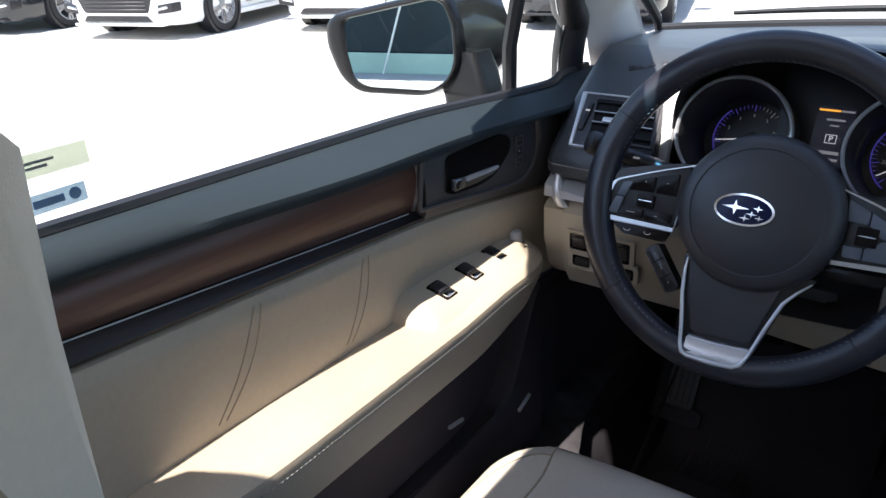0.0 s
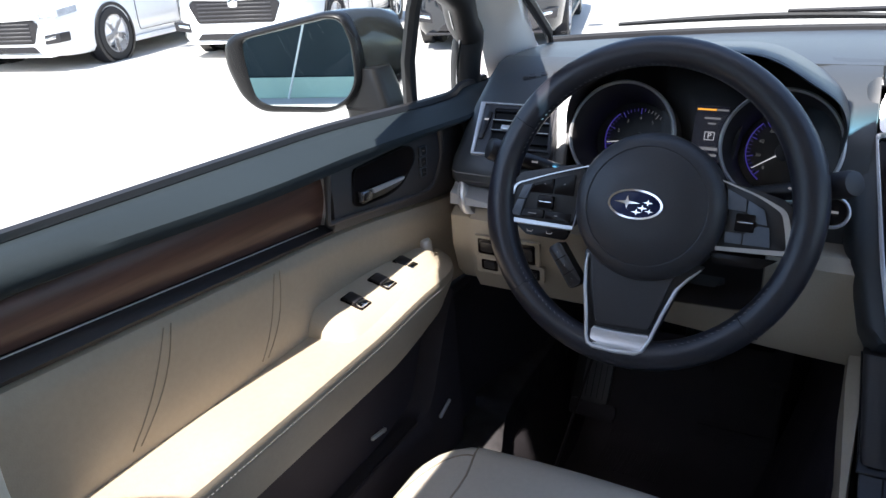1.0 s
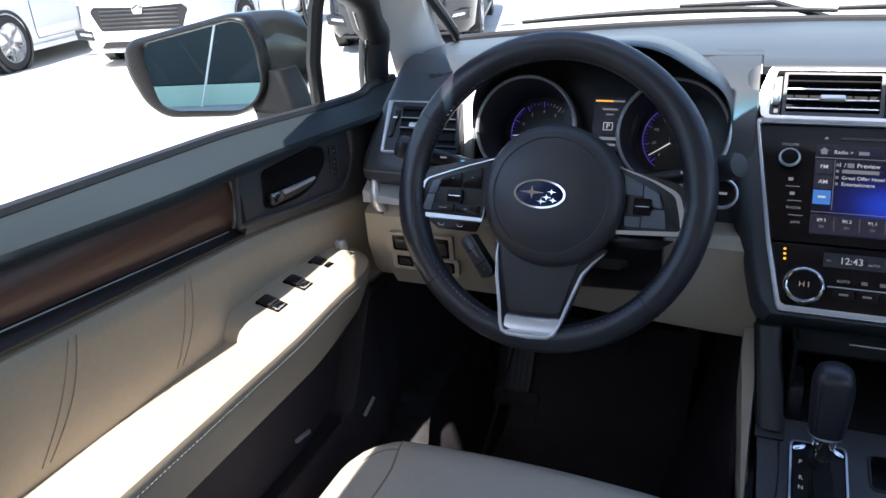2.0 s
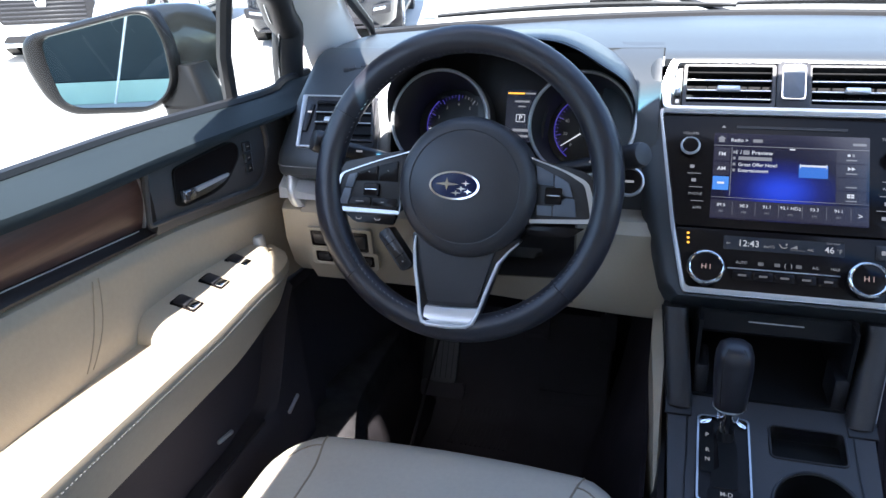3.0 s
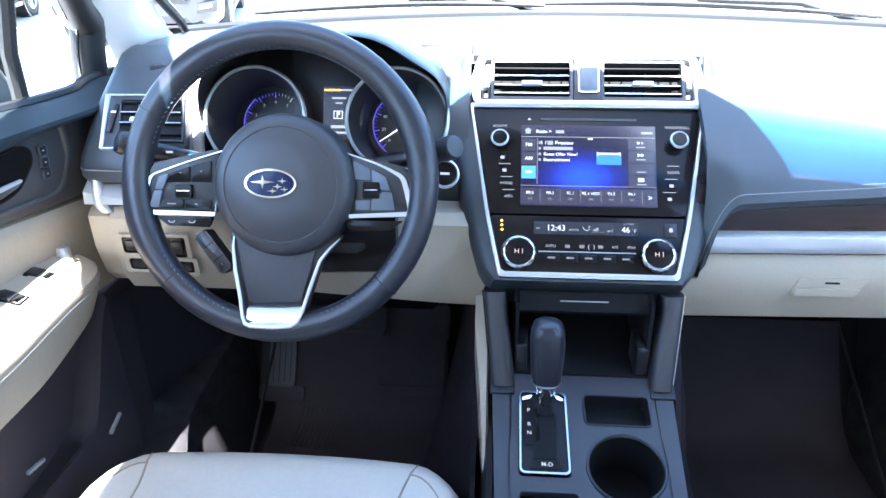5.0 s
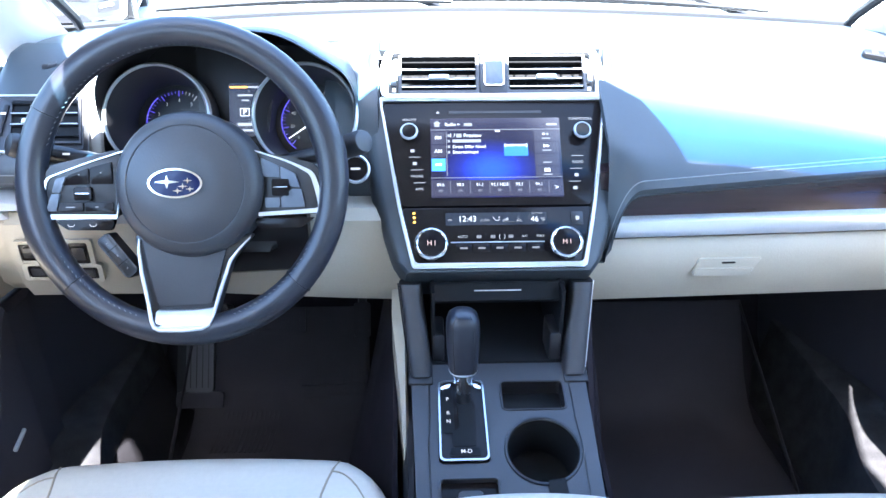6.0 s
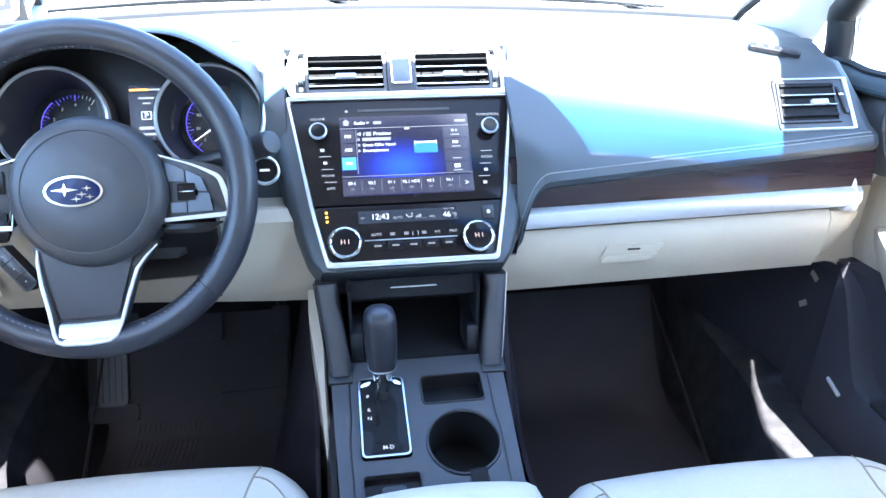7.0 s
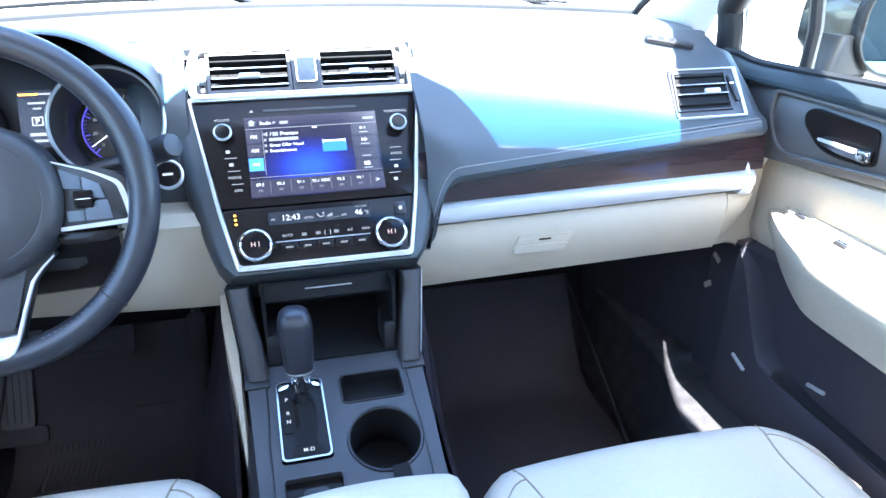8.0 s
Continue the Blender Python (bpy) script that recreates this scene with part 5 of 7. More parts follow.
# ---- middle console ----
def console():
    c = thing("center_console", "charcoal center console with cup holder, tray and beige sides", "center console")
    # top plate with real openings: a ring of pieces round the gate, tray, cup and pocket
    bm = bmesh.new()
    V0, V1 = -0.200, 0.030
    outer = [(-0.112, V1), (-0.104, V0), (0.104, V0), (0.112, V1)]
    holes = [rounded([(-0.0790, -0.1180), (-0.0190, -0.1180), (-0.0200, -0.0020), (-0.0780, -0.0020)], 0.006, 4), rect(0.001, 0.080, -0.046, -0.003, 0.007, 4), disc(0.0435, 32, (0.0435, -0.103)), rect(-0.079, -0.012, -0.190, -0.137, 0.006, 4)]
    edges = []
    for loop in [rounded(outer, 0.004, 3)] + holes:
        vs = [bm.verts.new((u, v, 0)) for u, v in loop]
        edges += [bm.edges.new((vs[i], vs[(i + 1) % len(vs)])) for i in range(len(vs))]
    bmesh.ops.triangle_fill(bm, use_beauty=True, edges=edges)
    bmesh.ops.recalc_face_normals(bm, faces=bm.faces[:])
    got = bmesh.ops.extrude_face_region(bm, geom=bm.faces[:])
    for v in got["geom"]:
        if isinstance(v, bmesh.types.BMVert):
            v.co.z = -0.012
    bm.transform(CONSOLE)
    part("top_plate", bm, HARD, c, "charcoal grained top plate", 30)
    rim = lambda p, r=0.0016: tube([(u, v, 0.0002) for u, v in p], r, 6, True, CONSOLE)
    # tray: floor in near-black, so the recess shade is partly in its colour
    t = part("tray", prism(rect(0.0, 0.081, -0.047, -0.002, 0.007), -0.030, -0.026, CONSOLE), VENT, c, "black coin tray, colour deepened for shade")
    part("tray_wall", ringplate(rect(-0.001, 0.082, -0.048, -0.001, 0.007), rect(0.001, 0.080, -0.046, -0.003, 0.007), -0.028, -0.002, CONSOLE), DARK, t)
    part("tray_rim", rim(rect(0.001, 0.080, -0.046, -0.003, 0.007)), DARK, t)
    # cup holder: near-black inside stands in for deep shade
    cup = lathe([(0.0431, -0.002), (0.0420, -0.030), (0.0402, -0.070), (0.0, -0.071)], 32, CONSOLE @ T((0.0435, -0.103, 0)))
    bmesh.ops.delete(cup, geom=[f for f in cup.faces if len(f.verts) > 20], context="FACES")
    k = part("cup_holder", cup, VENT, c, "deep cup holder, near-black for shade")
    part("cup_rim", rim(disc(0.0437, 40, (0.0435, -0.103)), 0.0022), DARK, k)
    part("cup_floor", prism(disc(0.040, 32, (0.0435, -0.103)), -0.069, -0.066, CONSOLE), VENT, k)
    # rear pocket
    p = part("switch_pocket", prism(rect(-0.080, -0.011, -0.191, -0.136, 0.006), -0.016, -0.010, CONSOLE), PIANO, c, "glossy black pocket")
    part("pocket_rim", rim(rect(-0.079, -0.012, -0.190, -0.137, 0.006)), HARD, p)
    part("pocket_key", prism(rect(-0.058, -0.030, -0.190, -0.150, 0.004), -0.010, -0.004, CONSOLE, 0.002), DARK, p)
    # channel between cup and armrest: a flat dark plate painted as its shade
    part("channel", prism(rounded([(0.044, -0.1425), (0.064, -0.1405), (0.067, -0.199), (0.042, -0.199)], 0.002), 0.0004, 0.0022, CONSOLE), VENT, c, "flat near-black plate for the shaded slot behind the cup holder")
    # seam line on the right shoulder
    for s in (-1, 1):
        part("seam", tube([(s * 0.0885, 0.028, 0.0004), (s * 0.0885, -0.060, 0.0004), (s * 0.0905, -0.090, 0.0004), (s * 0.0885, -0.198, 0.0004)], 0.0011, 5, m=CONSOLE), DARK, c)
    # sides: dark shoulder, beige flank
    for s in (-1, 1):
        rows = [[Vector((s * (0.106 + a + 0.010 * (1 - f)), 0.03 - 0.52 * f, (0.437 if f < 0.7 else 0.437) - 0.165 * min(f, 0.45) + b)) for a, b in ((-0.003, -0.003), (0.004, -0.008), (0.008, -0.03), (0.012, -0.10), (0.014, -0.40))] for f in (i / 8 for i in range(9))]
        part("side_wall", sheet(rows, 0.006), DARK, c, "charcoal console side")
        fl = [[Vector((s * (0.125 + a * smooth(-0.20, -0.03, y) - 0.006 * smooth(-0.05, -0.16, y)), y, z)) for a, z in ((-0.006, z1), (0.004 + (0.007 * smooth(-0.10, -0.03, y) if s < 0 else 0.0), z1 - 0.004), (0.008 + (0.004 * smooth(-0.10, -0.03, y) if s < 0 else 0.0), z0))] for y, z1, z0 in ((0.11, 0.53, 0.30), (0.03, 0.53, 0.26), (-0.03, 0.50, 0.24), (-0.09, 0.418, 0.20), (-0.16, 0.345, 0.16), (-0.30, 0.250, 0.12))]
        part("side_panel", sheet(fl, 0.006), BEIGE_HARD if s < 0 else CARPET, c, "beige side panel" if s < 0 else "black carpeted side panel")
        carp = [[Vector((s * (0.136 + a), y, z)) for a, z in ((0.0, z1), (0.012, z1 - 0.06), (0.012 + 0.45 * (k - 0.012), 0.5 * (z1 - 0.06) + 0.03), (k, 0.024))] for y, z1, k in ((0.42, 0.48, 0.05), (0.30, 0.478, 0.085 if s < 0 else 0.03), (0.20, 0.477, 0.105 if s < 0 else 0.03), (0.11, 0.475, 0.108 if s < 0 else 0.03), (0.03, 0.475, 0.108 if s < 0 else 0.03), (-0.03, 0.44, 0.10 if s < 0 else 0.03), (-0.09, 0.36, 0.08 if s < 0 else 0.03), (-0.16, 0.33, 0.05 if s < 0 else 0.03), (-0.40, 0.28, 0.03))]
        part("side_carpet", sheet(carp, 0.006), CARPET, c)
        # posts that carry the stack
        rings = []
        for f in (i / 8 for i in range(9)):
            x, y, z = s * (0.0975 + 0.0135 * f), -0.088 + 0.052 * f, 0.437 + 0.105 * f
            rings.append([Vector((x + 0.0145 * math.copysign(abs(math.cos(t)) ** 0.6, math.cos(t)), y + 0.016 * math.copysign(abs(math.sin(t)) ** 0.6, math.sin(t)) + 0.004, z - 0.004 * math.sin(t))) for t in (2 * math.pi * j / 16 for j in range(16))])
        post = part("post", loft(rings), HARD, c, "charcoal post beneath the stack")
        part("post_edge", tube([r[0] + Vector((s * 0.001 if s > 0 else 0.0292, -0.003, 0)) for r in rings] if s > 0 else [r[8] + Vector((-0.001, -0.003, 0)) for r in rings], 0.0011, 5), SATIN if s > 0 else DARK, post)
        part("post_foot", box(s * 0.099 - 0.0155, s * 0.099 + 0.0155, -0.002, 0.030, -0.001, 0.003, 0.001, 1, CONSOLE @ T((0, -0.004, 0))), DARK, post)
    # cubby behind the lever, its shade deepened by near-black surfaces
    cub = part("cubby", sheet([[Vector((x, y, z)) for y, z in ((-0.075, 0.4425), (0.06, 0.440), (0.085, 0.455), (0.09, 0.54))] for x in (-0.086, 0.0, 0.086)], 0.004), VENT, c, "open cubby, near-black for shade")
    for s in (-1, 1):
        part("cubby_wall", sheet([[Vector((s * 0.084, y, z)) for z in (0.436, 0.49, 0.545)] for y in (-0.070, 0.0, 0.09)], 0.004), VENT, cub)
        part("cubby_step", box(s * 0.0755 - 0.008, s * 0.0755 + 0.008, -0.072, -0.02, 0.438, 0.485, 0.004), DARK, cub)
    for u, v in ((-0.008, 0.522), (0.018, 0.530), (0.018, 0.514)):
        part("socket", box(u - 0.006, u + 0.006, 0.083, 0.0875, v - 0.004, v + 0.004, 0.001), PIANO, cub, "small black socket")
        part("socket_mark", box(u - 0.004, u + 0.004, 0.0815, 0.0832, v - 0.0008, v + 0.0008), DIM_INK, cub)
    part("flap", prism(rounded([(-0.084, -0.037), (0.084, -0.037), (0.088, -0.012), (-0.088, -0.012)], 0.004), -0.050, -0.034, STACK, 0.003), VENT, cub, "dark cubby flap")
    part("flap_line", box(-0.030, 0.030, -0.0248, -0.0234, -0.0345, -0.0328, 0.0003, 1, STACK), SATIN, cub)
    for u in (0.010, 0.034):
        so = part("socket", box(u - 0.0075, u + 0.0075, 0.076, 0.086, 0.497, 0.511, 0.001, 1), PIANO, cub, "small black socket")
        part("bar", box(u - 0.005, u + 0.005, 0.074, 0.0765, 0.494, 0.4962, 0, 1), DIM_INK, so)
        part("bar", box(u - 0.005, u + 0.005, 0.074, 0.0765, 0.503, 0.505, 0, 1), DIM_INK, so)


console()


def armrest():
    a = thing("console_armrest", "ivory leather armrest lid on the console", "armrest")
    part("lid", pillow(-0.098, 0.112, -0.62, -0.275, 0.425, 0.37, 0.022, None, 16, 0.004, lambda s: 0.012 * s * s), SEATHIDE, a, "padded ivory leather lid")
    part("bin", box(-0.092, 0.106, -0.61, -0.285, 0.06, 0.372, 0.006), HARD, a)


armrest()


def shifter():
    g = thing("gear_lever", "black leather gear lever in a chrome-edged gate", "gear lever")
    plate = rounded([(-0.0780, -0.1165), (-0.0200, -0.1165), (-0.0205, -0.0030), (-0.0775, -0.0030)], 0.007)
    inn = rounded([(-0.0758, -0.1142), (-0.0222, -0.1142), (-0.0227, -0.0054), (-0.0753, -0.0054)], 0.006)
    fr = ringplate(plate, inn, -0.008, 0.0045, CONSOLE)
    part("gate_frame", fr, DARK_CHROME, g, "bright chrome gate edge")
    pl = part("gate_plate", prism(inn, -0.012, 0.001, CONSOLE), PIANO, g, "glossy black gate plate")
    part("slot", prism(rounded([(-0.062, -0.096), (-0.035, -0.096), (-0.034, -0.050), (-0.040, -0.020), (-0.056, -0.020), (-0.053, -0.070), (-0.062, -0.078)], 0.003), 0.0008, 0.0022, CONSOLE), VENT, pl, "dark lever slot")
    part("index", prism(rounded([(-0.073, -0.078), (-0.059, -0.078), (-0.059, -0.010), (-0.073, -0.010)], 0.003), 0.0008, 0.002, CONSOLE), VENT, pl)
    L = CONSOLE @ T((0, 0, 0.0024))
    for w, u, v in (("P", -0.0665, -0.030), ("R", -0.0660, -0.050), ("N", -0.0660, -0.062), ("M-D", -0.0465, -0.1035)):
        text(w, 0.0072, DIM_INK, pl, L @ T((u, v, 0)), bold=0.0001)
    part("index", prism(rect(-0.066, -0.030, -0.109, -0.098, 0.002), 0.0008, 0.002, CONSOLE), VENT, pl)
    base = Vector((-0.0465, -0.128, 0.432))
    top = Vector((-0.0485, -0.126, 0.552))
    at = lambda f: base.lerp(top, f)
    part("boot", tube([at(-0.05), at(0.10)], [0.010, 0.008], 12), DARK, g)
    part("stem", tube([at(0.04), at(0.12), at(0.14), at(0.15), at(0.31), at(0.32), at(0.335)], [0.0085, 0.0092, 0.0100, 0.0108, 0.0135, 0.0160, 0.0166], 20), CHROME, g, "chrome stem")
    part("collar", tube([at(0.315), at(0.320), at(0.335), at(0.340)], [0.0160, 0.0176, 0.0178, 0.0165], 24), RING, g, "silver collar under the knob")
    for q in (((-0.0745, -0.0065), (-0.0600, -0.0065), (-0.0640, -0.0135), (-0.0745, -0.0165)), ((-0.0240, -0.0065), (-0.0350, -0.0065), (-0.0320, -0.0135), (-0.0240, -0.0165))):
        part("gate_corner", prism(rounded(list(q), 0.002), 0.0, 0.0036, CONSOLE, 0.001), CHROME, g, "bright chrome gate corner")
    rings = []
    for f, a, b in ((0.33, 0.0165, 0.0165), (0.345, 0.0182, 0.0182), (0.45, 0.0192, 0.0190), (0.60, 0.0206, 0.0210), (0.78, 0.0213, 0.0222), (0.88, 0.0205, 0.0215), (0.95, 0.0180, 0.0185), (0.99, 0.0125, 0.0130), (1.005, 0.004, 0.004)):
        p = at(f)
        rings.append([p + Vector((0.96 * a * math.copysign(abs(math.cos(t)) ** 0.75, math.cos(t)), 0.96 * b * math.copysign(abs(math.sin(t)) ** 0.75, math.sin(t)), 0)) for t in (2 * math.pi * j / 24 for j in range(24))])
    kn = part("knob", loft(rings), WHEEL_HIDE, g, "black leather knob")
    for s in (-1, 1):
        part("knob_seam", tube([r[0] * 0.5 + r[12] * 0.5 + Vector((s * 0.62 * (r[0] - r[12]).length / 2, -0.86 * (r[6] - r[18]).length / 2, 0)) for r in rings[1:-1]], 0.0009, 5), DARK, kn)


shifter()


# ---- doors ----
def door(s):
    driver = s < 0
    d = thing("front_door", "car door with beige leather padding, wood strip and armrest", "car door", "front doors")
    V = lambda o, y, z: Vector((s * o, y, z))
    xin = lambda y: 0.045 * smooth(-0.20, 0.12, y) - 0.030 * smooth(0.11, 0.21, y)
    zb = lambda y: 0.762 - 0.034 * y
    z1 = lambda y: 0.727 - 0.032 * y + 0.0128 * smooth(-0.20, 0.05, y)
    z2 = lambda y: 0.641 - 0.097 * y
    z3 = lambda y: 0.632 - 0.078 * y
    ys = [-0.93 + 1.045 * k / 30 for k in range(31)]

    def strip(prof, y0=-0.93, y1=0.115, n=28, thick=0.006):
        rows = []
        for k in range(n + 1):
            y = y0 + (y1 - y0) * k / n
            rows.append([V(o - xin(y), y, z) for o, z in prof(y)])
        return sheet(rows, thick)

    def solid(prof, y0, y1, n=24):
        return loft([[V(o - xin(y), y, z) for o, z in prof(y)] for y in (y0 + (y1 - y0) * k / n for k in range(n + 1))])

    hp = lambda y, k: zb(y) - k * (zb(y) - z1(y))
    lb = lambda y: (0.030 if driver else 0.008) * smooth(-0.62, -0.28, y) * (1 - smooth(0.02, 0.2, y))
    up = lambda y: [(0.775, zb(y) - 0.02), (0.757, zb(y) - 0.002), (0.746, zb(y) - 0.0005), (0.734, hp(y, 0.03)), (0.7245, hp(y, 0.12)), (0.7165 - 0.5 * lb(y), hp(y, 0.28)), (0.7125 - lb(y), hp(y, 0.45)), (0.7110 - lb(y), hp(y, 0.65)), (0.7130 - lb(y), hp(y, 0.82)), (0.718 - 0.5 * lb(y), hp(y, 0.92)), (0.738, hp(y, 0.97))]
    part("upper_pad", strip(up, y1=0.315, n=42), DOOR_PAD, d, "charcoal padded window ledge")
    wp = lambda y, k: z2(y) + k * (z1(y) - z2(y))
    part("wood_trim", solid(lambda y: [(0.760, z1(y) + 0.004), (0.733, wp(y, 1.0)), (0.7275, wp(y, 0.86)), (0.7250, wp(y, 0.66)), (0.7252, wp(y, 0.50)), (0.7275, wp(y, 0.32)), (0.7315, wp(y, 0.14)), (0.7355, z2(y)), (0.760, z2(y) - 0.002)], -0.93, -0.188), WOOD_DOOR, d, "dark brown wood strip")
    part("wood_tip", solid(lambda y: [(0.755, z1(y) + 0.002), (0.7300, z1(y)), (0.7240, wp(y, 0.80)), (0.7222, wp(y, 0.58)), (0.7245, wp(y, 0.32)), (0.7315, z2(y)), (0.755, z2(y))], -0.1885, -0.186, 2), SATIN, d, "thin silver end line")
    part("ledge", solid(lambda y: [(0.760, z2(y) - 0.001), (0.7325, z2(y) - 0.001), (0.7245, z2(y) - 0.0055), (0.7195, z3(y) + 0.006), (0.7225, z3(y) + 0.001), (0.760, z3(y))], -0.93, -0.180), LEDGE, d, "charcoal ledge under the wood")
    part("ledge_line", tube([V(0.7320 - xin(y), y, z2(y) - 0.0010) for y in ys if y < -0.18], 0.0009, 5), SATIN, d, "thin silver line")
    bulge = lambda y, z: 0.007 * smooth(-0.58, -0.29, y) * (1 - smooth(-0.272, -0.238, y)) * (1 - smooth(0.560, 0.632, z))
    def pad(y):
        out = [(0.735, z3(y) + 0.001), (0.722, z3(y) - 0.004), (0.7165, z3(y) - 0.014)]
        for k in range(9):
            z = z3(y) - 0.022 + (0.545 - z3(y) + 0.022) * k / 8
            out.append((0.7155 - 0.003 * smooth(0, 1, k / 8) - bulge(y, z), z))
        return out + [(0.708, 0.515), (0.716, 0.490)]
    xq = 1.0 if driver else 0.4
    part("door_padding", sheet([[V(o - xq * xin(y), y, z) for o, z in pad(y)] for y in (-0.93 + 1.045 * k / 90 for k in range(91))], 0.010), BEIGE, d, "beige leather door padding")
    # stitched seams on the padding
    for yt, yb in ((-0.452, -0.516), (-0.297, -0.345), (-0.70, -0.75)):
        for o in (-0.0045, 0.0045):
            pts = []
            for f in (i / 8 for i in range(9)):
                y = yt + (yb - yt) * f + o * (1 + 0.5 * math.sin(math.pi * f)) + 0.010 * math.sin(math.pi * f)
                z = (z3(yt) - 0.010) * (1 - f) + 0.560 * f
                pts.append(V(0.7122 + 0.0032 * smooth(0.545, z3(y) - 0.02, z) - bulge(y, z) - xq * xin(y), y, z))
            part("seam", tube(pts, 0.0007, 5), SEAM, d)

    # armrest
    def arm(y):
        r = smooth(-0.93, -0.60, y)
        e = max(0.0, min(0.999, (y + 0.078) / 0.085))
        tip = 0.648 - 0.020 * smooth(-0.75, -0.50, y) + xin(y) * 0.9 + 0.062 * (1 - math.sqrt(1 - e * e))
        if not driver:
            g = max(0.0, y + 0.165)
            e = max(0.0, min(0.999, (y - 0.015) / 0.025))
            tip = 0.642 - 0.022 * smooth(-0.75, -0.50, y) + xin(y) + 0.24 * g + 1.1 * g * g + 0.02 * (1 - math.sqrt(1 - e * e))
        zt = 0.552 + 0.008 * smooth(-0.25, -0.10, y) - 0.020 * (1 - r)
        low = 0.470 + 0.03 * smooth(-0.2, 0.0, y)
        out = 0.728 if driver else 0.728 + 0.8 * xin(y)
        return [(out, zt - 0.004), (tip + 0.028, zt + 0.001), (tip + 0.010, zt - 0.001), (tip + 0.002, zt - 0.006), (tip, zt - 0.014), (tip + 0.004, zt - 0.030), (tip + 0.018, low), (tip + 0.040, low - 0.010), (out + 0.004, low - 0.014)]
    ar = part("armrest", solid(arm, -0.93, 0.0055 if driver else 0.039, 64), BEIGE, d, "beige leather armrest")
    if driver:
        dots = []
        for k in range(150):
            y = -0.90 + 0.86 * k / 150
            p = V(arm(y)[4][0] - xin(y) - 0.0003, y, arm(y)[4][1] - 0.004)
            dots.append(box(p.x - 0.0004, p.x + 0.0004, p.y - 0.0013, p.y + 0.0013, p.z - 0.0004, p.z + 0.0004, 0))
        tagged(part("armrest_stitching", join(*dots), STITCH, ar, "pale stitching"), kind="stuff")
    # raised switch panel with a scooped end
    def sw(y):
        e = 1 - max(0.0, min(1.0, (y + 0.272) / 0.034))
        k = math.sqrt(1 - e * e) * (1 - 0.75 * smooth(-0.04, -0.005, y))
        b = arm(y)[2][0]
        a = arm(y)[1][1]
        return [(0.722, 0.548 + 0.028 * k), (max(b + 0.012, 0.692), 0.548 + 0.024 * k), (b + 0.020, max(a - 0.004 + 0.006 * k, 0.548 + 0.0155 * k)), (b + 0.004, a - 0.005), (b + 0.010, 0.54), (0.722, 0.54)]
    def sw_pass(y):
        k = smooth(-0.300, -0.262, y) * (1 - smooth(-0.03, 0.005, y))
        b = arm(y)[2][0]
        return [(0.724 + 0.6 * xin(y), 0.552 + 0.020 * k), (max(b + 0.012, 0.700 + 0.3 * xin(y)), 0.555 + 0.015 * k), (b + 0.010, 0.5545 + 0.006 * k), (b, 0.549 + 0.002 * k), (b + 0.010, 0.54), (0.724 + 0.6 * xin(y), 0.54)]
    part("switch_panel", solid(sw, -0.272, -0.014, 76) if driver else solid(sw_pass, -0.300, 0.004, 26), BEIGE_HARD, ar, "beige switch panel")
    top = lambda o, y: 0.571 + 0.003 * smooth(0.70, 0.68, o) - 0.33 * (0.690 - o) * (o < 0.690)
    if driver:
        for y, n in ((-0.203, 2), (-0.143, 2), (-0.082, 2)):
            m = T((s * 0.680, y, 0.5690)) @ pose(0, 0, 0, 0, -16 * s, 0)
            b = part("window_switch", prism(rect(-0.019, 0.015, -0.0115, 0.0115, 0.002), -0.004, 0.0012, m, 0.0006), PIANO, ar, "black window switch with chrome tip")
            part("rocker", box(-0.016, 0.002, -0.0095, 0.0095, 0.0008, 0.0045, 0.0015, 2, m), DARK, b)
            part("chrome_tip", box(0.003, 0.013, -0.0085, 0.0085, 0.0008, 0.0040, 0.0015, 2, m), CHROME, b)
        k = part("mirror_knob", lathe([(0.010, -0.004), (0.0095, 0.012), (0.0075, 0.016), (0.0, 0.0165)], 20, T((s * 0.686, -0.022, 0.566))), SATIN, ar, "silver mirror knob")
    else:
        for x, y in ((0.677, -0.160), (0.692, -0.062)):
            m = T((s * x, y, 0.5670)) @ pose(0, 0, 0, 0, -16 * s, 0)
            b = part("window_switch", prism(rect(-0.006, 0.010, -0.016, 0.016, 0.002), -0.004, 0.002, m, 0.001), BEIGE_HARD, ar, "beige switch with dark gap")
            part("rocker", box(-0.004, 0.003, -0.012, 0.010, 0.0018, 0.006, 0.002, 2, m), DARK, b)
            part("chrome_tip", box(0.003, 0.008, -0.008, 0.012, 0.0018, 0.005, 0.002, 2, m), CHROME, b)
    # padded front end of the door, wrapping down past the handle
    fe = lambda y: [(0.722, zb(y) - 0.015), (0.7135, zb(y) - 0.040), (0.711, 0.70), (0.710, 0.66), (0.712, 0.625 if driver else 0.650), (0.724, 0.606 if driver else 0.638)]
    part("front_pad", strip(fe, 0.080, 0.300, 20), DOOR_PAD, d, "charcoal padded front end of the door")
    # inner handle in its bezel
    bez = lambda y: [(0.745, z1(y) + 0.001), (0.722, z1(y) - 0.002), (0.716, z1(y) - 0.012), (0.714, (z1(y) + z3(y)) / 2), (0.715, z3(y) + 0.014), (0.719, z3(y) + 0.003), (0.745, z3(y))]
    bz = part("handle_bezel", solid(bez, -0.185, 0.096, 18), DOOR_TRIM, d, "charcoal handle bezel")
    rim = rounded([(-0.189, 0.7355), (0.023, 0.7390), (0.028, 0.700), (0.004, 0.650), (-0.090, 0.6555), (-0.199, 0.6665)], [0.004, 0.010, 0.02, 0.028, 0.02, 0.006], 6)
    dense = []
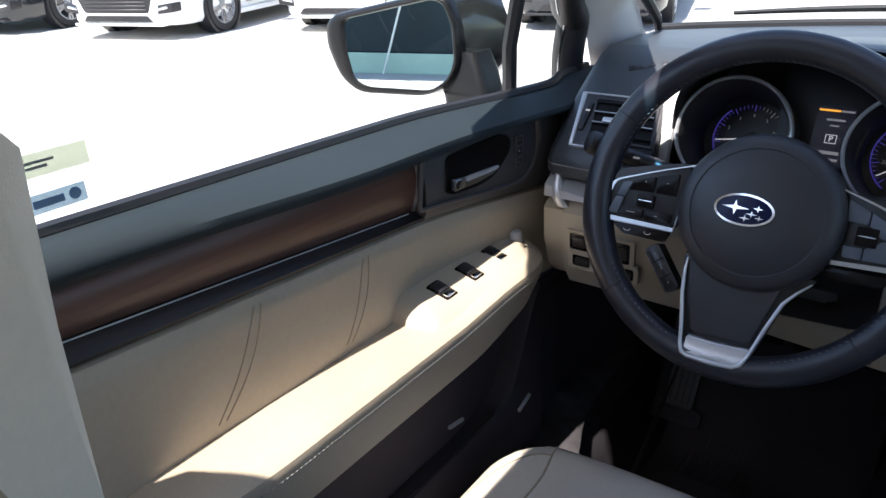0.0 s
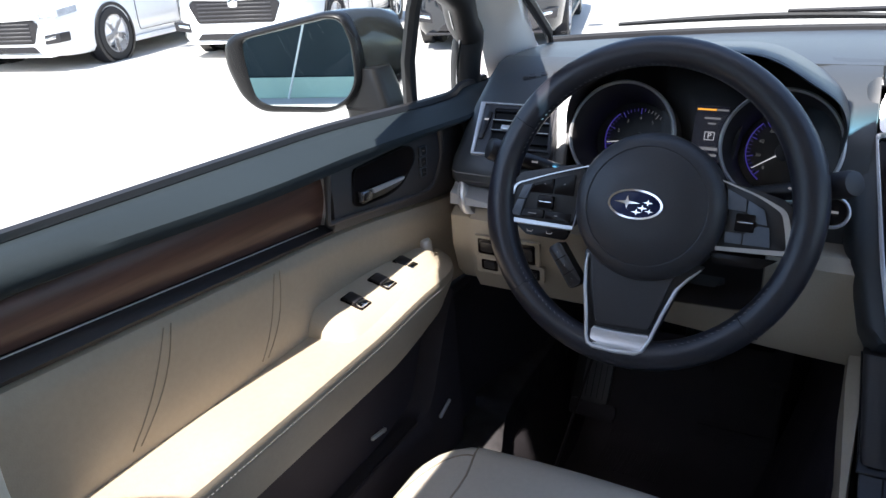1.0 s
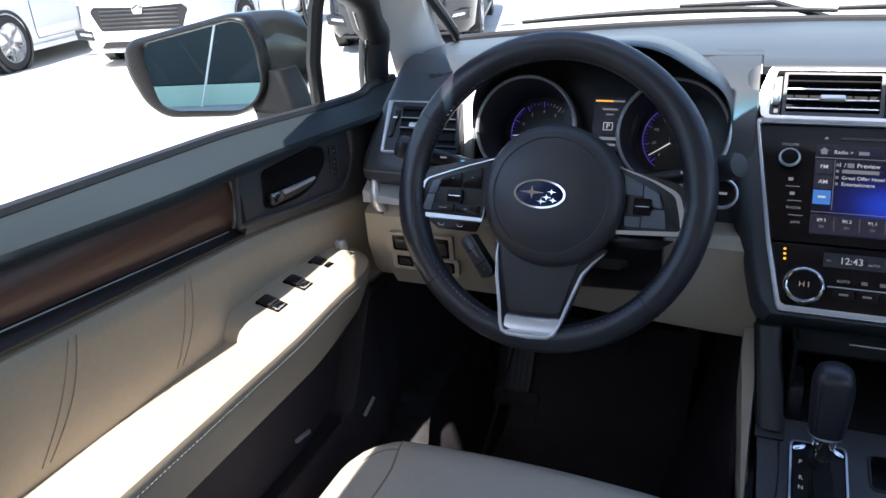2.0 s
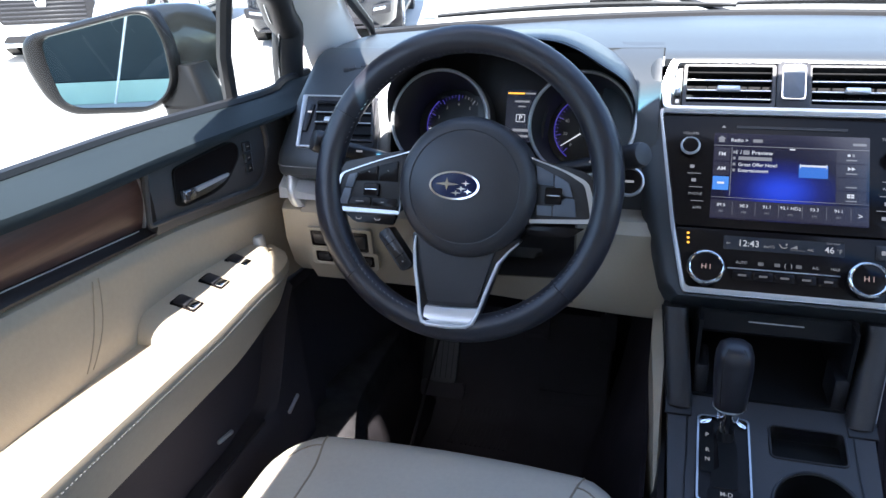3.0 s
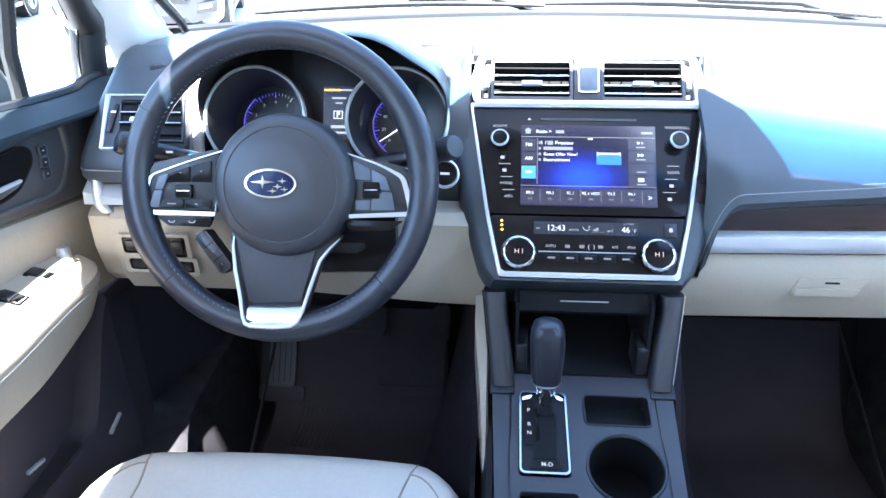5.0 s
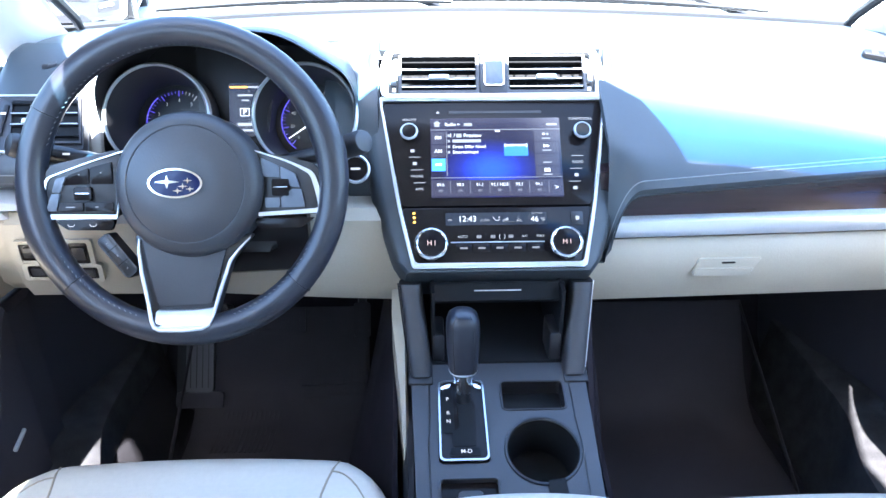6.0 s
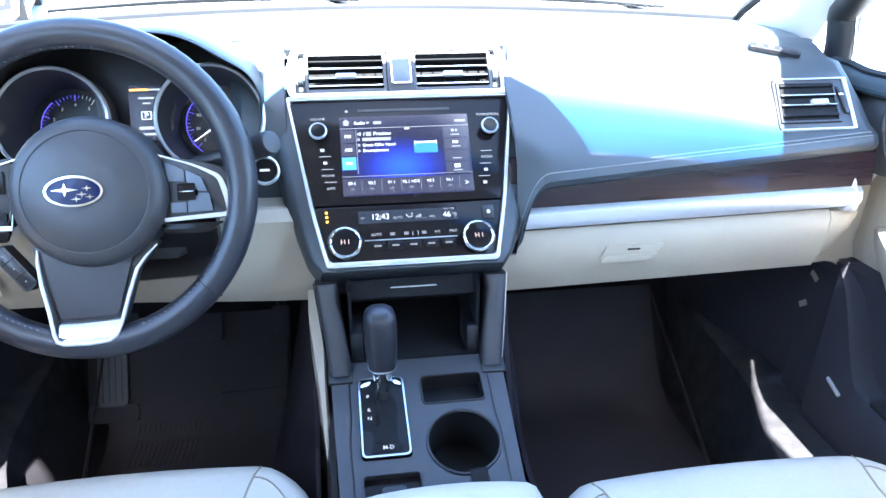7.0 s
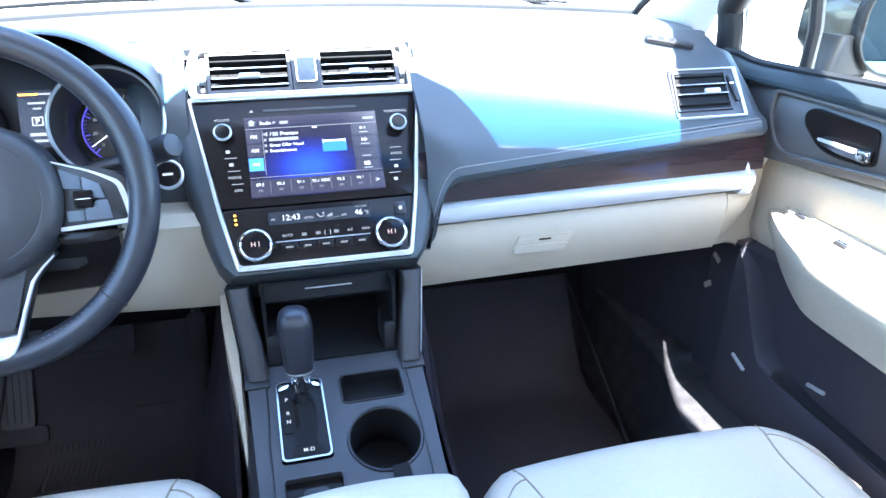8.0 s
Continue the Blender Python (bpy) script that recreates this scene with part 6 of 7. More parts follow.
    for a, b in zip(rim, rim[1:] + rim[:1]):
        dense += [(a[0] + (b[0] - a[0]) * k / 3, a[1] + (b[1] - a[1]) * k / 3) for k in range(3)]
    part("bezel_rim", tube([V(0.7140 - xin(y), y, z) for y, z in dense], [0.0046 if z > 0.70 else 0.0032 for y, z in dense], 8, True), DOOR_TRIM, bz, "raised charcoal rim round the handle")
    m = Matrix(((0, 0, -s, s * 0.6945), (1, 0, 0, -0.055), (0, 1, 0, 0.667), (0, 0, 0, 1)))
    m = m @ pose(0, 0, 0, 0, -11.5, 0)
    cup = rounded([(-0.097, 0.0085), (-0.082, 0.003), (-0.034, 0.003), (-0.008, 0.009), (0.0205, 0.036), (0.0215, 0.052), (0.010, 0.0605), (-0.090, 0.0535)], [0.006, 0.006, 0.02, 0.03, 0.012, 0.007, 0.008, 0.008])
    h = part("handle_recess", prism(cup, -0.006, 0.004, m), PIANO, bz, "glossy black handle recess")
    part("recess_lip", tube([(u, v, 0.004) for u, v in cup], 0.0010, 6, True, m), VENT, h)
    lev = rounded([(-0.0915, 0.011), (-0.086, 0.009), (-0.072, 0.0105), (-0.044, 0.0115), (-0.018, 0.017), (-0.0115, 0.0215), (-0.012, 0.0262), (-0.040, 0.0235), (-0.072, 0.0255), (-0.0905, 0.0265)], [0.003, 0.003, 0.01, 0.01, 0.004, 0.002, 0.002, 0.02, 0.004, 0.003])
    part("door_handle", prism(lev, 0.004, 0.013, m, 0.0028), DARK_CHROME, h, "chrome pull lever")
    part("lever_blade", prism(rounded([(-0.070, 0.0190), (-0.014, 0.0225), (-0.0125, 0.0258), (-0.070, 0.0250)], 0.001), 0.012, 0.0165, m, 0.001), SATIN, h)
    part("lock_tab", prism(rect(-0.0905, -0.0735, 0.0125, 0.0240, 0.003), 0.012, 0.0165, m, 0.002), CHROME, h, "chrome lock tab")
    if driver:
        for k in range(3):
            q = m @ T((0.0400 - 0.0008 * k, 0.0455 - 0.0150 * k, 0.003)) @ Matrix.Diagonal((0.85, 0.80, 1, 1))
            b = part("memory_button", prism(rect(-0.0065, 0.0065, -0.0075, 0.0075, 0.0015), -0.004, 0.0012, q, 0.0006), DARK, bz, "small seat memory button")
            part("rim", ringplate(rect(-0.0070, 0.0070, -0.0080, 0.0080, 0.0015), rect(-0.0062, 0.0062, -0.0072, 0.0072, 0.0015), -0.002, 0.0018, q), SLATE, b)
            part("bar", box(-0.0018, 0.0018, -0.0008, 0.0008, 0.0012, 0.0016, 0, 1, q), FAINT, b)
    # lower door
    lo = lambda y: [(0.735, 0.49), (0.712, 0.484), (0.708 + 0.6 * xin(y), 0.45), (0.704 + xin(y), 0.40), (0.702 + xin(y), 0.30), (0.702 + xin(y), 0.10), (0.72 + xin(y), 0.05)]
    part("lower_panel", strip(lo, thick=0.008), LOWER, d, "black plastic lower door")
    zp = lambda y: 0.306 + 0.014 * smooth(-0.18, -0.07, y) + 0.172 * smooth(-0.085, 0.036, y)
    pk = lambda y: [(o + xin(y), z) for o, z in ((0.712, zp(y) + 0.004), (0.678, zp(y)), (0.670, zp(y) - 0.010), (0.664, 0.25), (0.666, 0.14), (0.676, 0.10), (0.712, 0.09))]
    po = part("map_pocket", solid(pk, -0.78, 0.026, 56), LOWER, d, "black moulded map pocket")
    part("pocket_mouth", solid(lambda y: [(0.698, zp(y) + 0.006), (0.682, zp(y) + 0.003), (0.682, zp(y) - 0.003), (0.698, zp(y) - 0.003)], -0.70, -0.10, 8), DARK, po)
    part("pocket_clip", box(-0.018, 0.018, -0.003, 0.003, 0, 0.006, 0.002, 2, Matrix(((0, 0, -s, s * 0.668), (1, 0, 0, -0.030), (0, 1, 0, 0.300), (0, 0, 0, 1))) @ pose(0, 0, 0, 0, 0, 20)), SATIN, po, "small grey clip")
    part("panel_clip", box(-0.018, 0.018, -0.003, 0.003, 0, 0.006, 0.002, 2, Matrix(((0, 0, -s, s * 0.704), (1, 0, 0, -0.160), (0, 1, 0, 0.330), (0, 0, 0, 1))) @ pose(0, 0, 0, 0, 0, -10)), SATIN, d, "small grey clip")
    part("pillar_cover", solid(lambda y: [(0.735 + xin(y), 0.490 - 0.25 * max(0.0, y - 0.07)), (0.712, 0.488 - 0.25 * max(0.0, y - 0.07)), (0.700 + xin(y), 0.480 - 0.25 * max(0.0, y - 0.07)), (0.690 + xin(y), 0.455), (0.686 + xin(y), 0.12), (0.735 + xin(y), 0.10)], 0.022, 0.118, 6), LOWER, d, "charcoal front door cover")
    if not driver:
        for y, z, a in ((0.100, 0.428, 25), (0.112, 0.370, -40)):
            part("cover_clip", box(-0.010, 0.010, -0.005, 0.005, 0, 0.003, 0.001, 1, Matrix(((0, 0, -s, s * 0.689), (1, 0, 0, y), (0, 1, 0, z), (0, 0, 0, 1))) @ pose(0, 0, 0, 0, 0, a)), BEIGE_HARD, d, "small pale clip")
    # window frame, panes, divider
    win = lambda y, f: (0.757 - 0.165 * f ** 1.6, zb(y) + 0.004 + (1.115 - zb(y)) * f)
    def front_y(f):
        a, b = max(0.0, f - 0.18), max(0.0, f - 0.38)
        return 0.226 - 0.50 * a * min(1.0, 0.3 + a / 0.1) - 0.45 * b
    def divider(f):
        return 0.036 - 0.055 * f
    for nm, y0, y1 in (("pane", lambda f: -0.96, divider), ("quarter_pane", divider, front_y)):
        rows = []
        for k in range(25):
            f = k / 24
            a, b = y0(f), y1(f)
            if b < a:
                b = a + 0.002
            rows.append([V(win(y, f)[0] - 0.6 * xin(y) * (1 - f), y, win(y, f)[1] - 0.02 * (1 - f)) for y in (a + (b - a) * i / 6 for i in range(7))])
        g = part(nm, sheet(rows), GLASS, d, "clear side window glass")
        g.visible_shadow = False
    pts = [V(win(divider(f), f)[0] - 0.004 - 0.6 * xin(divider(f)) * (1 - f), divider(f), win(divider(f), f)[1] - 0.01) for f in (0, 0.2, 0.4, 0.62)]
    part("window_divider", tube(pts, [0.0105, 0.0105, 0.0105, 0.0105], 8), GASKET, d, "black window divider")
    pts = [V(win(front_y(f), f)[0] - 0.6 * xin(front_y(f)) * (1 - f), front_y(f), win(front_y(f), f)[1]) for f in (max(0.0, i / 36) for i in range(37))]
    pts = [pts[0] - Vector((0, 0, 0.05)), pts[0] - Vector((0, 0, 0.02))] + pts
    part("window_frame", tube([p + V(0.006, 0.028, 0.004) for p in pts], 0.026, 12), GASKET, d, "black front window frame")
    part("window_frame_edge", tube([p + V(0.004, -0.006, 0.0) for p in pts], 0.0024, 6), DARK_CHROME, d, "thin bright frame edge")
    part("window_seal", tube([V(0.750 - xin(y) * 0.9, y, zb(y) + 0.002) for y in [-0.93 + 1.22 * k / 40 for k in range(41)]], 0.0065, 6), GASKET, d, "black window seal")
    top = [V(x, y, 1.130) for x, y in ((0.615, -0.40), (0.575, -0.56), (0.556, -0.68), (0.550, -0.8), (0.550, -0.98))]
    part("window_frame_top", tube(top, 0.014, 8), GASKET, d)
    if driver:
        # two stickers inside the glass, low at the rear
        q = Matrix(((0, 0, -s, s * 0.7455), (1, 0, 0, -0.591), (0, 1, 0, 0.8365), (0, 0, 0, 1))) @ pose(0, 0, 0, -10 * 0, 0, 0)
        film = clear("pale sticker film", (0.62, 0.65, 0.58), 0.04, 0.3)
        st = part("sticker", prism(rect(-0.0285, 0.0285, -0.0090, 0.0090, 0.001), 0, 0.0006, q), film, d, "pale printed window sticker")
        for v, u0, u1 in ((0.0022, -0.020, 0.002), (-0.0018, -0.020, -0.004)):
            part("bar", box(u0, u1, v - 0.0011, v + 0.0011, 0.0006, 0.0009, 0, 1, q), material("grey print", (0.2, 0.2, 0.2), 0.6, bump=0), st)
        q2 = q @ T((-0.0025, -0.0292, 0))
        s2 = part("sticker", prism(rect(-0.0225, 0.0225, -0.0075, 0.0075, 0.001), 0, 0.0006, q2), clear("blue grey sticker film", (0.42, 0.50, 0.56), 0.04, 0.3), d, "blue-grey printed window sticker")
        part("bar", box(-0.019, 0.005, -0.003, 0.003, 0.0006, 0.0009, 0, 1, q2), material("blue print", (0.10, 0.18, 0.30), 0.6, bump=0), s2)
        part("badge", prism(disc(0.0048, 20, (0.0135, 0.0005)), 0.0006, 0.0009, q2), material("blue print", (0.10, 0.18, 0.30), 0.6, bump=0), s2)


door(-1)
door(1)


def wing_mirror(s):
    w = thing("wing_mirror", "dark grey wing mirror outside the front window", "wing mirror", "wing mirrors")
    m = T((s * 0.925, 0.040, 0.803)) @ pose(0, 0, 0, 0, 0, (14 if s < 0 else -14)) @ Matrix.Diagonal((1.08, 1.1, 0.97, 1))
    flip = lambda p: p if s < 0 else [(-u, v) for u, v in p][::-1]
    out = flip(rounded([(-0.117, 0.0414), (-0.102, 0.0561), (0.0496, 0.0890), (0.0766, 0.0860), (0.0928, 0.0414), (0.0939, -0.0184), (0.0766, -0.0470), (0.0388, -0.0680), (-0.0720, -0.0680), (-0.1020, -0.0420), (-0.1190, 0.0090)], 0.018, 4))
    pane = flip(rounded([(-0.0844, 0.0430), (-0.0760, 0.0510), (0.0500, 0.0790), (0.0700, 0.0750), (0.0815, 0.0414), (0.0830, -0.0129), (0.0720, -0.0380), (0.0480, -0.0550), (-0.0500, -0.0535), (-0.0700, -0.0420), (-0.0828, 0.0142)], 0.012, 4))
    F = m @ Matrix(((1, 0, 0, 0), (0, 0, -1, 0), (0, 1, 0, 0), (0, 0, 0, 1)))
    rings = [[Vector((u * f + (-s) * 0.012 * g, v * f, wz)) for u, v in out] for f, wz, g in ((0.90, 0.000, 0), (0.985, 0.004, 0), (1.0, -0.006, 0), (1.01, -0.020, 1.2), (0.99, -0.045, 3.0), (0.93, -0.070, 4.2), (0.72, -0.097, 5.0), (0.30, -0.114, 5.5))]
    part("housing", loft(rings, m=F), BODY, w, "dark grey painted housing")
    lip = [[Vector((a[0] * (1 - k) + b[0] * k, a[1] * (1 - k) + b[1] * k, wz)) for a, b in zip(out, pane)] for k, wz in ((0.0, -0.008), (0.02, 0.001), (0.12, 0.007), (0.32, 0.0115), (0.60, 0.0135), (0.86, 0.0130), (1.0, 0.0105), (1.0, 0.002))]
    part("bezel", loft(lip, caps=False, m=F), MIRROR_EDGE, w, "black rounded mirror edge")
    gm = material("mirror silver", (0.80, 0.88, 0.86), 0.02, 1.0, var=0.01, bump=0)
    gn = gm.node_tree
    gn.links.remove(gn.nodes["Principled BSDF"].inputs["Roughness"].links[0])
    gn.nodes["Principled BSDF"].inputs["Roughness"].default_value = 0.0
    part("mirror_glass", prism([(u * 1.015, v * 1.015) for u, v in pane], 0.0, 0.002, F @ T((0, 0, 0.0075)) @ pose(0, 0, 0, -4.0, -1 * s, 0)), gm, w, "silvered mirror glass")
    foot = [[Vector((s * u, v, z)) for u, v in rounded([(x0, y0), (x1, y0), (x1, y1), (x0, y1)], 0.016, 4)] for z, x0, x1, y0, y1 in ((0.715, 0.772, 0.856, 0.050, 0.105), (0.744, 0.776, 0.860, 0.048, 0.108), (0.747, 0.782, 0.866, 0.054, 0.112), (0.775, 0.792, 0.875, 0.056, 0.115), (0.805, 0.806, 0.880, 0.060, 0.115))]
    part("stem", loft(foot), MIRROR_EDGE, w, "black plastic mirror foot")


wing_mirror(-1)
wing_mirror(1)


# ---- seats ----
def seat(cx, yf, back, outer):
    s = thing("front_seat", "ivory leather car seat with stitched bolsters, beside the console", "car seat", "front seats")
    fr = lambda k: 0.018 * k * k + 0.045 * max(0, abs(k) - 0.72) / 0.28
    yb = yf - 0.52
    top = 0.362
    cu = part("cushion", pillow(cx - 0.245, cx + 0.245, yb, yf, top, 0.20, 0.055, None, 30, 0.006, fr), SEATHIDE, s, "ivory leather cushion")
    def zat(x, y):
        u = (x - cx) / 0.245
        f = max(0.0, min(1.0, (y - yb) / (yf - fr(u) - yb)))
        du, dv = max(0, 0.055 - (1 - abs(u)) * 0.245), max(0, 0.055 - min(f, 1 - f) * 0.52)
        k = min(0.055, math.hypot(du, dv))
        return top - (0.055 - math.sqrt(max(0, 0.055 ** 2 - k * k))) + 0.006 * (1 - u * u) * 4 * f * (1 - f)
    for q in (-1, 1):
        def bx(y):
            return cx + q * (0.155 + 0.02 * smooth(yf - 0.12, yf, y))
        ys = [yb + 0.05 + (yf - 0.035 - yb - 0.05) * k / 20 for k in range(21)]
        part("cushion_seam", tube([(bx(y), y, zat(bx(y), y) + 0.0002) for y in ys], 0.0014, 6), SEAM, cu)
        arc = [(bx(yf - 0.06) + q * 0.062 * f, yf - 0.062 - 0.10 * f * f, 0) for f in (i / 8 for i in range(9))]
        part("cushion_seam", tube([(x, y, zat(x, y) + 0.0002) for x, y, _ in arc], 0.0011, 6), SEAM, cu)
    part("base", box(cx - 0.215, cx + 0.215, yb + 0.02, yf - 0.09, 0.07, 0.24, 0.01), DARK, s)
    for q in (-1, 1):
        part("rail", box(cx + q * 0.19 - 0.02, cx + q * 0.19 + 0.02, yb, yf - 0.06, 0.02, 0.08, 0.004), DARK, s)
    # reclined backrest: sections from the hip to the shoulder
    rings = []
    tilt = math.tan(radians(24))
    for z, hw, sw, tk in ((0.36, 0.22, 0.035, 0.13), (0.48, 0.245, 0.06, 0.14), (0.62, 0.255, 0.07, 0.13), (0.75, 0.255, 0.065, 0.12), (0.86, 0.235, 0.045, 0.11), (0.93, 0.20, 0.025, 0.09), (0.965, 0.15, 0.01, 0.06)):
        y0 = back - (z - 0.36) * tilt
        near, far = sw, sw
        if outer < 0 and z > 0.55:
            far = max(0.03, -0.736 - 0.8 * max(0.0, z - 0.93) - y0)
        ring = []
        for k in range(25):
            u = -1 + 2 * k / 24
            ring.append(Vector((cx + hw * u, y0 + (near * smooth(0.55, 0.9, abs(u)) if u * outer < 0 or outer > 0 or z < 0.55 else far * smooth(0.06, 0.31, abs(u)) - 0.04 * max(0, abs(u) - 0.33)) - 0.05 * max(0, (abs(u) - 0.88) / 0.12) ** 2, z)))
        for k in range(25):
            u = 1 - 2 * k / 24
            ring.append(Vector((cx + hw * u * 0.97, y0 - tk + 0.05 * abs(u) ** 4, z)))
        rings.append(ring)
    bk = part("backrest", loft(rings), SEATHIDE, s, "ivory leather backrest with side bolsters")
    for q in (5, 19):
        part("backrest_seam", tube([r[q] + Vector((0, 0.001, 0)) for r in rings[:-1]], 0.002, 6), SEAM, bk)
    for q in (10, 22):
        part("backrest_seam", tube([r[q] + Vector((0, 0.001, 0)) for r in rings[:-1]], 0.0014, 6), SEAM, bk)
    hy = back - 0.70 * tilt
    part("headrest", pillow(-0.13, 0.13, -0.09, 0.09, 0.055, -0.05, 0.04, T((cx, hy - 0.05, 1.09)) @ pose(0, 0, 0, 70, 0, 0), 12), SEATHIDE, s)
    for q in (-1, 1):
        part("headrest_post", tube([(cx + q * 0.06, hy - 0.045, 0.93), (cx + q * 0.06, hy - 0.05, 1.03)], 0.006, 8), CHROME, s)


seat(-0.372, -0.118, -0.60, -1)
seat(0.364, -0.203, -0.72, 1)


def rear_bench():
    b = thing("rear_bench", "ivory leather rear bench seat", "rear seat")
    part("cushion", pillow(-0.66, 0.66, -1.95, -1.45, 0.36, 0.05, 0.05), SEATHIDE, b)
    part("backrest", pillow(-0.66, 0.66, -0.30, 0.30, 0.06, -0.06, 0.05, T((0, -2.05, 0.62)) @ pose(0, 0, 0, 72, 0, 0)), SEATHIDE, b)


rear_bench()


# ---- footwell ----
def floor_mat(x0, x1, y0, y1):
    m = thing("floor_mat", "black ribbed rubber floor mat in the footwell", "floor mat", "floor mats")
    zm = lambda y: 0.026 + 0.22 * smooth(0.26, 0.50, y) * (y - 0.26) / 0.2
    rows = []
    for k in range(19):
        y = y0 + (y1 - y0) * k / 18
        rows.append([Vector((x0 + (x1 - x0) * i / 10, y, zm(y))) for i in range(11)])
    part("mat", sheet(rows, 0.006), RUBBER, m)
    part("edge", tube([rows[0][0], rows[0][10], rows[9][10], rows[18][10], rows[18][0], rows[9][0]], 0.0035, 6, True), RUBBER, m)
    if x0 > 0:
        part("lip", box(x0, x1, 0.372, 0.388, 0.070, 0.092, 0.005), RUBBER, m)
        return
    # raised heel panel beside the pedal cut-out, and the step under it
    up = [[Vector((x, y, zm(y) + h)) for x, h in ((-0.507, 0.002), (-0.502, 0.011), (-0.343, 0.011), (-0.337, 0.002))] for y in (0.362, 0.374, 0.39, 0.41, 0.43, 0.452)]
    part("raised_panel", sheet(up, 0.008), RUBBER, m)
    part("lip", loft([[Vector((x, y + dy, z + dz)) for y, z in ((0.356, 0.062), (0.362, 0.086), (0.372, 0.098), (0.384, 0.098), (0.392, 0.080))] for x, dy, dz in ((-0.342, 0.0, 0.0), (-0.30, 0.0, 0.0), (-0.24, 0.002, 0.001), (-0.207, 0.006, 0.004))]), RUBBER, m)
    for k in range(13):
        x = -0.505 + 0.0095 * k
        rib = [(x + 0.09 * (y - 0.26), y, zm(y) + 0.0065) for y in (0.250, 0.275, 0.30, 0.32, 0.345)]
        part("rib", tube(rib, 0.0026, 5), RUBBER, m)


floor_mat(-0.556, -0.205, -0.25, 0.46)
floor_mat(0.205, 0.574, -0.25, 0.46)


def kick_carpet():
    c = thing("sill_carpet", "black carpet rolled up against the door sill", "carpet")
    part("carpet", loft([[Vector((x, y, z)) for x, z in ((-0.5985 - g, 0.02), (-0.5985 - g, 0.140), (-0.588 - g, 0.130), (-0.578 - 0.8 * g, 0.080), (-0.570 - 0.4 * g, 0.030), (-0.570, 0.02))] for y, g in ((-0.25, -0.022), (0.0, -0.014), (0.04, -0.002), (0.08, 0.014), (0.12, 0.027), (0.17, 0.034), (0.40, 0.040))]), material("matt black carpet", (0.028, 0.025, 0.028), 0.95, var=0.35, grain=900, bump=0.9, spec=0.1), c)


kick_carpet()


def pedals():
    f = thing("footrest", "grey ribbed footrest pad on the footwell slope", "footrest")
    m = axes((-0.546, 0.408, 0.147), 31)
    grey = material("worn grey rubber", (0.095, 0.095, 0.10), 0.6, bump=0.3)
    pad = part("pad", prism(rect(-0.0275, 0.0275, -0.070, 0.090, 0.007), 0, 0.016, m, 0.004), grey, f)
    for k in range(4):
        part("groove", box(-0.0185 + 0.0118 * k, -0.0168 + 0.0118 * k, -0.060, 0.080, 0.0155, 0.0168, 0, 1, m), DARK, pad)
    part("base", prism(rect(-0.046, 0.048, -0.100, -0.068, 0.006), -0.03, 0.016, m, 0.004), LOWER, f)
    part("backing", prism(rect(-0.05, 0.05, -0.10, 0.11, 0.006), -0.05, 0.0, m, 0.004), DARK, f)
    for x, z, w, h, nm in ((-0.378, 0.238, 0.052, 0.027, "brake_pedal"), (-0.214, 0.238, 0.016, 0.034, "accelerator_pedal")):
        p = thing(nm, "black rubber foot pedal hanging in the footwell", "pedal", "foot pedals")
        m = axes((x, 0.395, z), 30)
        part("pad", prism(rect(-w, w, -h, h, 0.006), 0, 0.012, m, 0.003), RUBBER, p)
        part("arm", tube([(x, 0.402, z), (x, 0.45, z + 0.12), (x, 0.48, z + 0.30)], 0.009, 8), DARK, p)
        for k in range(3):
            part("rib", box(-w * 0.8, w * 0.8, -h * 0.6 + k * h * 0.6 - 0.002, -h * 0.6 + k * h * 0.6 + 0.002, 0.012, 0.0145, 0, 1, m), RUBBER, p)


pedals()


# ---- parked cars beyond the glass ----
def wheel_mesh(parent, m, r=0.335, wd=0.22):
    w = part("wheel", lathe([(r * 0.70, -wd / 2), (r * 0.95, -wd / 2), (r, -wd / 2 + 0.03), (r, wd / 2 - 0.03), (r * 0.95, wd / 2), (r * 0.70, wd / 2)], 36, m, True), TYRE, parent, "black tyre on an alloy rim")
    bms = [lathe([(r * 0.71, wd / 2 - 0.015), (r * 0.70, wd / 2 + 0.004), (r * 0.655, wd / 2), (r * 0.64, 0.0), (r * 0.60, 0.0), (r * 0.60, -0.02), (r * 0.71, -0.02)], 36, m, True)]
    for k in range(10):
        a = 2 * math.pi * (k // 2) / 5 + (0.13 if k % 2 else -0.13)
        c, sn = math.cos(a), math.sin(a)
        b = loft([[Vector((c * rr - sn * t, sn * rr + c * t, wz)) for t, wz in ((-h, wd / 2 - d), (h, wd / 2 - d), (h, wd / 2 - d - 0.03), (-h, wd / 2 - d - 0.03))] for rr, h, d in ((0.03, 0.022, 0.02), (r * 0.35, 0.016, 0.015), (r * 0.67, 0.018, 0.01))], m=m)
        bms.append(b)
    bms.append(lathe([(0.055, wd / 2 - 0.05), (0.055, wd / 2 - 0.012), (0.03, wd / 2 - 0.005), (0.0, wd / 2 - 0.005)], 20, m))
    part("rim", join(*bms), ALLOY, w, "silver alloy spokes")
    part("brake_disc", prism(disc(r * 0.55, 24), -0.01, 0.01, m), material("dark iron", (0.08, 0.08, 0.08), 0.5, 0.8, bump=0), w)


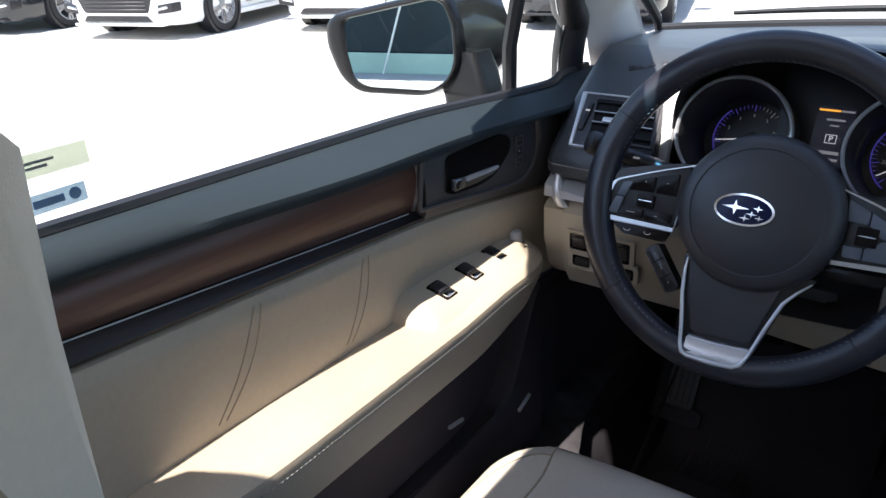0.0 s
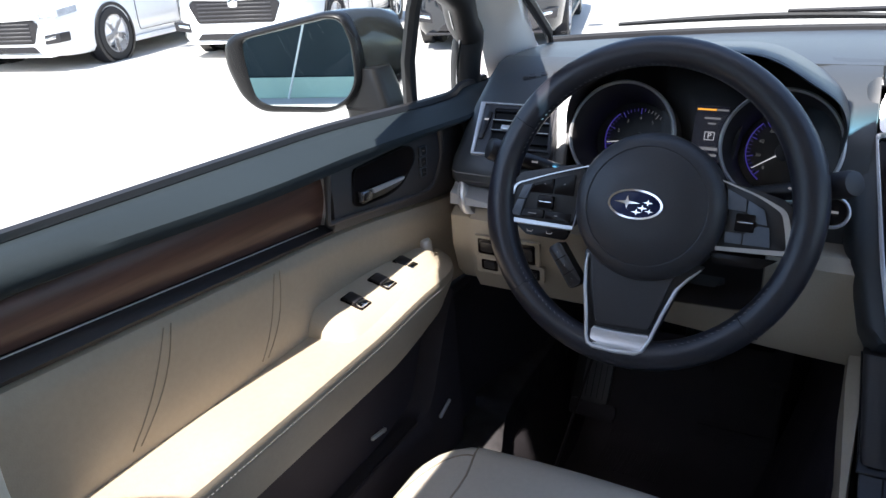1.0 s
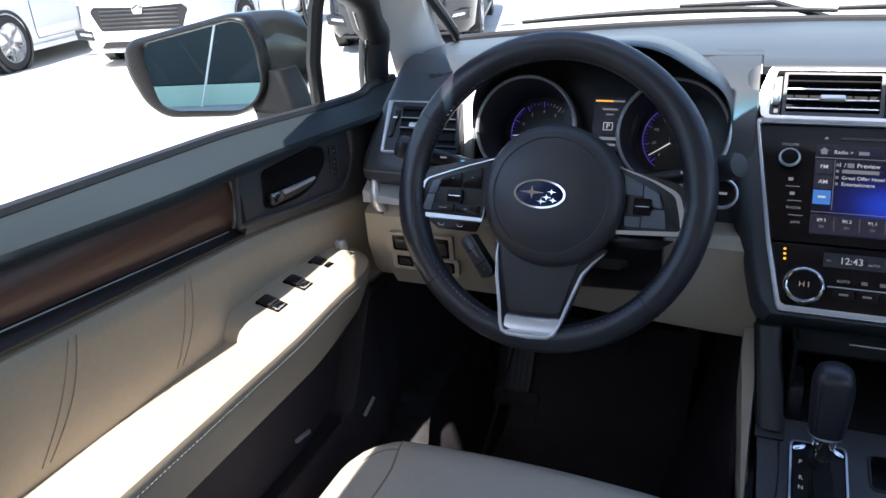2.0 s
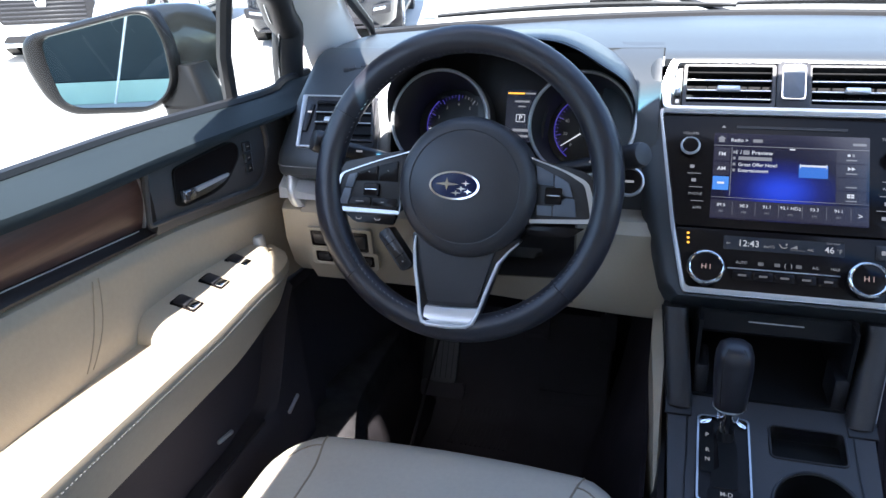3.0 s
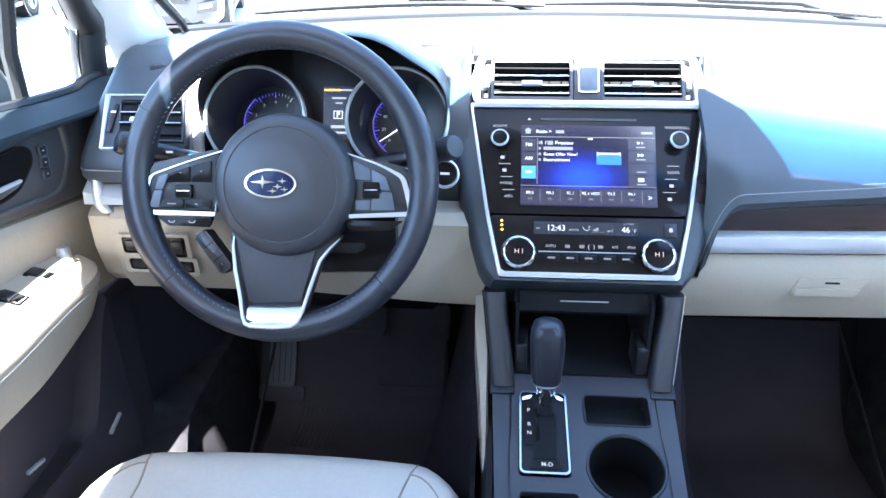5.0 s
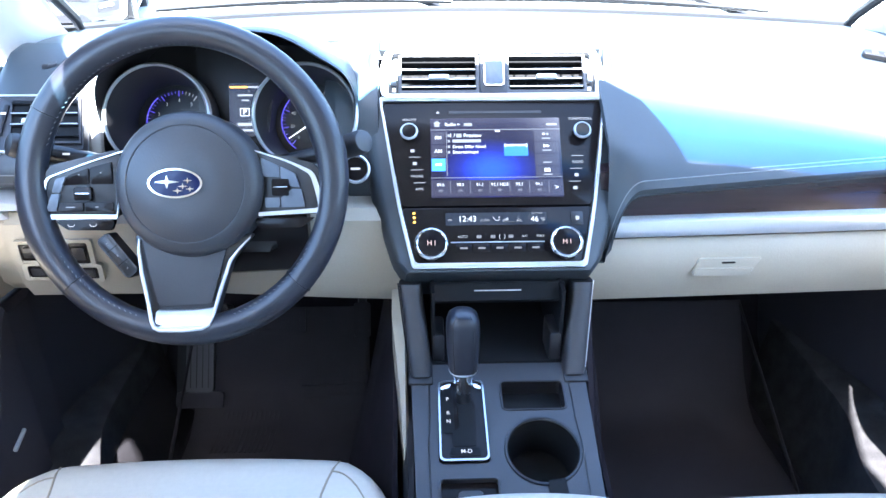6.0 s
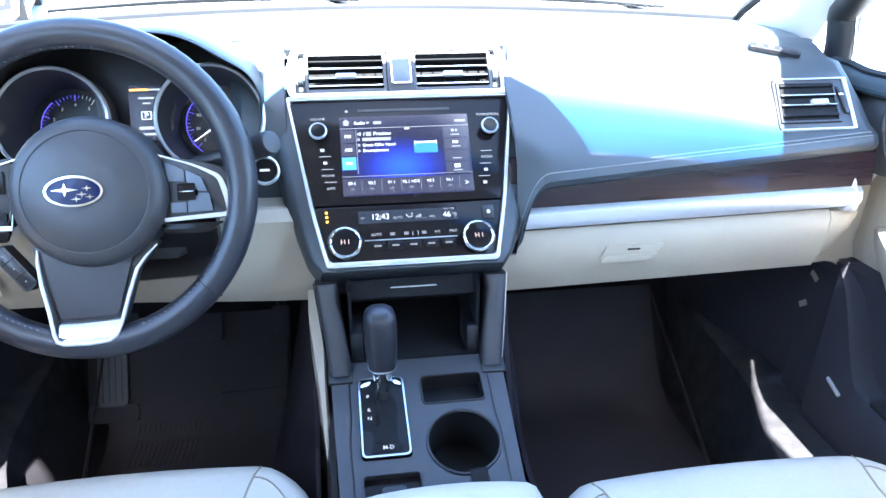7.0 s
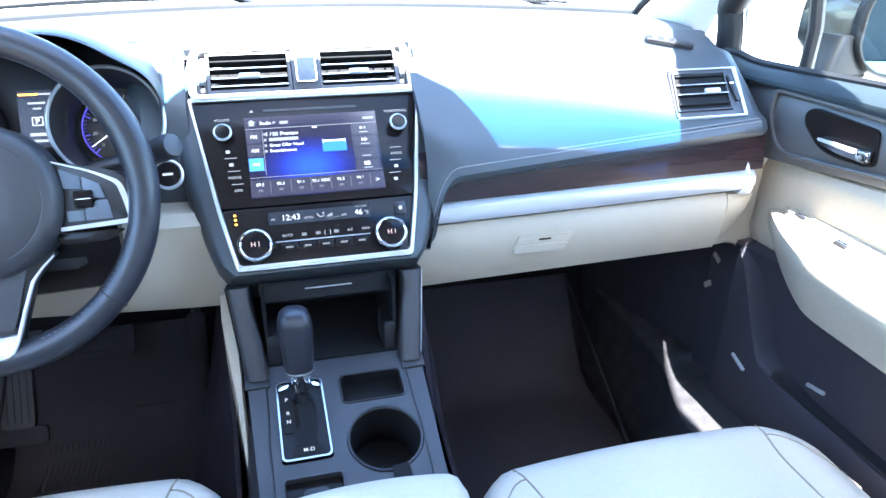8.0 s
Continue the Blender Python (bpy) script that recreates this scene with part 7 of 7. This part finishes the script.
def parked_car(at, heading, paint, label, tall=0.0, grille="slats", dark=False):
    """Heading: degrees, 0 faces -y. Local: nose at y = 0, body towards +y, z from the ground."""
    c = thing("parked_car", label, "car", "cars parked in the row")
    M = T((at[0], at[1], -0.32)) @ pose(0, 0, 0, 0, 0, heading)
    W = 0.92
    H = tall
    # side outline stations: y, half width, lower z, waist z
    st = [(0.00, 0.58, 0.24, 0.62 + H), (0.06, 0.74, 0.20, 0.69 + H), (0.18, 0.84, 0.18, 0.75 + H), (0.40, 0.90, 0.17, 0.80 + H), (0.80, W, 0.18, 0.86 + H), (1.25, W, 0.20, 0.93 + H), (2.4, W, 0.20, 0.96 + H), (3.6, W, 0.20, 0.99 + H), (4.4, 0.88, 0.26, 1.02 + H), (4.70, 0.78, 0.34, 0.98 + H), (4.75, 0.66, 0.42, 0.90 + H)]
    rings = []
    for y, w, z0, z1 in st:
        h = z1 - z0
        pts = [(-w * 0.90, z0), (-w * 0.97, z0 + 0.10 * h), (-w, z0 + 0.45 * h), (-w * 0.985, z0 + 0.72 * h), (-w * 0.95, z0 + 0.90 * h), (-w * 0.82, z1 - 0.01), (-w * 0.45, z1 + 0.025), (0, z1 + 0.035)]
        full = pts + [(-x, z) for x, z in reversed(pts[:-1])]
        rings.append([Vector((x, y, z)) for x, z in full])
    part("body", loft(rings, m=M), paint, c, "painted body")
    # cabin
    cab = [(1.15, 0.78, 0.0), (1.75, 0.72, 0.40), (2.2, 0.68, 0.49), (3.0, 0.67, 0.50), (3.7, 0.70, 0.38 + 0.08 * (H > 0)), (4.3, 0.74, 0.04 + 0.3 * (H > 0))]
    rr = []
    for y, w, up in cab:
        z0 = 0.90 + H
        rr.append([Vector((x, y, z)) for x, z in ((-0.86, z0), (-w - 0.06, z0 + up * 0.5), (-w, z0 + up), (-w * 0.5, z0 + up + 0.03), (w * 0.5, z0 + up + 0.03), (w, z0 + up), (w + 0.06, z0 + up * 0.5), (0.86, z0))])
    part("cabin", loft(rr, m=M), CARGLASS, c, "dark glass cabin")
    part("roof", loft([[Vector((x, y, z + 0.035)) for x, z in ((-w * 0.92, 0.90 + H + up), (-w * 0.5, 0.93 + H + up), (w * 0.5, 0.93 + H + up), (w * 0.92, 0.90 + H + up), (w * 0.6, 0.88 + H + up), (-w * 0.6, 0.88 + H + up))] for y, w, up in cab[1:5]], m=M), paint, c)
    # nose: grille, lamps, bumper, plate
    N = M @ Matrix(((1, 0, 0, 0), (0, 0, -1, 0), (0, 1, 0, 0), (0, 0, 0, 1)))
    zg = 0.50 + H * 0.9
    g = part("grille", prism(rounded([(-0.50, zg - 0.16), (0.50, zg - 0.16), (0.60, zg + 0.06), (0.52, zg + 0.12), (-0.52, zg + 0.12), (-0.60, zg + 0.06)], 0.03), -0.16, 0.006, N, 0.006), DARK, c, "black slatted grille")
    for k in range(5):
        v = zg - 0.12 + 0.045 * k
        part("slat", box(-0.48, 0.48, v - 0.010, v + 0.010, 0.0, 0.018, 0.004, 1, N), HARD, g)
    part("grille_bar", prism(rounded([(-0.62, zg + 0.115), (-0.10, zg + 0.095), (0.10, zg + 0.095), (0.62, zg + 0.115), (0.64, zg + 0.15), (-0.64, zg + 0.15)], 0.01), -0.14, 0.022, N, 0.006), CHROME, c, "bright bar over the grille")
    part("emblem", prism(rounded([(-0.055, zg + 0.02), (0.055, zg + 0.02), (0.07, zg + 0.12), (-0.07, zg + 0.12)], 0.02), 0.0, 0.028, N, 0.005), CHROME, c, "plain chrome emblem plate")
    part("lower_intake", prism(rounded([(-0.55, 0.235), (0.55, 0.235), (0.48, 0.31), (-0.48, 0.31)], 0.02), -0.10, 0.004, N, 0.004), DARK, c, "black lower intake")
    part("splitter", box(-0.70, 0.70, 0.185, 0.215, -0.22, 0.012, 0.01, 2, N), DARK if dark else paint, c)
    for s in (-1, 1):
        hl = part("headlight", loft([[M @ Vector((s * x, y, z + H * 0.95)) for x, z in ((x0, z0), (x0, z1), (x1, z1 + 0.01), (x1, z0 + 0.03))] for y, x0, x1, z0, z1 in ((-0.004, 0.52, 0.60, 0.60, 0.66), (0.10, 0.56, 0.815, 0.60, 0.70), (0.34, 0.80, 0.900, 0.64, 0.735))]), LAMP, c, "clear headlight over pale housing")
        for k in range(3):
            part("lens", lathe([(0.036, 0), (0.036, 0.02), (0.02, 0.03), (0.0, 0.032)], 16, M @ T((s * (0.60 + 0.075 * k), 0.02 + 0.045 * k, 0.645 + H * 0.95)) @ pose(0, 0, 0, 90, 0, 0)), CHROME, hl)
        fg = part("fog_light", prism(rounded([(s * 0.56, 0.32), (s * 0.84, 0.35), (s * 0.85, 0.46), (s * 0.62, 0.43)], 0.02), -0.20, -0.020, N, 0.006), DARK, c, "fog light in a black recess")
        part("lens", prism(rounded([(s * 0.64, 0.37), (s * 0.79, 0.395), (s * 0.79, 0.425), (s * 0.65, 0.405)], 0.01), -0.03, -0.012, N, 0.004), CHROME, fg)
        part("wing_mirror", loft([[M @ Vector((s * x, y, z + H)) for y, z in ((1.42, 0.93), (1.56, 0.94), (1.56, 1.06), (1.44, 1.05))] for x in (0.90, 0.97, 1.10)]), paint, c)
        for y in (0.94, 3.75):
            arch = M @ T((s * (W + 0.004), y, 0.335)) @ pose(0, 0, 0, 0, 90 * s, 0)
            part("wheel_arch", ringplate(disc(0.385, 36), disc(0.345, 36), -0.14, 0.0015, arch), DARK, c)
            part("wheel_well", prism(disc(0.35, 24), -0.24, -0.20, arch), DARK, c)
            wheel_mesh(c, M @ T((s * (W - 0.10), y, 0.335)) @ pose(0, 0, 0, 0, 90 * s, 0))
        for y0, y1 in ((1.45, 2.45), (2.48, 3.40)):
            part("door_line", tube([M @ Vector((s * (W + 0.001), y, z)) for y, z in ((y0, 0.90 + H), (y0, 0.40), (y0 + 0.02, 0.32), (y1, 0.32), (y1, 0.90 + H))], 0.005, 4), DARK, c)
            part("door_handle", box(*sorted((s * W - 0.005, s * W + 0.02)), y1 - 0.24, y1 - 0.08, 0.80 + H, 0.825 + H, 0.006, 2, M), paint, c)
        part("side_skirt", box(*sorted((s * 0.86, s * 0.925)), 1.30, 3.36, 0.185, 0.25, 0.01, 2, M), DARK if H else paint, c)


parked_car((-9.15, 4.42), 16, WHITE_PAINT, "white parked sedan facing the car, sunlit")
parked_car((-11.95, 3.82), 16, BLACK_PAINT, "black parked sedan beside the white one", dark=True)
parked_car((-6.80, 5.95), 16, WHITE_PAINT, "white parked crossover with a taller nose", 0.10)
parked_car((-4.05, 7.10), 16, BLACK_PAINT, "dark parked car further along the row", 0.12, dark=True)


def building():
    """Long canopied building on the far side, met only in the wing mirror."""
    b = thing("canopy_building", "pale building with a dark overhanging canopy behind the car", "building")
    M = T((-6.0, -22.0, -0.32))
    part("wall", box(-30, 24, -6.0, 0.0, 0, 0.62, 0.02, 1, M), material("pale green render", (0.46, 0.60, 0.50), 0.8, scale=0.7, grain=30), b, "pale green lower wall")
    part("facade", box(-30, 24, -6.5, -0.05, 0.62, 5.5, 0.05, 1, M), material("dark facade cladding", (0.034, 0.044, 0.049), 0.8, scale=0.8, grain=20, spec=0.1), b, "dark upper facade")
    for k in range(6):
        part("post", tube([M @ Vector((-20 + 7 * k, 0.6, 0)), M @ Vector((-18.6 + 7 * k, 0.6, 5.4))], 0.036, 8), SATIN, b, "pale leaning post")


building()
